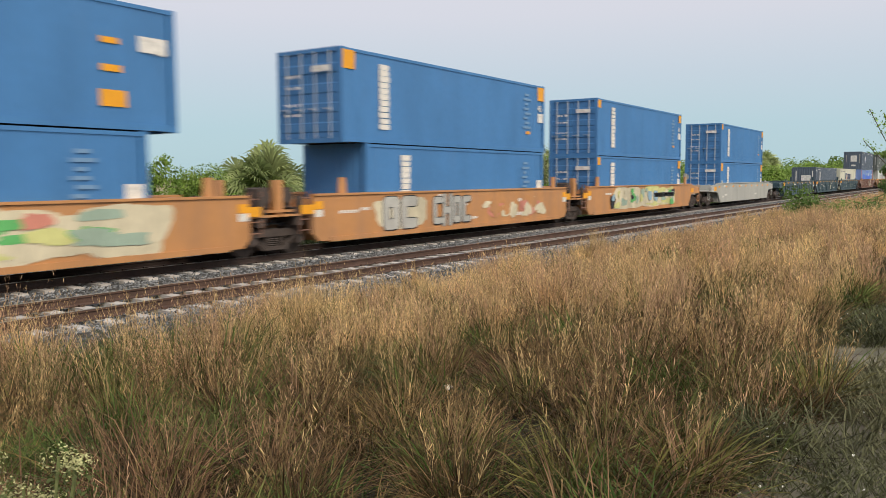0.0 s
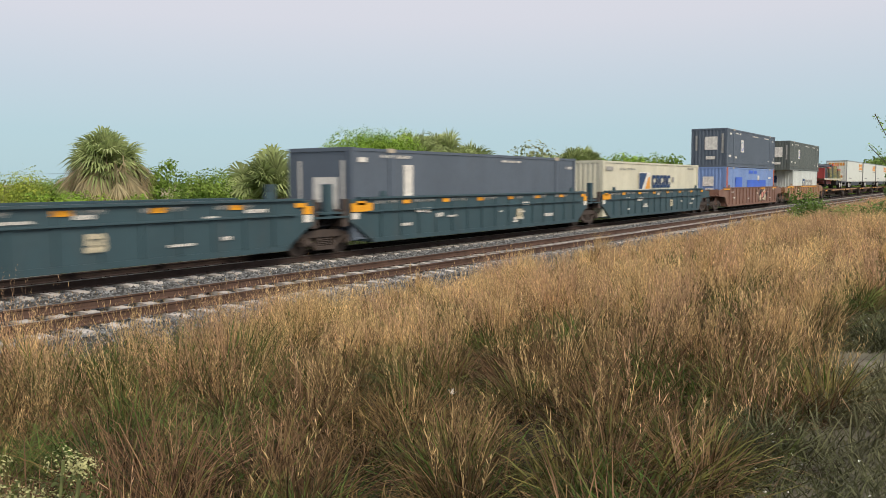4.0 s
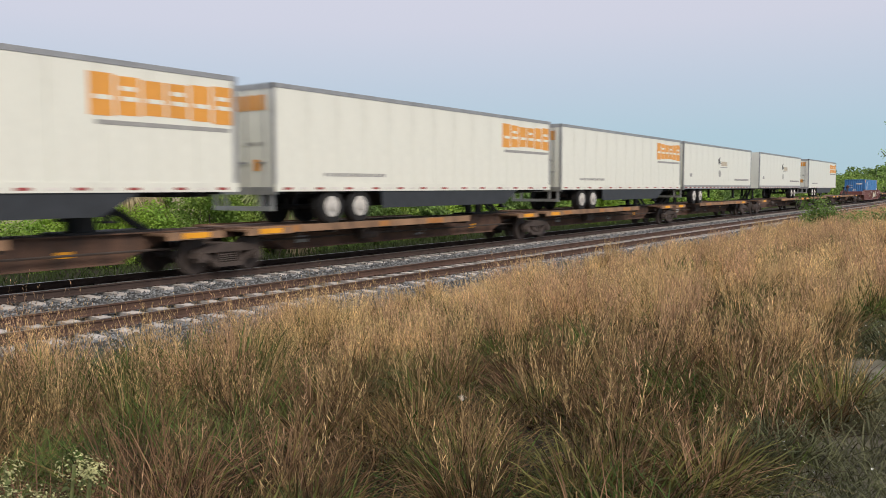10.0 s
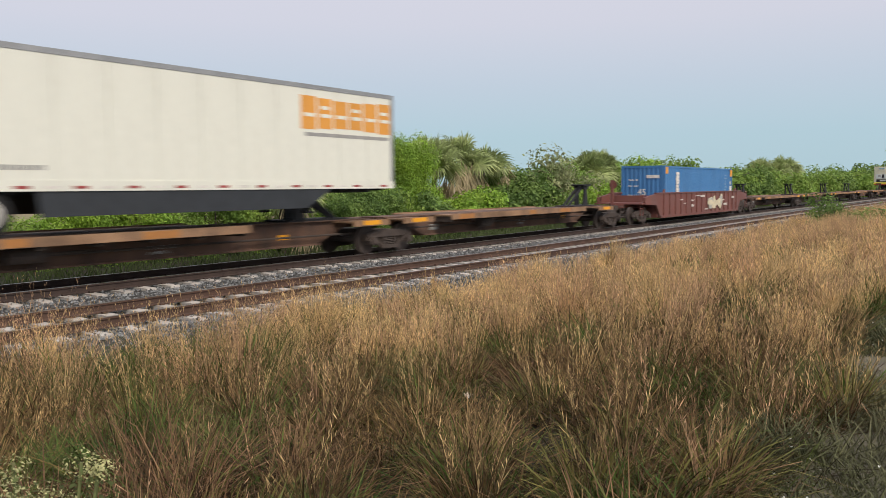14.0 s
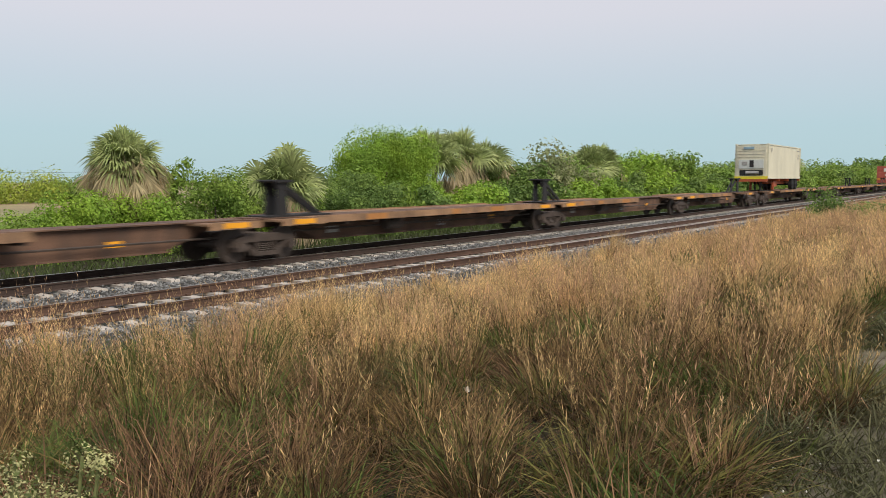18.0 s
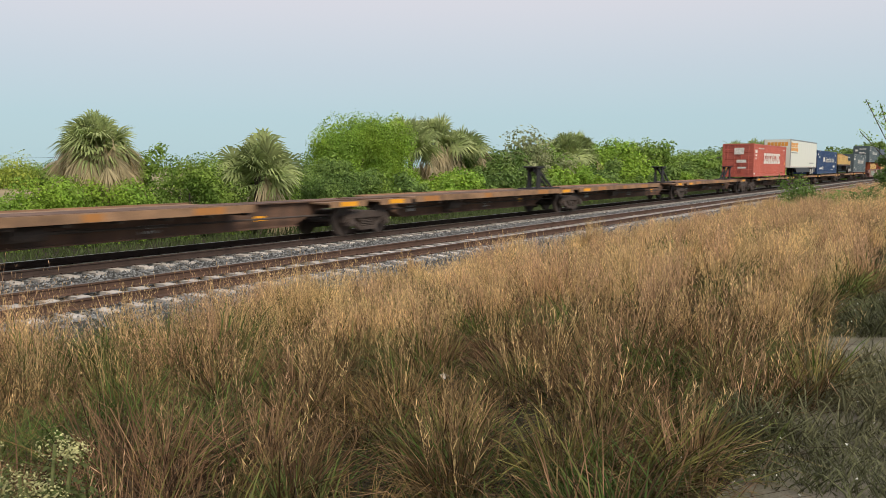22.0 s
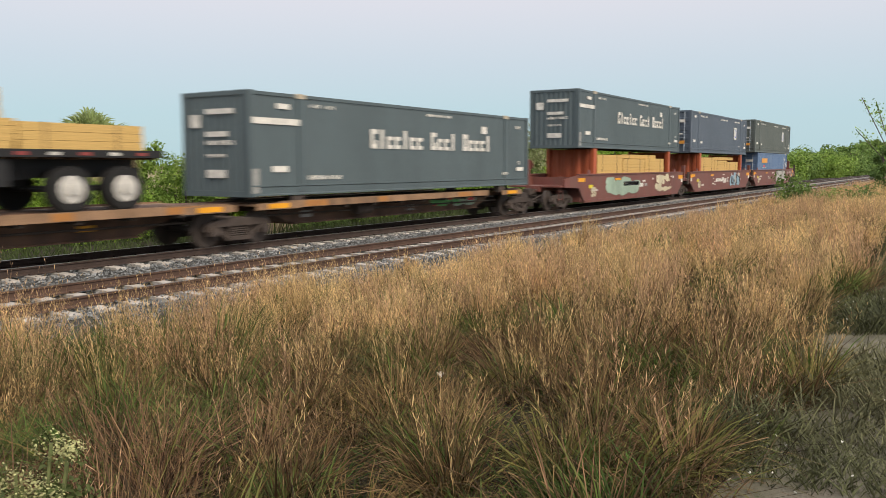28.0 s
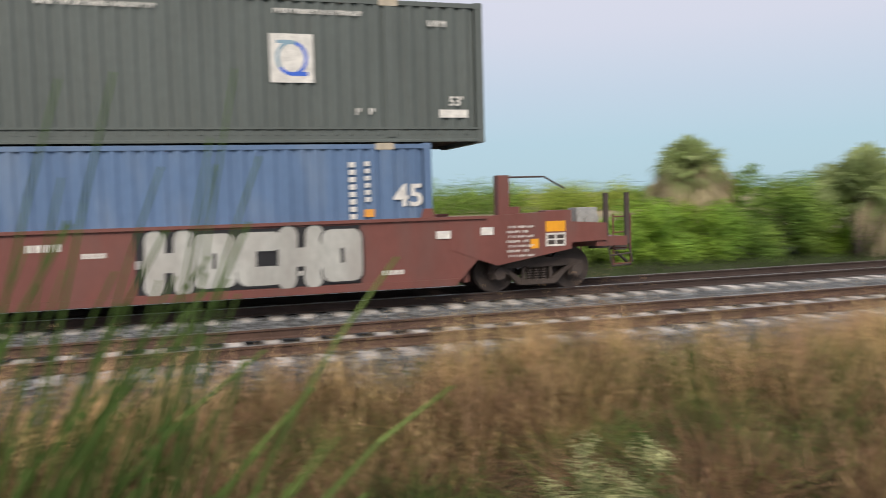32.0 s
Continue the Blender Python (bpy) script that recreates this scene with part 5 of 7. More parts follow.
Z0, Z1 = 0.36, 3.16
for cx, gm, seed in ((5.9, (GRAF_CREAM, GRAF_GREEN, GRAF_CREAM, GRAF_PINK, GRAF_CREAM), 11), (25.1, (GRAF_SILVER, BLACKPAINT, GRAF_SILVER, GRAF_CREAM), 12), (44.3, (GRAF_CREAM, GRAF_GREEN, GRAF_CREAM, GRAF_BLUE, GRAF_CREAM, BLACKPAINT), 13)):
    c = well_car("faded orange double-stack well car sprayed with graffiti", cx, 19.2, WELLORANGE, ("ca", "aa", "ac")[(11, 12, 13).index(seed)], (True, True) if seed == 11 else (False, True), ribs=False, marks=[(-8.9, -8.3, 1.1, 1.36, 1), (8.2, 8.8, 1.1, 1.36, 1)] + stencils(19.2, seed, 8))
    if seed == 11:
        graffiti(c, -8.2, 6.4, 0.36, 1.6, -1.383, (GRAF_CREAM,), 14, 22, 1.3, (0.85, 1.0))
        graffiti(c, -7.6, 5.6, 0.5, 1.5, -1.399, (GRAF_GREEN, GRAF_MINT, GRAF_PINK, GRAF_MINT, GRAF_GREEN, GRAF_MINT, GRAF_YELLOW), seed, 30, 0.5, (0.18, 0.42))
    elif seed == 13:
        graffiti(c, -6.2, 5.6, 0.36, 1.6, -1.383, (GRAF_CREAM, GRAF_CREAM, GRAF_YELLOW), 15, 16, 1.5, (0.75, 1.0))
        graffiti(c, -6.0, 5.4, 0.42, 1.58, -1.401, (GRAF_GREEN, GRAF_BLUE, BLACKPAINT, GRAF_MINT, GRAF_CREAM, GRAF_YELLOW), seed, 34, 0.3, (0.2, 0.6))
        plates(c, [(1.0, 4.6, 0.95, 1.2, 4)] + word_bars(1.2, 4.4, 1.0, 1.15, 12, 0), -1.43, mats=(MARK, YELLOW, LIME, MARKGREY, BLACKPAINT), name="graffiti")
    else:
        graffiti(c, 0.4, 6.5, 0.45, 1.4, -1.384, (GRAF_PINK, GRAF_PINK, GRAF_CREAM, WELLORANGE), 21, 26, 0.8)
        graffiti(c, -5.8, -2.6, 0.42, 1.5, -1.383, (GRAF_CREAM,), 22, 8, 2.2, (0.8, 1.0))
        for i, (k, gx_, gw) in enumerate((("O", -5.2, 0.85), ("C", -4.25, 0.85), ("C", -2.4, 0.55), ("H", -1.78, 0.55), ("O", -1.16, 0.55), ("C", -0.54, 0.55))):
            part("graffiti_letter", ("throwup", i), lambda s: letter_blob(s, gx_, 0.5, gw, 0.95, -1.394 - 0.004 * i, k, 0.35), [GRAF_SILVER, BLACKPAINT], c, label="silver and black sprayed letter")
blue45(-1.1, Z1, False, seed=1)
blue45(-0.75, Z0, False, L=12.1, seed=2)
blue45(18.1, Z1, True, seed=3)
blue45(19.2, Z0, True, L=12.1, seed=4)
blue45(37.2, Z1, True, seed=5)
blue45(37.2, Z0, True, seed=6)
well_car("pale grey double-stack well car, streaked with dirt", 67.3, 19.1, WELLGREY, "cc", ribs=False, marks=yellow_dashes(17, 9, 1.32) + stencils(19.1, 31, 6) + [(-9.3, -8.6, 1.12, 1.40, 1)])
blue45(59.95, Z1, True, seed=7)
blue45(59.95, Z0, True, seed=8)

for cx, e, own in ((90.2, "ca", (True, True)), (109.0, "aa", (False, True)), (128.0, "ac", (False, True))):
    c = well_car("dark teal articulated well car with worn stencils", cx, 18.9, WELLTEAL, e, own, marks=yellow_dashes(17.5, 8, 1.42) + [(-7.6 + 2.1 * k, -6.2 + 2.1 * k, 1.44, 1.54, 3) for k in range(7)] + stencils(18.9, int(cx), 11, 0.5, 1.35) + [(-8.6, -7.6, 1.22, 1.48, 1)])
    lettering(c, "53", (1.6, -1.43, 0.66), 0.5, GRAF_CREAM, thick=0.03)
    part("upper_chord", "teal_chord", lambda s: (s.box(-7.9, 7.9, -1.40, -1.385, 1.24, 1.60), s.box(-7.9, 7.9, -1.47, -1.40, 1.20, 1.24), s.box(-7.9, 7.9, -1.49, -1.38, 1.60, 1.66)), WELLTEAL, c)
container("dark slate corrugated container low in the well", 100.6, 15.85, Z0, SLATE, 1, [(2.6, 3.1, 0.9, 2.3, 0), (0.3, 0.7, 2.35, 2.5, 0), (1.4, 3.0, 2.5, 2.6, 0), (9.0, 10.6, 2.5, 2.58, 0), (14.8, 15.5, 2.3, 2.42, 0)], [(-0.75, 0.25, 0.7, 1.9, 0), (0.75, 0.85, 0.6, 2.4, 0), (-1.0, -0.9, 0.6, 2.4, 0)], posts=(1.95, 13.9))
sw = container("off-white smooth-sided container low in the well", 119.7, 15.85, Z0, CREAM, 1, [(2.2, 4.4, 2.35, 2.46, 3), (0.4, 1.3, 2.3, 2.5, 3), (10.6, 10.95, 1.7, 2.0, 3), (13.6, 14.8, 2.5, 2.6, 3)], pitch=1.2, depth=0.008, mats=(MARK, YELLOW, BLACKPAINT, MARKGREY))
plates(sw, headline(-0.8, 2.4, 1.39, 2.1, "CCCCC", 0) + [(-2.95, -1.15, 1.3, 2.25, 1)], -HALF - 0.003, mats=(NAVY, MARK), name="logo", label="dark blue block lettering")
part("logo_flash", None, lambda s: (s.face([(-2.9, -HALF - 0.012, 1.34), (-2.5, -HALF - 0.012, 1.34), (-1.7, -HALF - 0.012, 2.2), (-2.9, -HALF - 0.012, 2.2)], 0), s.face([(-2.0, -HALF - 0.012, 1.34), (-1.2, -HALF - 0.012, 1.34), (-1.2, -HALF - 0.012, 2.0), (-1.5, -HALF - 0.012, 2.0)], 1)), [NAVY, LOGOORANGE], sw)


def square_logo(c, x, z, w=0.82, h=0.92):
    """A white square with a blue ring mark."""
    def build(s):
        s.box(-w / 2, w / 2, -0.004, 0.002, 0, h, 0)
        for i in range(20):
            a, b = 2 * math.pi * i / 20, 2 * math.pi * (i + 1) / 20
            ring = [(q * w * 0.37 * math.cos(t), -0.006, h * 0.5 + q * h * 0.36 * math.sin(t)) for t, q in ((a, 1), (b, 1), (b, 0.80), (a, 0.80))]
            s.face(ring, 2 if 3 < i < 12 else 1)
        s.face([(-w * 0.05, -0.007, h * 0.14), (w * 0.36, -0.007, h * 0.14), (w * 0.36, -0.007, h * 0.22), (-w * 0.05, -0.007, h * 0.22)], 1)
        s.face([(-w * 0.34, -0.007, h * 0.80), (w * 0.05, -0.007, h * 0.80), (w * 0.05, -0.007, h * 0.87), (-w * 0.34, -0.007, h * 0.87)], 2)
    part("logo_panel", ("square_logo", w, h), build, [MARK, LOGOBLUE, GRAF_BLUE], c, (x, -HALF - 0.002, z), label="white square panel with a blue ring mark")


def grey53(x0, z, mat, label, door=1, logo_left=True, seed=0):
    L = 15.85
    m = [(0.75, 1.2, 2.35, 2.5, 0), (2.3, 4.0, 2.45, 2.56, 0), (7.6, 9.6, 2.45, 2.54, 0), (0.55, 1.1, 0.72, 0.88, 0), (2.3, 2.8, 0.66, 0.80, 0), (13.2, 13.6, 0.55, 0.68, 0), (14.9, 15.5, 0.5, 0.66, 0), (14.7, 15.2, 2.3, 2.42, 0), (11.6, 13.4, 2.45, 2.54, 0)]
    ends = [(-0.6, 0.3, 1.25, 2.2, 0), (-0.45, 0.2, 0.55, 0.78, 0), (0.85, 0.98, 1.2, 2.3, 1), (-1.05, -0.9, 1.0, 2.4, 1)] if door > 0 else [(-0.9, -0.2, 2.0, 2.2, 0), (0.2, 0.9, 1.6, 1.75, 0), (-0.8, -0.3, 1.2, 1.3, 0), (0.3, 0.8, 1.0, 1.1, 0), (-0.9, -0.5, 0.6, 0.8, 2)]
    c = container(label, x0, L, z, mat, door, m, ends, posts=(1.95, 13.9), mats=(MARK, MARKGREY, LOGOORANGE), group="grey containers", number=[("53'", 15.1, 0.74, 0.26)])
    square_logo(c, (-7.92 + 4.4) if logo_left else (7.92 - 3.85), 1.15)
    return c


rc = well_car("rusty brown double-stack well car with scrawled side", 150.7, 20.0, RUSTBROWN, "cc", marks=[(-9.2, -7.6, 1.48, 1.58, 1), (2.0, 3.6, 1.48, 1.58, 1), (6.5, 8.0, 1.48, 1.58, 1)] + stencils(20, 41, 10))
graffiti(rc, 0.2, 4.4, 0.45, 1.5, -1.43, (GRAF_CREAM, BLACKPAINT, GRAF_PINK, RUSTBROWN), 42, 22)
grey53(142.5, Z1, SLATE, "dark slate 53 foot container, upper of a stack")
container("faded blue container with orange end posts", 142.5, 15.85, Z0, DUSTBLUE, 1, [(0.02, 0.42, 0.05, 2.78, 1), (15.43, 15.83, 0.05, 2.78, 1), (2.6, 4.6, 0.95, 2.05, 2), (6.2, 12.6, 0.95, 1.85, 2), (9.6, 10.2, 1.75, 2.2, 0), (13.5, 14.6, 1.95, 2.1, 0), (6.6, 8.0, 2.35, 2.6, 2), (8.4, 9.4, 2.35, 2.6, 2)], [(-0.4, 0.4, 1.4, 2.1, 0), (-0.4, 0.2, 0.8, 1.25, 0), (1.05, 1.29, 0.05, 2.78, 1)], posts=(2.0, 14.1), mats=(MARK, ORANGERED, LOGOBLUE))
rc = well_car("rust-streaked orange double-stack well car", 173.2, 19.8, RUSTORANGE, "cc", marks=[(-9.4, -6.4, 1.46, 1.6, 1), (-3.0, 6.0, 1.52, 1.6, 1)])
graffiti(rc, -6.2, -3.6, 0.5, 1.45, -1.43, (GRAF_YELLOW, RUSTORANGE), 43, 9, 1.4)
grey53(165.1, Z1, OLIVE, "olive grey 53 foot container, upper of a stack")
tw = container("pale grey-white container with large faint lettering", 166.9, 13.3, Z0, OFFWHITE, 1, headline(6.4, 10.4, 0.9, 1.9, "CCCC", 1) + [(4.9, 6.0, 0.9, 2.0, 2), (12.9, 13.2, 1.3, 1.7, 1)], [(0.2, 0.75, 1.6, 2.3, 2), (0.1, 0.7, 0.95, 1.15, 1)], mats=(MARK, MARKGREY, NAVY))
plates(tw, [(-1.7, -0.95, 1.35, 1.52, 0), (-1.45, -1.1, 1.1, 1.75, 0)], -HALF - 0.006, mats=(MARK,), name="logo")

# five-unit spine car with a tarped flatbed and four van trailers
SP1 = [185.5, 202.2, 218.9, 235.4, 252.0, 268.6]
for i in range(5):
    spine_unit("rusty spine car unit carrying a trailer", SP1[i], SP1[i + 1], (i == 0, True), ("c" if i == 0 else "a") + ("c" if i == 4 else "a"), (-0.12 if i == 0 else 0.80 if i < 4 else -0.2), (0.30, 0.92) if i in (0, 4) else (0.05, 0.66))
flatbed("red flatbed trailer with a steel bulkhead", 185.4, 14.3, FLATRED, CREAM, bulkhead=True)


def tarped_load():
    t = thing("tarped_load", "black and green tarpaulin load with yellow straps and red edges", "load")

    def cloth(rows, seed):
        """A draped cover: cross-sections (x, top) with sagging sides."""
        def build(s):
            r = random.Random(seed)
            prev = None
            for x, top in rows:
                w = 1.16 + r.uniform(-0.02, 0.025)
                ring = [(x, -w - 0.03, -0.08), (x + r.uniform(-0.05, 0.05), -w + r.uniform(-0.03, 0.03), top * 0.35), (x, -w + r.uniform(-0.03, 0.03), top * 0.7), (x, -w + 0.06, top - 0.05), (x, -0.5, top + r.uniform(-0.02, 0.03)), (x, 0.5, top), (x, w - 0.06, top - 0.05), (x, w, -0.08)]
                if prev:
                    for k in range(7):
                        s.face([prev[k], ring[k], ring[k + 1], prev[k + 1]])
                prev = ring
        return build
    front = [(-6.2, 0.0), (-6.18, 0.55), (-6.1, 0.88), (-5.6, 1.04), (-5.0, 1.12), (-4.5, 1.22), (-3.9, 1.32), (-3.2, 1.33), (-2.6, 1.31), (-1.85, 1.28)]
    top = [(-1.95, 0.9), (-3.39, 1.42), (-2.9, 1.55), (-2.34, 1.68), (-1.6, 1.73), (-0.8, 1.75), (0.0, 1.72), (1.0, 1.71), (2.0, 1.70), (3.0, 1.67), (3.5, 1.64), (3.52, 0.8), (3.55, 0.0)]
    part("black_tarp", None, cloth(front, 1), TARP, t)
    part("tall_tarp", None, cloth(sorted(top), 2), TARP, t)
    part("low_tarp", None, cloth([(3.6, 0.0), (3.62, 1.1), (4.3, 1.14), (5.0, 1.12), (5.7, 1.08), (5.75, 0.0)], 3), TARP, t)
    part("green_tarp", None, lambda s: [s.face([(x, -1.215, -0.02), (x + 0.9, -1.215, -0.02), (x + 0.9, -1.205, 0.58 + 0.09 * math.sin(3.1 * (x + 0.9))), (x, -1.205, 0.58 + 0.09 * math.sin(3.1 * x))]) for x in np.arange(-1.9, 3.2, 0.9)], TARPGREEN, t)
    part("red_edge", None, lambda s: (s.box(-3.9, -1.85, -1.2, -1.1, 1.20, 1.36), s.box(-3.9, -1.85, 1.1, 1.2, 1.20, 1.36)), TARPRED, t)
    part("red_edge", None, lambda s: s.box(-0.8, 3.55, -1.21, -1.1, 1.54, 1.74), TARPRED, t)
    part("red_edge", None, lambda s: s.box(3.65, 5.78, -1.21, -1.1, 1.02, 1.18), TARPRED, t)
    for q, lean, top_z in [(-4.46, 0.38, 1.1), (-3.62, 0.0, 1.33), (-2.68, 0.02, 1.33), (-1.77, 0.25, 1.30), (-0.5, 0.3, 1.74), (0.44, 0.12, 1.73), (1.14, 0.0, 1.72), (1.6, 0.02, 1.72), (2.2, 0.12, 1.70), (3.35, 0.0, 1.68), (3.95, -0.1, 1.15), (4.7, 0.08, 1.14), (5.5, 0.05, 1.10)]:
        part("strap", None, lambda s: (s.face([(q + lean / 2, -1.25, -0.28), (q + lean / 2 + 0.19, -1.25, -0.28), (q - lean / 2 + 0.19, -1.225, top_z), (q - lean / 2, -1.225, top_z)]), s.box(q - lean / 2, q - lean / 2 + 0.19, -1.225, 1.2, top_z, top_z + 0.008)), STRAP, t)
    return ride(t, 192.3, 2.42)


tarped_load()
box_trailer("white van trailer with orange block lettering and dark skirts", 203.2)
box_trailer("white van trailer with orange block lettering and dark skirts", 220.3)
box_trailer("white van trailer with orange block lettering and dark skirts", 237.2)
box_trailer("white van trailer with a small black and tan mark", 253.7, -1, False, "bird", mark_x=-0.8)
SP2 = [272.8, 290.4, 308.1, 325.5]
for i in range(3):
    spine_unit("rusty spine car unit" + (" carrying a trailer" if i < 2 else ", empty"), SP2[i], SP2[i + 1], (i == 0, True), ("c" if i == 0 else "a") + ("c" if i == 2 else "a"), (-0.1, 0.82, -0.93)[i], ((0.42, 0.94), (0.05, 0.66), (0.18, 0.80))[i])
box_trailer("white van trailer with a small black and tan mark", 272.2, 1, False, "bird")
box_trailer("white van trailer with orange block lettering and dark skirts", 292.15)
rc = well_car("red-brown well car with a pale sprayed patch", 339.2, 19.2, WELLBROWN, "cc", marks=stencils(19.2, 51, 10))
graffiti(rc, 0.5, 4.2, 0.4, 1.5, -1.43, (GRAF_CREAM, GRAF_SILVER), 52, 14, 1.3)
blue45(332.4, Z0, True, L=13.3, seed=9)
lettering(bpy.data.objects[ROLLING[-1][0].name], "45", (-6.79, 0.25, 1.15), 0.5, MARK, -90, thick=0.01)
SP3 = [351.8, 368.4, 385.2, 401.6, 418.2, 434.0]
for i in range(5):
    spine_unit("empty rusty spine car unit with a raised hitch", SP3[i], SP3[i + 1], (i == 0, True), ("c" if i == 0 else "a") + ("c" if i == 4 else "a"), (0.05, 0.05, 0.085, 0.05, -0.96)[i], ((0.20, 0.96), (0.06, 0.62), (0.10, 0.9), (0.06, 0.55), (0.10, 0.62))[i])
SP4 = [438.3, 455.0, 471.8, 487.3, 504.5, 521.3]
for i in range(5):
    spine_unit("rusty spine car unit carrying a container chassis" if i == 0 else "empty rusty spine car unit with a raised hitch", SP4[i], SP4[i + 1], (i == 0, True), ("c" if i == 0 else "a") + ("c" if i == 4 else "a"), (0.12, 0, 0.88, 0.92, -0.93)[i], ((0.25, 0.9), (0.08, 0.7), (0.15, 0.9), (0.06, 0.7), (0.1, 0.8))[i])

# refrigerated container on a road chassis
ch = thing("container_chassis", "red container chassis with dual tyres on a spine car", "trailer")
for y in (-0.5, 0.5):
    part("main_beam", "chassis_beam", lambda s: s.prism([(-6.0, 0.98), (-6.0, 0.80), (-3.4, 0.80), (-2.8, 0.55), (5.4, 0.55), (6.0, 0.75), (6.0, 0.98)], -0.07, 0.07), ORANGERED, ch, (0, y, 0))
part("bolster_bar", None, lambda s: [s.box(q, q + 0.18, -1.25, 1.25, 0.78, 0.98) for q in (-6.05, -2.0, 1.5, 5.85)], ORANGERED, ch)
part("landing_gear", None, lambda s: [s.box(-2.6, -2.42, yy, yy + 0.18, 0.1, 0.8) for yy in (-0.95, 0.8)] and s.box(-2.7, -1.2, -0.9, -0.84, 0.35, 0.75), ORANGERED, ch)
axle_group(ch, (3.4, 4.7), 0.0, BLACKSTEEL)
ride(ch, 444.1, 1.08)
rf = container("cream refrigerated container with its cooling unit", 438.2, 11.9, 2.06, CREAM, 1, [(10.3, 11.3, 2.40, 2.50, 1), (10.65, 11.35, 2.00, 2.12, 1), (10.65, 11.0, 1.74, 1.90, 1), (0.9, 1.15, 2.2, 2.5, 1)], front=-1, pitch=1.4, depth=0.006, mats=(MARK, MARKGREY, LOGOORANGE, NAVY))
part("end_wall", None, lambda s: (s.box(-6.03, -5.95, -1.15, 1.15, 0.1, 2.7, 0), [s.box(-6.06, -6.03, -1.1, 1.1, zz, zz + 0.02, 0) for zz in (1.75, 2.0, 2.25)]), [CREAM], rf)
part("cooling_unit", None, lambda s: (s.box(-6.10, -6.0, -0.95, 0.95, 0.85, 1.55, 0), s.box(-6.115, -6.09, -0.2, 0.12, 0.95, 1.5, 1), s.box(-6.05, -5.9, -0.9, 0.9, 0.28, 0.72, 1), s.disc("y", (-6.05, -0.6, 0.5), 0.14, 1.0, 12, 2), s.box(-6.11, -6.04, -1.28, 1.28, 0.0, 0.22, 3), s.box(-6.09, -6.02, -0.2, 0.6, 2.38, 2.58, 4), s.box(-6.12, -6.1, 0.3, 0.7, 1.1, 1.4, 5)), [OFFWHITE, BLACKPAINT, ALU, LIME, GRAF_BLUE, MARKGREY], rf, label="white and black cooling unit")

SP5 = [524.6, 540.0, 557.0, 573.6, 590.2, 606.0]
for i in range(5):
    c = spine_unit("rusty spine car unit carrying " + ("a container", "a trailer", "a container", "a flatbed", "a container")[i], SP5[i], SP5[i + 1], (i == 0, True), ("c" if i == 0 else "a") + ("c" if i == 4 else "a"), (0, 0.12, 0, -0.12, 0)[i], ((0.12, 0.94), (0.45, 0.94), (0.15, 0.9), (0.40, 0.96), (0.08, 0.8))[i])
    if i in (0, 2, 4):
        D = SP5[i + 1] - SP5[i]
        for q in ((-6.6, 6.3) if i == 0 else (-5.9, 5.9)):
            for y in (-1.15, 1.15):
                part("pedestal", "pedestal", lambda s: s.box(-0.22, 0.22, -0.12, 0.12, 1.02, 1.25), STEEL, c, (q, y, 0))
    if i == 4:
        graffiti(c, 1.8, 6.0, 0.5, 1.05, -0.43, (GRAF_GREEN, GRAF_MINT, TARPRED, GRAF_GREEN), 61, 16)
container("red corrugated container with large white block lettering", 523.7, 13.7, 1.25, RED, -1, headline(3.9, 11.0, 1.12, 2.05, "CCCCCCC") + [(1.7, 3.9, 2.35, 2.48, 0), (0.45, 1.25, 2.02, 2.3, 0), (0.5, 1.2, 1.75, 1.9, 0), (0.45, 1.3, 1.5, 1.62, 0), (12.9, 13.4, 1.0, 1.25, 1), (12.2, 13.0, 2.35, 2.45, 0), (0.1, 0.5, 0.2, 0.35, 0)], [(-0.5, 0.3, 1.9, 2.45, 0), (-0.7, 0.1, 1.2, 1.45, 0), (-0.7, 0.0, 0.7, 0.85, 0), (0.75, 1.2, 0.55, 0.85, 1)], mats=(MARK, LOGOORANGE))
box_trailer("white van trailer with orange lettering at its nose", 539.8, 1, True, "arch")
container("navy blue container with white lettering", 556.4, 15.85, 1.25, NAVY, -1, headline(6.3, 13.2, 1.4, 2.0, "Clxxlxx Cxxl Cxxxl") + [(4.5, 5.6, 1.45, 2.0, 0), (1.6, 3.6, 0.55, 0.75, 0), (4.0, 4.6, 0.5, 0.9, 0), (12.4, 14.0, 0.75, 1.0, 0), (0.4, 1.0, 2.2, 2.4, 0), (1.2, 1.8, 1.9, 2.1, 0), (14.4, 15.0, 2.2, 2.4, 0), (11.0, 12.5, 0.42, 0.5, 0), (14.2, 15.2, 1.4, 1.5, 0)], [(-0.8, 0.8, 2.0, 2.2, 0), (-0.8, 0.4, 1.4, 1.55, 0), (0.2, 0.9, 0.8, 1.0, 0)], posts=(1.95, 13.9))
flatbed("black flatbed trailer loaded with lumber", 573.4, 14.3, BLACKSTEEL, BLACKSTEEL)
lumber_pack("pale sawn lumber bundle on a flatbed trailer", 574.2, 5.0, 2.42, 0.62)
lumber_pack("pale sawn lumber bundle on a flatbed trailer", 579.25, 5.0, 2.42, 0.60)
lumber_pack("pale sawn lumber bundle on a flatbed trailer", 584.3, 2.9, 2.42, 0.55)
lumber_pack("pale sawn lumber bundle, second tier", 574.3, 5.0, 3.04, 0.62)
lumber_pack("pale sawn lumber bundle, second tier", 579.35, 4.6, 3.03, 0.58)
lumber_pack("brown boards on top of the lumber", 576.2, 4.0, 3.67, 0.22, 1.0, LUMBERDARK, 0.11)
lumber_pack("brown boards on top of the lumber", 580.4, 3.2, 3.62, 0.18, 0.9, LUMBERDARK, 0.09)


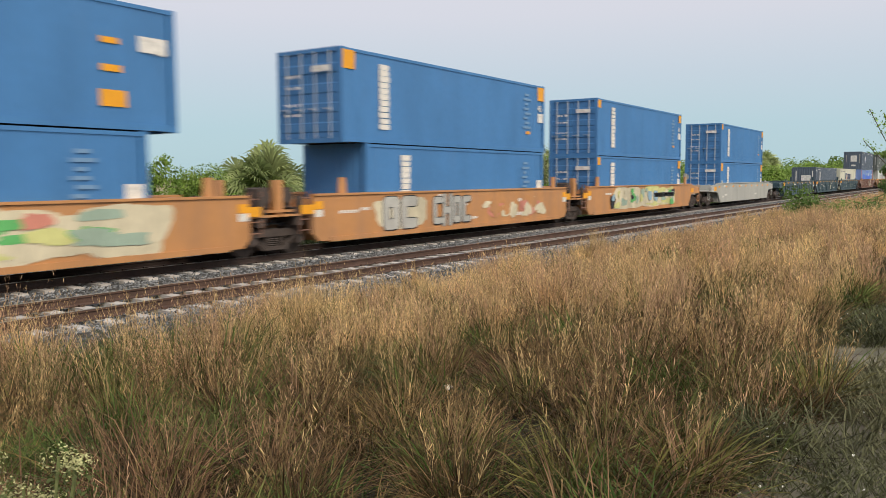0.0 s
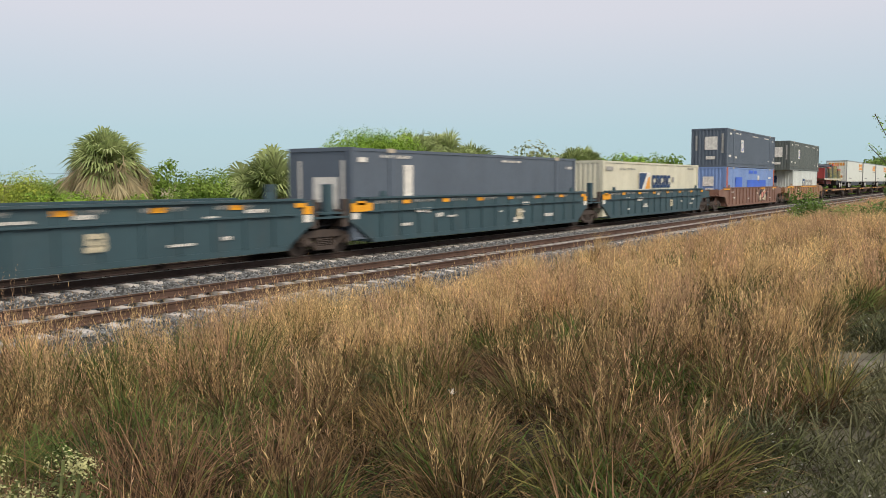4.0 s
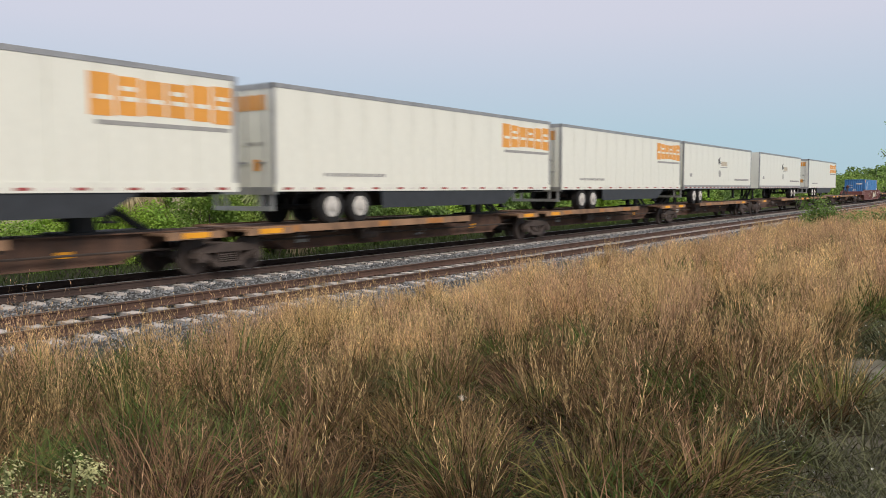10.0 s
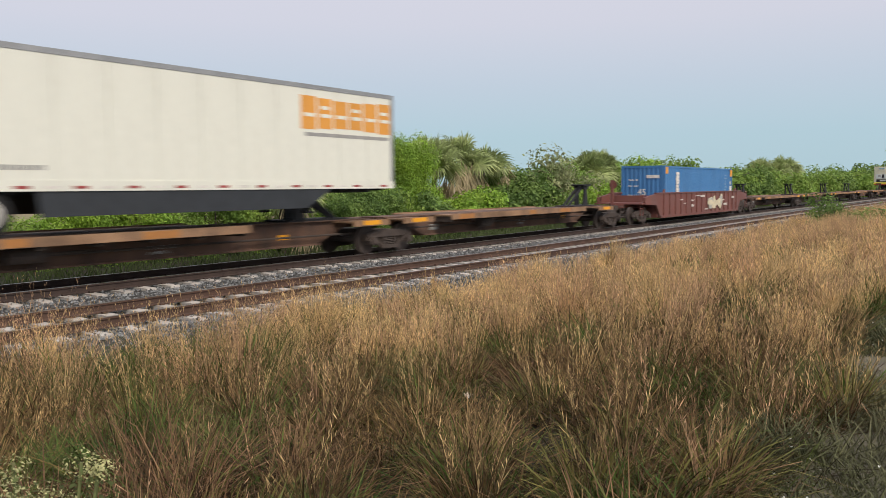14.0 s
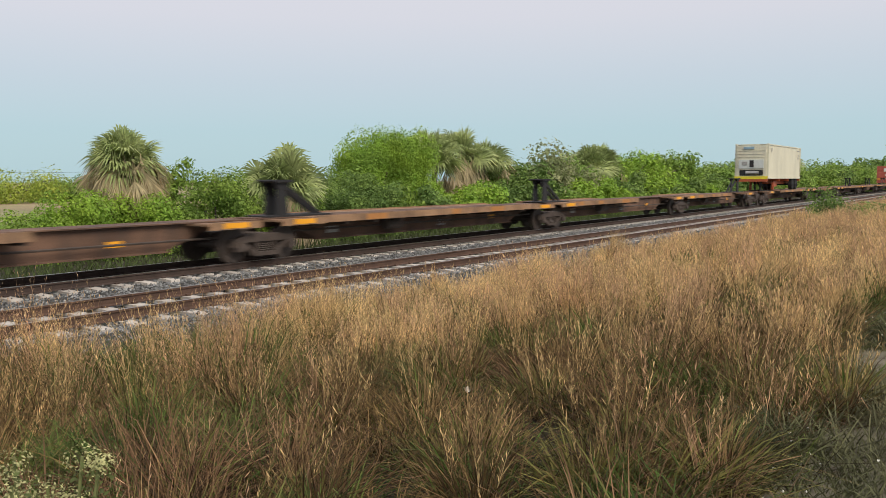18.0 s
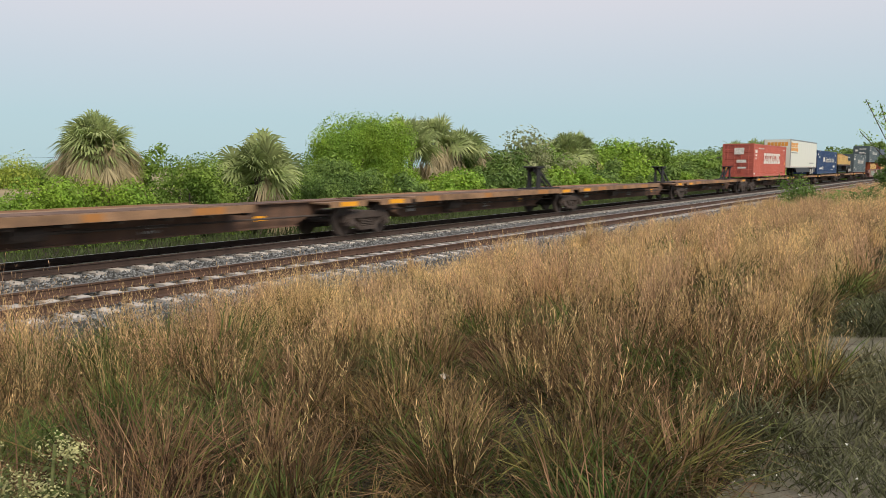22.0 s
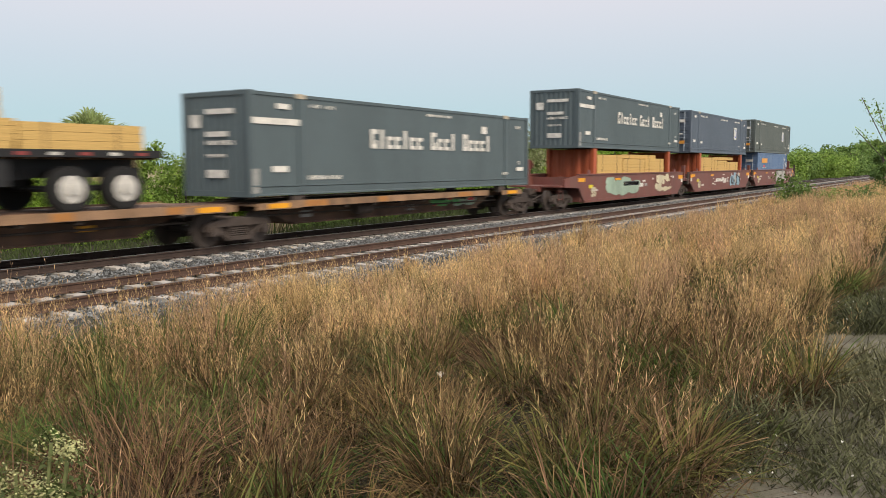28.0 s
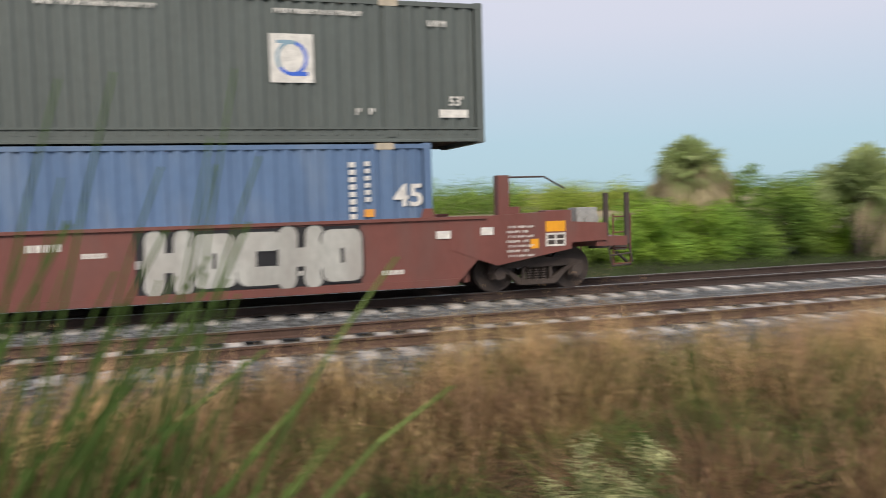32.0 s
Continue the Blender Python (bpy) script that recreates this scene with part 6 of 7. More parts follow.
def coast53(x0, z, label):
    m = headline(5.1, 12.7, 1.36, 1.96, "Clxxlxx Cxxl Cxxxl") + [(11.95, 12.35, 2.02, 2.30, 0), (0.1, 1.9, 1.93, 2.1, 0), (2.35, 3.5, 2.45, 2.55, 0), (8.2, 9.8, 2.5, 2.58, 0), (0.8, 1.4, 0.65, 0.82, 0), (2.2, 3.7, 0.43, 0.55, 0), (13.6, 14.1, 0.45, 0.56, 0), (14.8, 15.4, 0.6, 0.75, 0), (1.0, 1.5, 2.35, 2.5, 0), (14.7, 15.2, 2.3, 2.42, 0), (0.08, 0.3, 0.1, 0.75, 1)]
    ends = [(0.55, 0.95, 1.85, 2.2, 0), (-0.75, 0.35, 2.2, 2.34, 0), (-0.5, 0.35, 1.6, 1.74, 0), (-0.75, 0.35, 1.38, 1.5, 0), (-0.4, 0.35, 1.05, 1.14, 0), (-0.4, 0.35, 0.5, 0.72, 0)]
    return container(label, x0, 15.85, z, TEALGREY, 1, m, ends, posts=(1.95, 13.9), mats=(MARK, MARKGREY), group="grey containers", number=[("53", 14.9, 0.86, 0.2)])


coast53(590.4, 1.25, "green-grey container with white lettering on a spine car")
for i, (a, b) in enumerate(((610.2, 628.9), (628.9, 647.6), (647.6, 666.07))):
    c = well_car("red-brown articulated well car with stencils and graffiti", (a + b) / 2, b - a, WELLBROWN, ("ca", "aa", "ac")[i], (i == 0, True), ribs=False, marks=[(-8.2, -7.4, 1.28, 1.46, 1), (-3.4, -2.6, 1.3, 1.4, 1), (4.5, 5.3, 1.3, 1.42, 1), (7.6, 8.4, 1.2, 1.44, 1), (-6.9, -6.4, 0.95, 1.12, 2), (1.2, 1.6, 0.9, 1.05, 3)] + (word_bars(-2.0, 1.0, 0.86, 1.08, 11, 0, 0.2) if i < 2 else []) + stencils(b - a, 70 + i, 16), tail=2.0)
    lettering(c, "53", (-6.6, -1.39, 0.55), 0.6, GRAF_CREAM, thick=0.03)
    if i == 0:
        graffiti(c, -4.9, 0.7, 0.42, 1.52, -1.386, (GRAF_MINT,), 71, 16, 1.7)
        plates(c, [(-2.2, 0.2, 0.98, 1.2, 0)] + word_bars(-2.1, 0.1, 1.02, 1.15, 7, 1), -1.405, mats=(BLACKPAINT, MARK), name="graffiti")
        graffiti(c, 2.6, 6.3, 0.45, 1.58, -1.386, (GRAF_CREAM, GRAF_CREAM, GRAF_CREAM, WELLBROWN), 72, 30, 1.2)
    if i == 1:
        graffiti(c, 1.6, 5.6, 0.4, 1.58, -1.386, (GRAF_BLUE, GRAF_SILVER, BLACKPAINT, GRAF_BLUE), 73, 26)
    if i == 2:
        lettering(c, "B", (-1.25, -1.39, 0.78), 0.36, GRAF_CREAM)

        part("graffiti_ground", "tag_ground", lambda s: s.box(1.2, 5.35, -1.3845, -1.382, 0.42, 1.56), BLACKPAINT, c)
        for k, ch_ in enumerate("HOCHO"):
            part("graffiti_letter", ("tag", ch_, k), lambda s: letter_blob(s, 1.42 + k * 0.80, 0.56, 0.72, 0.86, -1.386 - 0.004 * k, ch_, 0.46), [GRAF_SILVER, BLACKPAINT], c, label="silver sprayed letter with black edges")
        part("end_box", None, lambda s: (s.prism([(7.2, 0.98), (8.2, 0.62), (9.9, 0.90), (9.9, 1.62), (9.35, 1.70), (7.2, 1.62)], -1.39, -1.28), s.box(9.3, 9.9, -1.38, -1.0, 1.60, 1.72)), WELLBROWN, c)
        part("corner_post", None, lambda s: (s.box(8.3, 8.55, -1.25, -1.0, 1.60, 2.48), s.box(8.55, 8.8, -1.2, -1.05, 1.6, 1.82)), WELLBROWN, c)
        part("grab_rod", None, lambda s: (s.rod((8.5, -1.1, 2.44), (9.4, -1.1, 2.44), 0.02), s.rod((9.4, -1.1, 2.44), (9.88, -1.1, 2.18), 0.02)), STEEL, c)
        part("end_deck", None, lambda s: (s.box(9.9, 11.25, -1.3, 1.3, 1.02, 1.10), s.box(10.5, 11.25, -1.34, -1.30, 0.92, 1.12)), WELLBROWN, c)
        part("hand_brake_wheel", None, lambda s: (s.disc("y", (10.45, -1.05, 1.5), 0.26, 0.03, 20), s.disc("y", (10.45, -1.09, 1.5), 0.09, 0.06, 10), s.box(10.2, 10.7, -1.0, -0.6, 1.1, 1.75)), MARKGREY, c, label="grey hand brake wheel and housing")
        for xx in (10.75, 11.26):
            part("end_post", "end_post", lambda s: s.box(-0.045, 0.045, -1.34, -1.26, 0.95, 2.06), STEEL, c, (xx, 0, 0), label="dark end handrail post")
        part("step", None, lambda s: (s.rod((10.8, -1.3, 0.95), (10.9, -1.3, 0.45), 0.02), s.rod((11.3, -1.3, 0.95), (11.4, -1.3, 0.55), 0.02), s.rod((10.9, -1.3, 0.47), (11.36, -1.3, 0.50), 0.025), s.rod((10.86, -1.3, 0.70), (11.34, -1.3, 0.74), 0.02)), STEEL, c, label="dark bent step iron")
        plates(c, [(9.3, 9.75, 1.28, 1.50, 0), (9.3, 9.75, 0.97, 1.25, 1), (8.95, 9.13, 0.94, 1.14, 0)], -1.392, mats=(YELLOW, MARK), name="placard")
        plates(c, [(9.34, 9.5, 1.01, 1.1, 0), (9.54, 9.71, 1.01, 1.1, 0), (9.34, 9.5, 1.13, 1.21, 0), (9.54, 9.71, 1.13, 1.21, 0)] + [(8.42, 9.04 - 0.1 * (k % 2), 0.78 + 0.1 * k, 0.83 + 0.1 * k, 1) for k in range(7)] + [(7.85, 8.12, 1.26, 1.42, 1), (6.9, 7.2, 1.22, 1.38, 1)], -1.396, mats=(STEEL, MARK), name="stencil")


def flat_rack(x0, mat, label):
    t = thing("flat_rack", label, "container", "flat racks on the train")
    part("base", "rack_base", lambda s: s.box(-6.05, 6.05, -1.22, 1.22, 0.0, 0.5), STEEL, t)
    for sx in (-1, 1):
        part("end_wall", ("rack_end", mat.name, sx), lambda s: wave_end(s, sx * 6.0, sx, -1.1, 1.1, 0.5, 2.50, 0.08, 0.5), mat, t)
        for q in (-1, 1):
            part("corner_post", ("rack_post", mat.name, sx, q), lambda s: s.box(*sorted((sx * 5.7, sx * 6.1)), *sorted((q * 1.29, q * 1.1)), 0.2, 2.54), mat, t)
    return ride(t, x0 + 6.1, Z0)


for x0, mat, big in ((613.4, ORANGERED, 1), (632.2, ORANGERED, 0)):
    flat_rack(x0, mat, "open flat rack with rusty red end walls, loaded with lumber")
    lumber_pack("pale sawn lumber bundle between flat rack ends", x0 + 0.7, 3.5, 0.86, 1.75)
    lumber_pack("pale sawn lumber bundle between flat rack ends", x0 + 4.3, 3.5, 0.86, 1.55)
    lumber_pack("pale sawn lumber bundle between flat rack ends", x0 + 7.9, 3.4, 0.86, 1.45 + 0.15 * big)
    lumber_pack("thin lumber bundle laid on top", x0 + 4.4, 5.6, 2.44, 0.22, 1.1)
coast53(611.5, 2.90, "green-grey container with white lettering, upper of a stack")
grey53(629.9, 2.90, SLATE, "slate blue 53 foot container above lumber", -1, False, 3)
grey53(649.0, Z1, OLIVE, "olive grey 53 foot container at the train's end", -1, False, 4)
container("weathered blue 45 foot container in the last well", 650.4, 13.3, Z0, MIDBLUE, -1, [(1.6, 3.9, 1.9, 2.3, 1), (2.3, 2.9, 1.55, 1.68, 2), (1.8, 3.6, 1.48, 1.54, 0), (11.9, 12.1, 0.9, 1.2, 1), (11.9, 12.1, 1.35, 1.5, 1)] + [(11.62, 11.74, zz, zz + 0.10, 0) for zz in np.arange(0.3, 2.4, 0.145)] + [(11.93, 12.03, zz, zz + 0.09, 0) for zz in np.arange(1.65, 2.4, 0.14)], [(-0.9, -0.3, 2.0, 2.2, 0), (0.2, 0.9, 1.5, 1.62, 0), (0.2, 0.9, 1.2, 1.28, 0), (-0.8, -0.2, 1.0, 1.3, 1)], posts=(12.35,), mats=(MARK, LOGOORANGE, TARPRED), number=[("45", 12.5, 1.55, 0.62)])


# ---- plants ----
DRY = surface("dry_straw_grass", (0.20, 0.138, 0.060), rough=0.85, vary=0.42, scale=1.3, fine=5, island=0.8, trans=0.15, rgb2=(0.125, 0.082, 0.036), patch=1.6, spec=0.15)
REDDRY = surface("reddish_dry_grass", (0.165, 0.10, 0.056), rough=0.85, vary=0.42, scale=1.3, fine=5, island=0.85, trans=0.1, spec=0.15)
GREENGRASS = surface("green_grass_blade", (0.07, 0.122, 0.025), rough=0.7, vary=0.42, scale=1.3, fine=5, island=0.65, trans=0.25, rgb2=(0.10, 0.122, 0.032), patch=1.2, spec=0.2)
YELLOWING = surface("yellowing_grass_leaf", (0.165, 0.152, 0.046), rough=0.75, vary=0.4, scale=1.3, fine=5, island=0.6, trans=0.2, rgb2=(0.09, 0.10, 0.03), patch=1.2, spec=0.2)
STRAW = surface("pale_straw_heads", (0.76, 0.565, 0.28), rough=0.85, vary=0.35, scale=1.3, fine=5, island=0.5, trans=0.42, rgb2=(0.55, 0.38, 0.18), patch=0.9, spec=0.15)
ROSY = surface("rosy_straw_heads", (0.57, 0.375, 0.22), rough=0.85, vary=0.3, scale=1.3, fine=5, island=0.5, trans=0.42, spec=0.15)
# darker brown version of the straw heads, for shade in the near grass
SHADE_STALK = surface("shade_brown_stalk", (0.25, 0.172, 0.085), rough=0.9, vary=0.35, scale=1.3, fine=5, island=0.6, trans=0.15, rgb2=(0.17, 0.11, 0.058), patch=1.2, spec=0.12)
# dead leaf colour lowered to carry the shade low in the clumps
SHADE_THATCH = surface("shade_dark_dead_thatch", (0.058, 0.042, 0.025), rough=0.95, vary=0.35, scale=0.8, fine=4, island=0.7, trans=0.1, spec=0.1)


def blades(px, py, height, width, lean, curl, z=None, a=None):
    """Curved tapering blades: arrays of root places, heights, widths and leans."""
    n = len(px)
    z = ground_z(px, py) - 0.03 if z is None else z
    a = rng.uniform(0, 2 * np.pi, n) if a is None else a
    face = rng.uniform(0, 2 * np.pi, n)
    dx, dy = np.cos(a), np.sin(a)
    wx, wy = np.cos(face) * width / 2, np.sin(face) * width / 2
    V = np.zeros((n, 7, 3))
    for k, (t, w) in enumerate(((0, 0.7), (0.4, 1.0), (0.75, 0.75))):
        off = lean * t * height + curl * height * t * t
        zz = z + height * t * (1 - 0.35 * curl * t)
        for j, s in ((0, -1), (1, 1)):
            V[:, 2 * k + j] = np.stack([px + dx * off + s * wx * w, py + dy * off + s * wy * w, zz], 1)
    off = (lean + curl) * height
    V[:, 6] = np.stack([px + dx * off, py + dy * off, z + height * (1 - 0.35 * curl) - 0.25 * curl * height], 1)
    b = 7 * np.arange(n)[:, None]
    quads = np.concatenate([b + np.array([[0, 1, 3, 2]]), b + np.array([[2, 3, 5, 4]])])
    return V.reshape(-1, 3), quads, b + np.array([[4, 5, 6]])


def gather(name, mats, lots, label, cat="grass"):
    vs, qs, ts, off = [], [], [], 0
    for v, q, t in lots:
        vs.append(v)
        qs.append(q + off)
        ts.append(t + off)
        off += len(v)
    ob = new(name, raw_mesh(name, np.concatenate(vs), np.concatenate(qs), np.concatenate(ts), mats))
    return tagged(ob, label, cat, kind="stuff")


def patchy(px, py, seed):
    r = np.random.default_rng(seed)
    f = np.zeros(len(px))
    for _ in range(5):
        kx, ky, ph = r.normal(0, 1.1), r.normal(0, 1.1), r.uniform(0, 6.28)
        f += np.sin(kx * px + ky * py + ph)
    return f


def in_grass(px, py):
    """Inside the tall grass: beyond the path's edge, short of the ballast, clear of the viewer and the weed."""
    edge = 1.05 + 0.30 * np.clip((px - 5) / 6, 0, 1) + 0.22 * np.sin(0.8 * px) + 0.15 * np.sin(2.3 * px + 1)
    far = 10.35 + 0.2 * np.sin(0.6 * px) + 0.2 * np.sin(1.9 * px)
    return (py > edge) & (py < far) & (np.hypot(px, py) > 2.3) & (np.hypot((px - 1.45) / 1.3, py - 2.55) > 0.40)


def plumes(px, py, height, wide, a, lean):
    """Flower stalks, each with a feathery head of small spikelets."""
    n = len(px)
    curl = rng.uniform(0.0, 0.30, n) ** 1.3
    out = [blades(px, py, height, 0.0036 * wide * np.ones(n), lean, curl, a=a)]
    k = 15
    t = np.linspace(0.46, 1.0, k)[None] + rng.uniform(-0.03, 0.03, (n, k))
    off = lean[:, None] * t * height[:, None] + curl[:, None] * height[:, None] * t * t
    zz = (ground_z(px, py) - 0.03)[:, None] + height[:, None] * t * (1 - 0.35 * curl[:, None] * t)
    root = np.stack([px[:, None] + np.cos(a)[:, None] * off, py[:, None] + np.sin(a)[:, None] * off, zz], -1).reshape(-1, 3)
    m = n * k
    d = np.stack([rng.normal(0, 0.32, m), rng.normal(0, 0.32, m), rng.uniform(0.5, 1.0, m)], 1)
    ln = rng.uniform(0.035, 0.10, m)[:, None]
    w = np.stack([np.cos(q := rng.uniform(0, 6.28, m)), np.sin(q), np.zeros(m)], 1) * 0.0028 * wide
    V = np.stack([root - w * 0.5, root + d * ln * 0.5 + w, root + d * ln, root + d * ln * 0.5 - w], 1)
    b = 4 * np.arange(m)[:, None]
    out.append((V.reshape(-1, 3), b + np.array([[0, 1, 2, 3]]), np.zeros((0, 3), int)))
    return out


# lush patches among the dry tussocks: place, reach, and how green
LUSH = [(5.3, 8.2, 1.0, 1.1), (3.4, 5.4, 0.75, 1.4), (4.4, 5.9, 0.6, 1.2), (4.5, 5.2, 0.5, 0.9), (7.6, 4.35, 0.65, 1.5), (8.7, 4.0, 0.5, 1.2), (17.6, 5.7, 1.4, 1.5), (5.5, 1.3, 0.8, 1.0), (3.7, 1.7, 0.6, 0.8), (2.3, 4.4, 0.8, 1.0), (14.0, 6.5, 1.1, 1.2), (22.0, 4.0, 1.8, 1.0), (11.5, 2.2, 0.9, 0.8), (1.0, 3.9, 1.1, 0.9), (10.2, 7.6, 0.9, 1.0), (6.4, 6.3, 0.6, 0.9)]
BANDS = [(-12, -1, 3.2, 60, 1.7), (-1, 13, 6.2, 205, 1.1), (13, 30, 4.2, 90, 1.8), (30, 62, 2.0, 48, 3.2), (62, 170, 0.6, 26, 6.0)]
lot = {c: [] for c in range(8)}
for x0, x1, per_m2, per, wide in BANDS:
    # tussocks on a loose grid, each with its own kind, size, tilt and colour
    n = int((x1 - x0) * 9.4 * per_m2)
    cx, cy = rng.uniform(x0, x1, n), rng.uniform(0.9, 10.4, n)
    f, g, low = patchy(cx, cy, 3), patchy(cx * 1.6, cy * 1.6, 8), patchy(cx * 1.3, cy * 1.3, 14)
    lush = sum(q * np.exp(-((cx - a) ** 2 + (cy - b) ** 2) / (r_ * r_)) for a, b, r_, q in LUSH)
    dist = np.hypot(cx, cy)
    keep = (low + rng.normal(0, 1.3, n) > -1.9) | (lush > 0.5) | (dist < 6.5) & (rng.uniform(0, 1, n) < 0.8)
    cx, cy, f, g, low, lush, dist = (q[keep] for q in (cx, cy, f, g, low, lush, dist))
    n = len(cx)
    roll = rng.uniform(0, 1, n)
    p_green = np.clip(0.18 + 0.09 * f + 0.55 * lush + np.clip(0.26 - 0.035 * dist, 0, 0.16), 0.04, 0.9)
    kind = np.where(roll < p_green, 2, np.where(roll > 0.66 - 0.09 * g, 1, 0))       # 0 straw, 1 reddish, 2 green
    kind = np.where((kind == 2) & (rng.uniform(0, 1, n) < 0.45) & (lush < 0.6), 3, kind)   # 3 yellowing
    high = rng.uniform(0.55, 1.05, n) * np.clip(0.95 + 0.09 * low, 0.65, 1.2)
    high = np.where(kind == 2, high * np.clip(0.55 + 0.05 * dist, 0.82, 1.12), high) * (1 + 0.30 * np.clip((cy - 6.0) / 2, 0, 1) * np.clip((11 - cx) / 4, 0, 1))
    tilt_a, tilt = rng.uniform(0, 6.283, n), np.abs(rng.normal(0, 0.22, n))
    sprd = rng.uniform(0.055, 0.125, n) * (0.7 + 0.3 * wide)
    # arching leaves that fall outwards from each root stock
    k = rng.poisson(per * np.clip(0.5 + 0.07 * dist, 0.7, 1.0), n)
    i = np.repeat(np.arange(n), k)
    m = len(i)
    ox, oy = rng.normal(0, 1, m) * sprd[i], rng.normal(0, 1, m) * sprd[i]
    px, py = cx[i] + ox, cy[i] + oy
    rad = np.clip(np.hypot(ox, oy) / (2 * sprd[i]), 0, 1)
    oa = np.arctan2(oy, ox) + rng.normal(0, 0.6, m)
    sl = (0.05 + 0.46 * rad) * rng.uniform(0.2, 1.4, m) + np.abs(rng.normal(0, 0.10, m))
    lx, ly = np.cos(oa) * sl + np.cos(tilt_a[i]) * tilt[i], np.sin(oa) * sl + np.sin(tilt_a[i]) * tilt[i]
    la, ll = np.arctan2(ly, lx), np.hypot(lx, ly)
    h = 0.76 * high[i] * rng.uniform(0.45, 1.15, m) * (1.12 - 0.4 * rad)
    cu = 0.10 + 1.1 * rng.uniform(0, 1, m) ** 1.7
    ok = in_grass(px, py)
    stray = rng.uniform(0, 1, m)
    kk = np.where(stray < 0.07, 0, np.where(stray < 0.12, 2, np.where(stray < 0.17, 3, kind[i])))
    for c, wd in ((0, 0.0068), (1, 0.0062), (2, 0.0090), (3, 0.0085)):
        s = ok & (kk == c)
        lot[c].append(blades(px[s], py[s], h[s], wd * wide * rng.uniform(0.6, 1.4, int(s.sum())), ll[s], cu[s], a=la[s]))
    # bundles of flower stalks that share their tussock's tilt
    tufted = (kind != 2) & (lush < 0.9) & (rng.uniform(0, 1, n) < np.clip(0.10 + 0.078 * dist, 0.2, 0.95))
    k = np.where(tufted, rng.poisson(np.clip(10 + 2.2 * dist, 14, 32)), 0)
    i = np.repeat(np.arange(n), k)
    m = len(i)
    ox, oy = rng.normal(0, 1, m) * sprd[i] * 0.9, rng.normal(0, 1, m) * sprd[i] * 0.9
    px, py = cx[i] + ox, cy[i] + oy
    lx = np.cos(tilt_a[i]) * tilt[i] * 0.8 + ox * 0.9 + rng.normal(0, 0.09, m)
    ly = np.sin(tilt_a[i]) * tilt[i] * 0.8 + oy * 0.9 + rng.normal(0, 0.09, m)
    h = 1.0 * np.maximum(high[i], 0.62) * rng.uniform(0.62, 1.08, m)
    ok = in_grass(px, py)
    dimmed = rng.uniform(0, 1, m) > np.clip((dist[i] - 5.0) / 4.5, 0.15, 1)     # nearer stalks, heads included, take the browner colour as painted shade
    for c, s in ((4, ok & (kind[i] != 1) & ~dimmed), (5, ok & (kind[i] == 1) & ~dimmed), (7, ok & dimmed)):
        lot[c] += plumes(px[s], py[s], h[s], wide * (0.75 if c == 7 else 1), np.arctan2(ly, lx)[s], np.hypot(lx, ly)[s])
    # matted dead leaves, coloured dark as the clumps' shade, and short growth between the tussocks
    m = int((x1 - x0) * 9.4 * per_m2 * per * 0.15)
    px, py = rng.uniform(x0, x1, m), rng.uniform(0.9, 10.4, m)
    ok = in_grass(px, py)
    px, py = px[ok], py[ok]
    m = len(px)
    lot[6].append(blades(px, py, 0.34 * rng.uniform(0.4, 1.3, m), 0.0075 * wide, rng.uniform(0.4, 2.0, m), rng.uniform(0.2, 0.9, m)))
    m2 = m // 3
    lot[2].append(blades(px[:m2], py[:m2], 0.30 * rng.uniform(0.4, 1.2, m2), 0.0085 * wide, rng.uniform(0.0, 0.6, m2), rng.uniform(0.1, 0.9, m2)))
for c, name, mat, label in ((4, "seeding_grass", STRAW, "pale straw flower stalks with feathery heads"), (5, "rosy_seeding_grass", ROSY, "pinkish-brown flower stalks with feathery heads"), (7, "leafy_stalks", SHADE_STALK, "brown grass stalks past flowering"), (0, "dry_grass", DRY, "tall straw-coloured grass in uneven clumps"), (1, "reddish_grass", REDDRY, "tall reddish-brown dry grass clumps"), (2, "green_grass", GREENGRASS, "green blades among the dry grass"), (3, "yellowing_grass", YELLOWING, "yellow-green arching grass leaves"), (6, "thatch", SHADE_THATCH, "matted dead grass at the clumps' feet")):
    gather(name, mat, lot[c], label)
# short growth on the path and beyond the track
lots = []
px, py = 1.5 + 26 * rng.uniform(0, 1, 110000) ** 1.35, rng.uniform(-1.6, 1.5, 110000)
keep = patchy(px * 1.5, py * 1.5, 21) > -1.1
px, py = px[keep], py[keep]
lots.append(blades(px, py, rng.uniform(0.06, 0.21, len(px)) * (1 + 0.8 * (patchy(px, py, 5) > 0.3)), (0.006 + 0.0006 * px) * rng.uniform(0.6, 1.4, len(px)), rng.uniform(0.1, 0.8, len(px)), rng.uniform(0.1, 0.6, len(px))))
gather("path_weeds", surface("grey_green_weed", (0.072, 0.082, 0.034), rough=0.8, island=0.6, vary=0.3, trans=0.2, rgb2=(0.145, 0.145, 0.075), patch=0.22), lots, "low grey-green weeds on a sandy path", "weeds")
px, py = 2.5 + 9 * rng.uniform(0, 1, 150), rng.uniform(-0.6, 1.4, 150)
fz = ground_z(px, py) + rng.uniform(0.10, 0.24, 150)
gather("small_white_flowers", surface("white_petal", (0.62, 0.62, 0.56), rough=0.8, island=0.3, trans=0.2), [blades(px, py, 0.012 * np.ones(150), 0.012 * np.ones(150), 0.6 * np.ones(150), 0.3 * np.ones(150), z=fz + 0.0)] + [blades(px, py, 0.012 * np.ones(150), 0.012 * np.ones(150), 0.6 * np.ones(150), 0.3 * np.ones(150), z=fz)], "scattered small white weed flowers", "flowers")
px, py = rng.uniform(-20, 90, 30000), rng.uniform(19.8, 28, 30000)
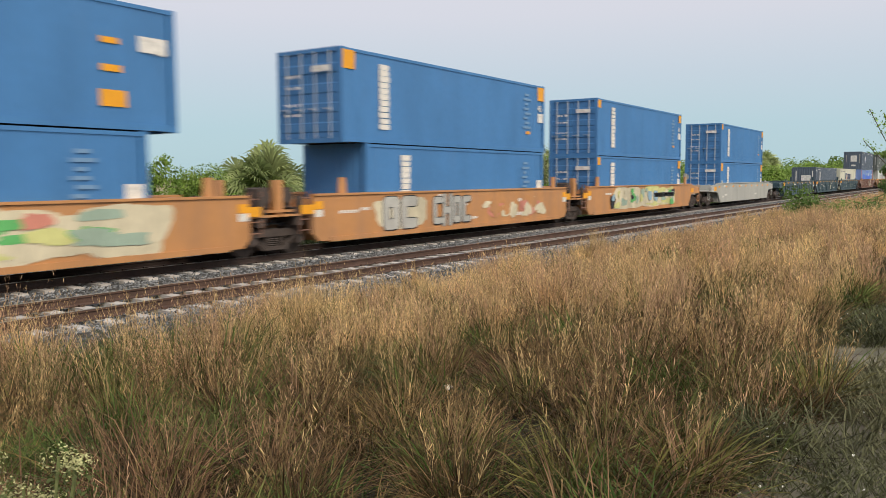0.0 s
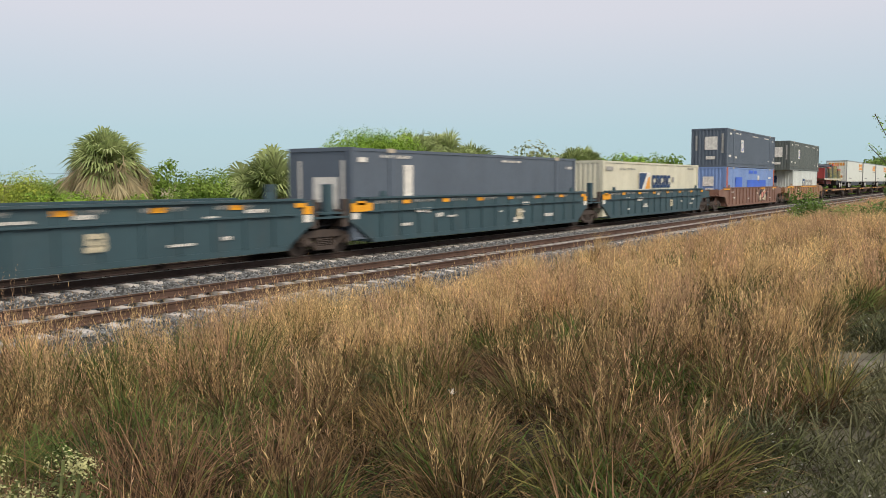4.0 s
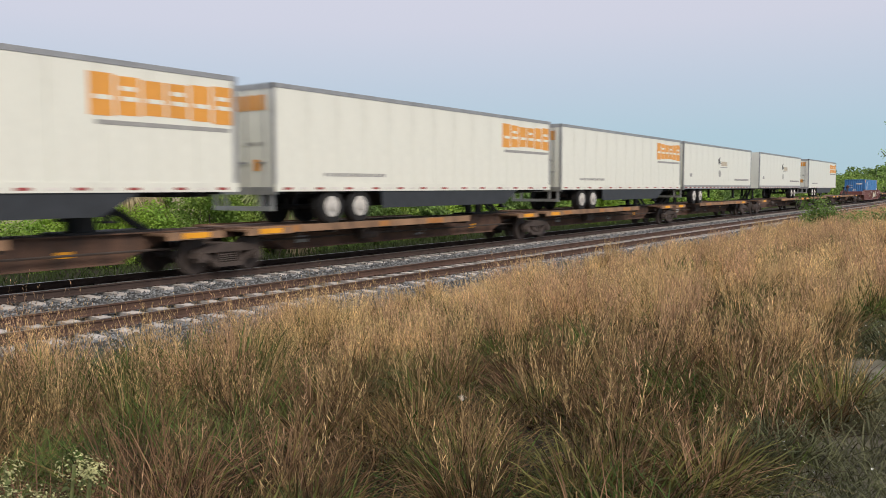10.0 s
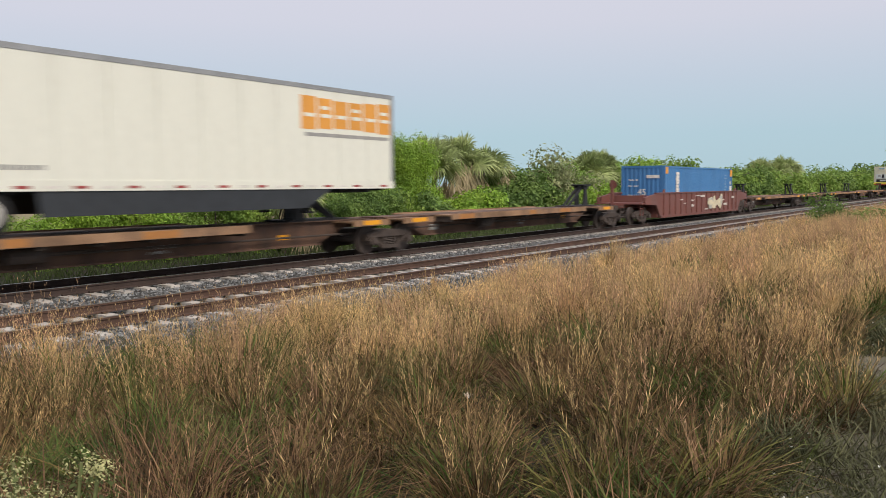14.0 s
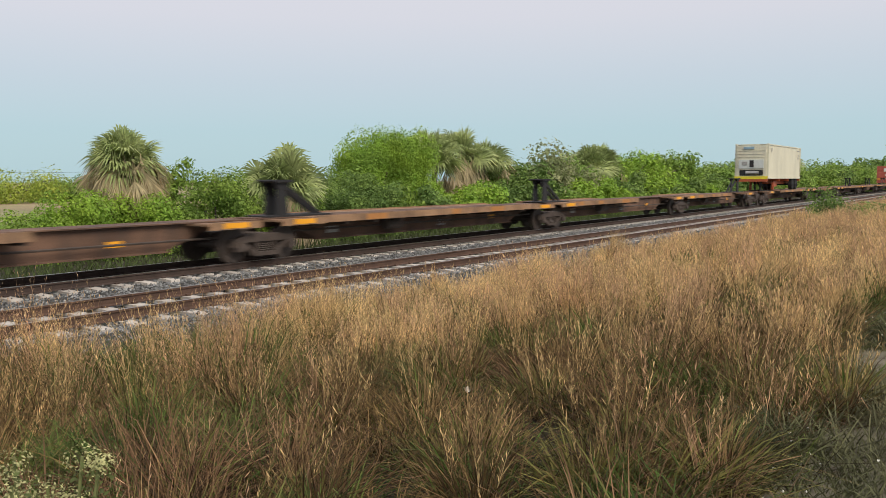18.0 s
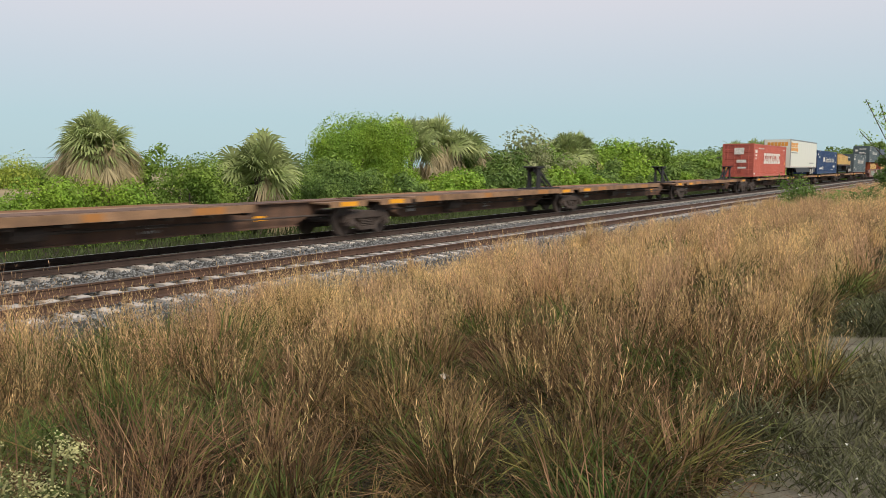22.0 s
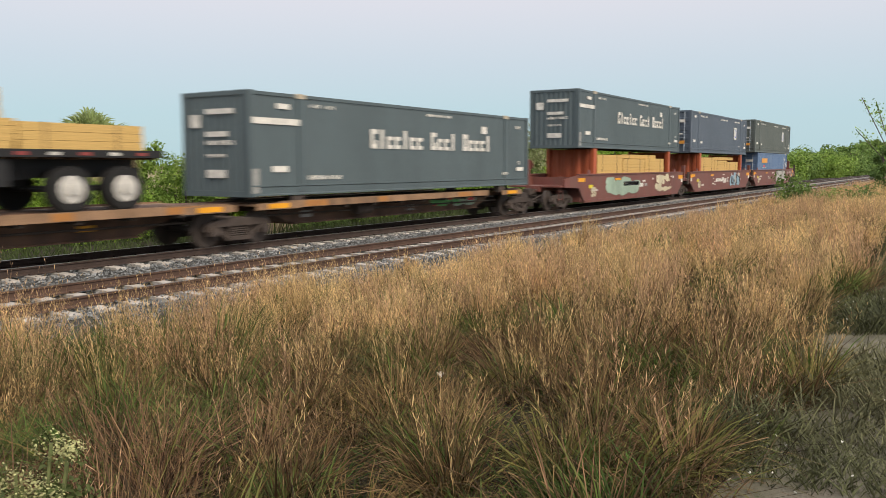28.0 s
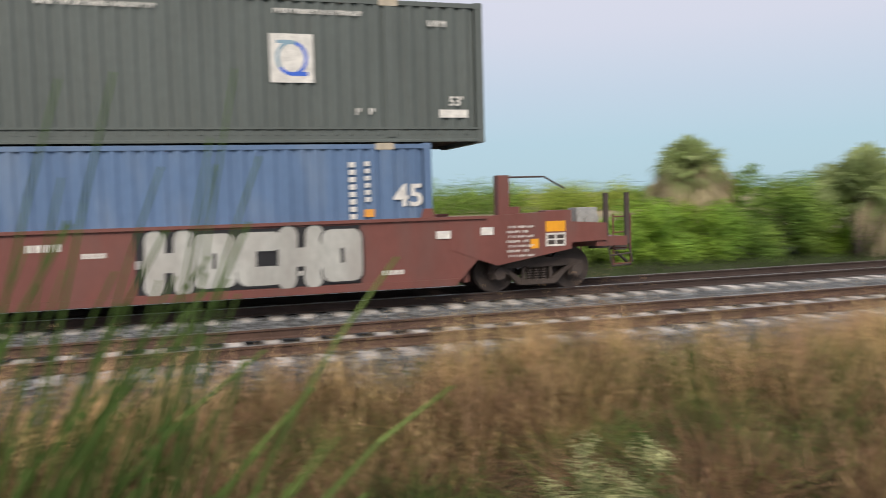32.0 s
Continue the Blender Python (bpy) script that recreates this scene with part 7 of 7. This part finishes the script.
gather("verge_grass", surface("verge_green", (0.07, 0.10, 0.03), rough=0.8, island=0.4, vary=0.2, trans=0.3), [blades(px, py, rng.uniform(0.15, 0.5, 30000), 0.03 * rng.uniform(0.6, 1.4, 30000), rng.uniform(0, 0.5, 30000), rng.uniform(0, 0.6, 30000))], "green grass beyond the tracks")

BARK = surface("grey_bark", (0.12, 0.10, 0.08), rough=0.95, vary=0.3, scale=6, bump=0.5, bump_scale=20)


def leaf_mat(name, rgb, rgb2):
    return surface(name, rgb, rough=0.6, vary=0.22, scale=0.8, fine=4, island=0.28, trans=0.36, rgb2=rgb2, patch=0.7, spec=0.25)


LEAF_VINE = leaf_mat("vine_leaf", (0.30, 0.45, 0.06), (0.22, 0.36, 0.055))
LEAF_BUSH = leaf_mat("bush_leaf", (0.19, 0.31, 0.06), (0.245, 0.35, 0.07))
LEAF_DARK = leaf_mat("dark_leaf", (0.135, 0.225, 0.06), (0.19, 0.285, 0.07))
LEAF_GREY = leaf_mat("grey_green_leaf", (0.33, 0.35, 0.18), (0.24, 0.29, 0.13))
LEAF_LIME = leaf_mat("yellow_green_leaf", (0.40, 0.47, 0.085), (0.26, 0.35, 0.06))
FROND = leaf_mat("palm_frond", (0.40, 0.46, 0.20), (0.30, 0.37, 0.15))
FROND_DEAD = leaf_mat("dead_palm_frond", (0.52, 0.43, 0.27), (0.42, 0.36, 0.22))


def leaves(blobs, n, size, seed, flat=0.5):
    """Leaves as folded quads on and inside a set of clumps (x, y, z, rx, ry, rz)."""
    r = np.random.default_rng(seed)
    b = np.asarray(blobs, float)
    wgt = (b[:, 3] * b[:, 5]) ** 1.0
    k = r.choice(len(b), n, p=wgt / wgt.sum())
    d = r.normal(0, 1, (n, 3))
    d /= np.linalg.norm(d, axis=1)[:, None]
    lump = 1 + 0.16 * np.sin(5 * d[:, 0] + k) * np.sin(6 * d[:, 2] + 2 * k) + 0.10 * np.sin(13 * d[:, 0] + 3 * k) * np.sin(11 * d[:, 1])
    rad = (1 - 0.35 * r.uniform(0, 1, n) ** 2.2) * lump + np.where(r.uniform(0, 1, n) < 0.06, r.uniform(0, 0.2, n), 0)
    c = b[k, :3] + d * b[k, 3:6] * rad[:, None]
    nor = 0.9 * d + r.normal(0, 0.5, (n, 3)) + np.array([0, 0, flat])
    nor /= np.linalg.norm(nor, axis=1)[:, None]
    u = np.cross(nor, r.normal(0, 1, (n, 3)))
    u /= np.linalg.norm(u, axis=1)[:, None] + 1e-9
    w = np.cross(nor, u)
    s = size * r.uniform(0.6, 1.4, (n, 1))
    core = np.arange(n) < (n // 8 if size < 0.5 and n > 1000 else 0)
    c[core] = b[k[core], :3] + d[core] * b[k[core], 3:6] * r.uniform(0.3, 0.58, (int(core.sum()), 1))
    s[core] *= 1.7
    V = np.stack([c - u * s, c + w * s * 0.55 + nor * s * 0.12, c + u * s, c - w * s * 0.55 + nor * s * 0.12], 1)
    return V.reshape(-1, 3), 4 * np.arange(n)[:, None] + np.array([[0, 1, 2, 3]])


def woody(s, r, h, spread, limbs=5, r0=0.12):
    s.rod((0, 0, -0.1), (r.uniform(-0.2, 0.2), 0, h * 0.35), r0, 7)
    for _ in range(limbs):
        a, q = r.uniform(0, 6.28), r.uniform(0.5, 1.0)
        m = (math.cos(a) * spread * 0.35, math.sin(a) * spread * 0.35, h * r.uniform(0.4, 0.6))
        s.rod((0, 0, h * r.uniform(0.1, 0.35)), m, r0 * 0.55, 6)
        s.rod(m, (math.cos(a) * spread * 0.75 * q, math.sin(a) * spread * 0.75 * q, h * r.uniform(0.5, 0.72)), r0 * 0.32, 5)


def bush(name, label, x, y, width, height, mat, seed, n=2600, size=0.15, depth=None, clumps=18, cat="bush", group="bushes beyond the tracks", z=None, airy=False):
    r = random.Random(seed)
    z = float(ground_z(x, y)) if z is None else z
    t = thing(name, label, cat, group, (x, y, z))
    depth = depth or width * 0.7
    blobs = []
    for i in range(clumps):
        u, v = r.uniform(-1, 1), r.uniform(-1, 1)
        top = height * (1 - 0.45 * abs(u) ** 2.2) * r.uniform(0.75, 1.0)
        rr = width * r.uniform(0.12, 0.22) * (0.7 if airy else 1) * (18 / clumps) ** 0.25
        zz = r.uniform(0.25 if not airy else 0.55, 1.0) * top - rr * 0.7
        blobs.append((u * (width / 2 - rr * 0.7), v * depth / 2, max(rr * 0.6, zz), rr, rr, rr * 0.9))
    v, q = leaves(blobs, n, size, seed)
    cr = new("crown" if cat == "tree" else "foliage", raw_mesh("foliage", v, q, np.zeros((0, 3), int), mat))
    cr.parent = t
    part("trunk" if cat == "tree" else "stem", None, lambda s: woody(s, r, height * (1 if cat == "tree" else 0.62), width * (0.5 if cat == "tree" else 0.34), 6, 0.03 + 0.015 * height), BARK, t)
    return t


def palm(label, x, y, top, crown, seed, green=40, dead=14, column=False, trunk_r=0.17):
    """A cabbage palm: a rough trunk, fan leaves with drooping fingers above and a skirt of folded dead ones."""
    r = random.Random(seed)
    z = float(ground_z(x, y))
    t = thing("palm_tree", label, "tree", "palms beyond the tracks", (x, y, z))
    hub = top - z - crown * (0.30 if column else 0.36)
    part("trunk", None, lambda s: [s.disc("z", (0.02 * math.sin(i), 0, i * hub / 9 - 0.1), trunk_r * 1.1, hub / 9 + 0.02, 10, 0, trunk_r * 0.92) for i in range(9)], BARK, t)
    for nm, mt, cnt in (("green_fronds", FROND, green), ("dead_fronds", FROND_DEAD, dead)):
        vs, qs, ts, off = [], [], [], 0
        old = nm == "dead_fronds"
        for i in range(cnt):
            az = r.uniform(0, 2 * math.pi)
            el = radians(r.uniform(-84, -52) if old else -18 + 98 * r.random() ** 1.1)
            ax = Vector((math.cos(az) * math.cos(el), math.sin(az) * math.cos(el), math.sin(el)))
            side = ax.cross(Vector((0, 0, 1))).normalized() if abs(ax.z) < 0.98 else Vector((1, 0, 0))
            up = side.cross(ax)
            roll = radians(r.uniform(-65, 65))
            side, up = side * math.cos(roll) + up * math.sin(roll), up * math.cos(roll) - side * math.sin(roll)
            ring = Vector((math.cos(az), math.sin(az), 0))
            p0 = Vector((0, 0, hub)) + (ring * crown * r.uniform(0.10, 0.34) + Vector((0, 0, -crown * r.uniform(-0.05, 0.42))) if old else Vector((0, 0, -r.uniform(0, 0.10) * crown)))
            root = p0 + ax * crown * (r.uniform(0.02, 0.10) if old else r.uniform(0.10, 0.26))
            R, m, half = crown * r.uniform(0.25, 0.34), 13 if old else 22, 38 if old else 105
            sag = r.uniform(0.30, 0.80)
            vs += [p0 - side * 0.02, p0 + side * 0.02, root + side * 0.02, root - side * 0.02]
            qs.append((off, off + 1, off + 2, off + 3))
            off += 4
            for k in range(m):
                a = radians(-half + 2 * half * k / (m - 1) + r.uniform(-3, 3))
                d = (ax * math.cos(a) + side * math.sin(a) + up * (0.22 * abs(math.sin(a)) + r.uniform(-0.06, 0.10))).normalized()
                ln = R * (0.74 + 0.26 * math.cos(a)) * r.uniform(0.88, 1.1)
                pr = d.cross(up)
                pr = (pr.normalized() if pr.length > 0.05 else side) * R * (0.022 if old else 0.034)
                mid = root + d * ln * 0.56 + Vector((0, 0, -0.08 * sag * ln))
                end = root + d * ln * 0.93 + Vector((0, 0, -sag * ln * 0.55))
                vs += [root - pr * 0.3, root + pr * 0.3, mid + pr, mid - pr, end]
                qs.append((off, off + 1, off + 2, off + 3))
                ts.append((off + 3, off + 2, off + 4))
                off += 5
        ob = new(nm, raw_mesh(nm, np.array([tuple(p) for p in vs]), np.array(qs), np.array(ts), mt))
        ob.parent = t
    return t


EYE_Z = 2.085


def spot(az, Y, el):
    """Place and top height of a thing seen under this bearing and elevation at the distance Y across the tracks."""
    d = Y / math.sin(radians(az))
    return Y / math.tan(radians(az)), EYE_Z + d * math.tan(radians(el))


x, z = spot(56.0, 29, 3.25)
palm("bushy cabbage palm with a long grey-brown frond skirt", x, 29, z, 3.5, 1, 110, 260, True)
x, z = spot(45.9, 25.2, 2.4)
palm("cabbage palm with spiky green fans", x, 25.2, z, 4.5, 2, 70, 10)
for az, el, cr, sd, old in ((33.6, 3.9, 4.4, 3, 22), (35.4, 3.55, 4.2, 4, 22), (32.0, 3.1, 4.4, 5, 30), (24.8, 2.6, 4.6, 6, 14), (23.9, 2.4, 4.4, 14, 14), (13.6, 1.75, 4.8, 7, 14), (11.9, 1.75, 4.8, 8, 14), (12.5, 1.8, 4.8, 9, 14)):
    x, z = spot(az, 31.5, el)
    palm("cabbage palm rising from the hedge", x, 31.5, z, cr * 1.3, sd, 48, old)

x0 = spot(42.2, 30, 0)[0]
x1, zt = spot(36.4, 30, 3.55)
vt = thing("vine_covered_tree", "broad tree mass wholly covered in bright green vine", "tree", "", ((x0 + x1) / 2, 30, float(ground_z(30, 30))))
r = random.Random(9)
W2, Hh = (x1 - x0) / 2, zt + 0.7
blobs = []
for i in range(135):
    u = r.uniform(-1, 1)
    top = Hh * (0.98 - 0.22 * max(0, -u - 0.35) - 0.05 * math.sin(7 * u))
    rr = r.uniform(0.7, 1.15)
    blobs.append((u * (W2 - rr * 0.8), r.uniform(-1.4, 1.0), max(0.4, r.uniform(0.05, 1.0) ** 0.55 * top - rr), rr, rr, rr))
v, q = leaves(blobs, 95000, 0.056, 77, 0.35)
ob = new("vine_leaves", raw_mesh("vine_leaves", v, q, np.zeros((0, 3), int), LEAF_VINE))
ob.parent = vt
part("trunk", None, lambda s: woody(s, random.Random(3), 5, 3.0, 8, 0.16), BARK, vt)

# the hedge: nearer low growth, then taller trees that recede along the line
rb = random.Random(17)
for i, X in enumerate(np.arange(-26, 33, 3.0)):
    hgt = 3.05 + 0.3 * math.sin(i * 1.7) + rb.uniform(-0.2, 0.3)
    if X < 20:
        hgt = 2.05 + rb.uniform(-0.2, 0.2)
    if X < 15.5:
        hgt = 1.45 + rb.uniform(-0.2, 0.2)
    bush("bush", "dense green bush in the trackside hedge", X + rb.uniform(-0.5, 0.5), 27.0 + rb.uniform(-0.6, 0.8), 4.2, hgt + 0.7, rb.choice((LEAF_BUSH, LEAF_BUSH, LEAF_VINE, LEAF_DARK)), 100 + i, 17000 if X > -4 else 3600, 0.055 if X > -4 else 0.13, clumps=34)
for i, X in enumerate(np.arange(33, 110, 3.6)):
    bush("bush", "dense green bush in the trackside hedge", X + rb.uniform(-0.6, 0.6), 27.2 + rb.uniform(-0.6, 0.8), 4.8, 3.1 + rb.uniform(-0.3, 0.7), rb.choice((LEAF_BUSH, LEAF_DARK, LEAF_VINE)), 200 + i, 6000, 0.10 + 0.0006 * X, clumps=30)
x, z = spot(53.2, 29, 2.0)
bush("bush", "tall ragged bush beside a palm", x, 29, 2.6, z + 0.7, LEAF_BUSH, 301, 4200, 0.07)
x, z = spot(50.0, 29, 1.2)
bush("bush", "tall ragged bush beside a palm", x, 29, 3.6, z + 0.7, LEAF_BUSH, 302, 5200, 0.07)
for az, el, w, mt, sd in ((30.3, 2.2, 5, LEAF_DARK, 1), (28.2, 3.05, 7, LEAF_GREY, 2), (26.4, 2.0, 5, LEAF_BUSH, 3), (22.6, 2.3, 6.5, LEAF_VINE, 4), (21.0, 2.65, 6.5, LEAF_VINE, 5), (19.4, 2.3, 6, LEAF_BUSH, 6), (18.2, 1.5, 6, LEAF_DARK, 7), (17.2, 1.5, 7, LEAF_BUSH, 8), (16.2, 1.75, 8, LEAF_BUSH, 9), (15.0, 1.7, 8, LEAF_DARK, 10), (14.2, 1.5, 8, LEAF_BUSH, 11), (13.0, 1.35, 9, LEAF_BUSH, 12), (11.0, 1.15, 10, LEAF_BUSH, 13), (10.2, 0.95, 10, LEAF_DARK, 14), (9.4, 1.2, 12, LEAF_BUSH, 15), (8.5, 1.15, 13, LEAF_BUSH, 16), (7.7, 1.3, 14, LEAF_DARK, 17), (6.9, 1.3, 16, LEAF_DARK, 18)):
    x, z = spot(az, 31, el)
    bush("tree", "leafy tree in the line behind the train", x, 31, w * 1.45, z + 0.7, mt, 400 + sd, 12000, 0.075 + 0.0010 * x, cat="tree", group="trees beyond the tracks", clumps=40)
for i, az in enumerate((6.9, 6.4, 5.9, 5.4, 4.9, 4.4, 3.8)):
    x, z = spot(az, 30 - 0.5 * i, 1.75 + 0.1 * (i % 3))
    bush("tree", "dark feathery tree far along the line", x, 30 - 0.5 * i, 13, z + 0.7, LEAF_DARK, 450 + i, 3000, 0.5, cat="tree", group="dark far trees", clumps=26)
# far trees beyond the open field
for i, (az, el, w, mt) in enumerate(((62.5, 1.0, 16, LEAF_LIME), (66, 0.9, 14, LEAF_LIME), (59.5, 0.75, 10, LEAF_BUSH), (57.8, 0.7, 9, LEAF_DARK), (70, 0.9, 16, LEAF_BUSH), (75, 1.0, 16, LEAF_BUSH), (80, 0.9, 16, LEAF_LIME), (48.6, 0.5, 10, LEAF_DARK), (43.2, 0.45, 10, LEAF_GREY))):
    x, z = spot(az, 110, el)
    bush("tree", "far rounded tree beyond the field", x, 110, w, z + 0.7, mt, 500 + i, 8000, 0.15, cat="tree", group="far trees", clumps=18)

line = thing("power_line", "thin power wire on small wooden poles beyond the field", "power line", "", (0, 160, 0))
for i in range(6):
    part("pole", "line_pole", lambda s: (s.disc("z", (0, 0, -1.0), 0.09, 5.9, 8), s.box(-0.08, 0.08, -0.7, 0.7, 4.55, 4.68)), BARK, line, (17 + i * 45, 0, 0))
    part("wire", "line_wire", lambda s: [s.rod((22.5 + 22.5 * u, -0.6, 4.62 - 0.6 * (1 - u * u)), (22.5 + 22.5 * (u + 0.25), -0.6, 4.62 - 0.6 * (1 - (u + 0.25) ** 2)), 0.035, 4) for u in np.arange(-1, 1, 0.25)], BLACKSTEEL, line, (17 + i * 45, 0, 0))

# near side of the tracks
bush("shrub", "small dark green shrub at the ballast's edge", 47.8, 7.7, 4.2, 2.5, LEAF_DARK, 601, 1500, 0.075, clumps=13, group="shrubs near the path", airy=True)
bush("shrub", "low dull green shrub in the grass", 47.5, 6.2, 2.8, 1.0, LEAF_DARK, 602, 1500, 0.10, group="shrubs near the path")
bush("tree", "young feathery tree beside the path", 44.0, 3.1, 2.2, 3.6, LEAF_DARK, 603, 4500, 0.06, cat="tree", group="", airy=True)
bush("shrub", "dense dark shrub under a young tree", 44.0, 3.0, 3.0, 1.9, LEAF_DARK, 604, 3000, 0.11, group="shrubs near the path")
bush("shrub", "low dull green shrub in the grass", 40.0, 4.2, 3.2, 0.95, LEAF_DARK, 605, 1500, 0.10, group="shrubs near the path")


def spray(x, y, z, a, b, seed, mat):
    """A thin branch with feathery leaves, part of the young tree."""
    r_ = np.random.default_rng(seed)
    n = 110
    t = r_.uniform(0.2, 1, n)
    pts = np.array(a)[None] + (np.array(b) - np.array(a))[None] * t[:, None]
    v, q = leaves([(0, 0, 0, 1, 1, 1)], n, 0.055, seed)
    V = v.reshape(n, 4, 3)
    V = V - V.mean(1, keepdims=True) + (pts + r_.normal(0, 0.10, (n, 3)))[:, None, :]
    return V.reshape(-1, 3), q


tree = [o for o in bpy.data.objects if o.get("label") == "young feathery tree beside the path"][0]
vs, qs, off = [], [], 0
for i, (a, b) in enumerate((((0, 0.2, 3.0), (-0.2, 1.5, 5.1)), ((0, 0.2, 3.0), (0, 0.9, 4.9)), ((0, 0, 3.0), (0.3, 0.1, 5.3)), ((0, 0.3, 2.6), (0, 1.7, 3.6)), ((0, 0, 3), (0, -0.8, 5.0)))):
    v, q = spray(0, 0, 0, a, b, 700 + i, LEAF_BUSH)
    vs.append(v)
    qs.append(q + off)
    off += len(v)
ob = new("sprays", raw_mesh("sprays", np.concatenate(vs), np.concatenate(qs), np.zeros((0, 3), int), LEAF_VINE))
ob.parent = tree
part("branching", None, lambda s: [s.rod(a, b, 0.02, 5) for a, b in (((0, 0.0, 2.0), (-0.2, 1.5, 5.1)), ((0, 0, 2.0), (0, 0.9, 4.9)), ((0, 0, 2), (0.3, 0.1, 5.3)), ((0, 0.3, 2.0), (0, 1.7, 3.6)), ((0, 0, 2), (0, -0.8, 5.0)))], BARK, tree)

# flowering weed, tall reeds beside the camera, litter
fw = thing("flowering_weed", "leafy weed with small pale yellow flower heads", "weed", "", (1.36, 2.6, float(ground_z(1.36, 2.6))))
rw = random.Random(4)
STEM = surface("weed_stem", (0.14, 0.16, 0.06), rough=0.7, vary=0.2)
FLOWER = surface("pale_yellow_flower", (0.42, 0.42, 0.20), rough=0.8, vary=0.25, island=0.3, trans=0.2)
tops = []
for i in range(22):
    a, q = rw.uniform(0, 6.28), rw.uniform(0.03, 0.25)
    tops.append((math.cos(a) * q, math.sin(a) * q, rw.uniform(0.66, 0.97)))
    part("stem", None, lambda s: s.rod((tops[-1][0] * 0.3, tops[-1][1] * 0.3, -0.05), tops[-1], 0.006, 5), STEM, fw)
v, q = leaves([(a, b, c - 0.22, 0.09, 0.09, 0.22) for a, b, c in tops], 4200, 0.011, 801)
ob = new("weed_leaves", raw_mesh("weed_leaves", v, q, np.zeros((0, 3), int), leaf_mat("weed_leaf", (0.10, 0.135, 0.045), (0.13, 0.155, 0.05))))
ob.parent = fw
v, q = leaves([(a, b, c, 0.06, 0.06, 0.045) for a, b, c in tops], 2600, 0.0055, 802, 0.8)
ob = new("blossom", raw_mesh("blossom", v, q, np.zeros((0, 3), int), FLOWER))
ob.parent = fw

REED = leaf_mat("reed_blade", (0.11, 0.19, 0.045), (0.16, 0.22, 0.06))
reeds = thing("reed_clump", "tall green reed blades beside the path", "reed", "", (-0.22, 1.5, float(ground_z(-0.22, 1.5))))
rr_ = random.Random(12)
for i in range(95):
    def blade(s):
        x, y = rr_.uniform(-0.50, 0.02), rr_.uniform(-0.25, 0.35)
        a, ln, w = rr_.uniform(-0.5, 0.8), rr_.uniform(1.4, 2.3), rr_.uniform(0.018, 0.042)
        dx, dy, cu = 0.55 * math.cos(a), math.sin(a) * 0.4, rr_.uniform(0.12, 0.75)
        prev = None
        for k in range(9):
            t = k / 8
            p = (x + dx * ln * (0.15 * t + cu * 0.6 * t * t), y + dy * ln * 0.5 * t * t, ln * t * (1 - 0.45 * cu * t))
            ww = w * (1 - t ** 2.5) + 0.0008
            row = [(p[0], p[1] - ww, p[2]), (p[0] + 0.004, p[1], p[2] - 0.004), (p[0], p[1] + ww, p[2])]
            if prev:
                s.face([prev[0], row[0], row[1], prev[1]])
                s.face([prev[1], row[1], row[2], prev[2]])
            prev = row
    part("reed_blade", None, blade, REED, reeds)

scrap = part("paper_scrap", None, lambda s: (s.face([(-0.04, -0.02, 0.02), (0.03, -0.03, 0.04), (0.04, 0.02, 0.06), (-0.03, 0.03, 0.05)]), s.face([(-0.04, -0.02, 0.02), (-0.03, 0.03, 0.05), (-0.05, 0.01, 0.08)])), MARK, None, (5.6, 3.65, float(ground_z(5.6, 3.65)) + 0.12))
tagged(scrap, "small white scrap of litter in the grass", "litter")
branch = part("dead_branch", None, lambda s: (s.rod((0, 0, 0), (0.5, 0.3, 0.05), 0.018, 6), s.rod((0.5, 0.3, 0.05), (0.9, 0.25, 0.02), 0.012, 5), s.rod((0.4, 0.24, 0.04), (0.55, 0.55, 0.14), 0.008, 5)), SHADE_THATCH, None, (2.0, 3.1, float(ground_z(2.0, 3.1)) + 0.16))
tagged(branch, "dead fallen branch in the grass", "branch")


# ---- what moves ----
def motions():
    for ob, x, z in ROLLING:
        walk(ob, [(t, pose(x - d, FAR_TRACK, z)) for t, d in RUN])
    steps = 960
    for side, sets in AXLES.items():
        rows = []
        for i in range(steps + 1):
            t = 32 * i / steps
            d = float(np.interp(t, [q[0] for q in RUN], [q[1] for q in RUN]))
            rows.append((t, pose(0.89 * side, 0, WHEEL_R, 0, -math.degrees(d / WHEEL_R) % 360 - 180, 0)))
        first = sets[0]
        walk(first, rows)
        for other in sets[1:]:
            other.rotation_mode = "QUATERNION"
            other.animation_data_create()
            other.animation_data.action = first.animation_data.action
            other.animation_data.action_slot = first.animation_data.action_slot


motions()
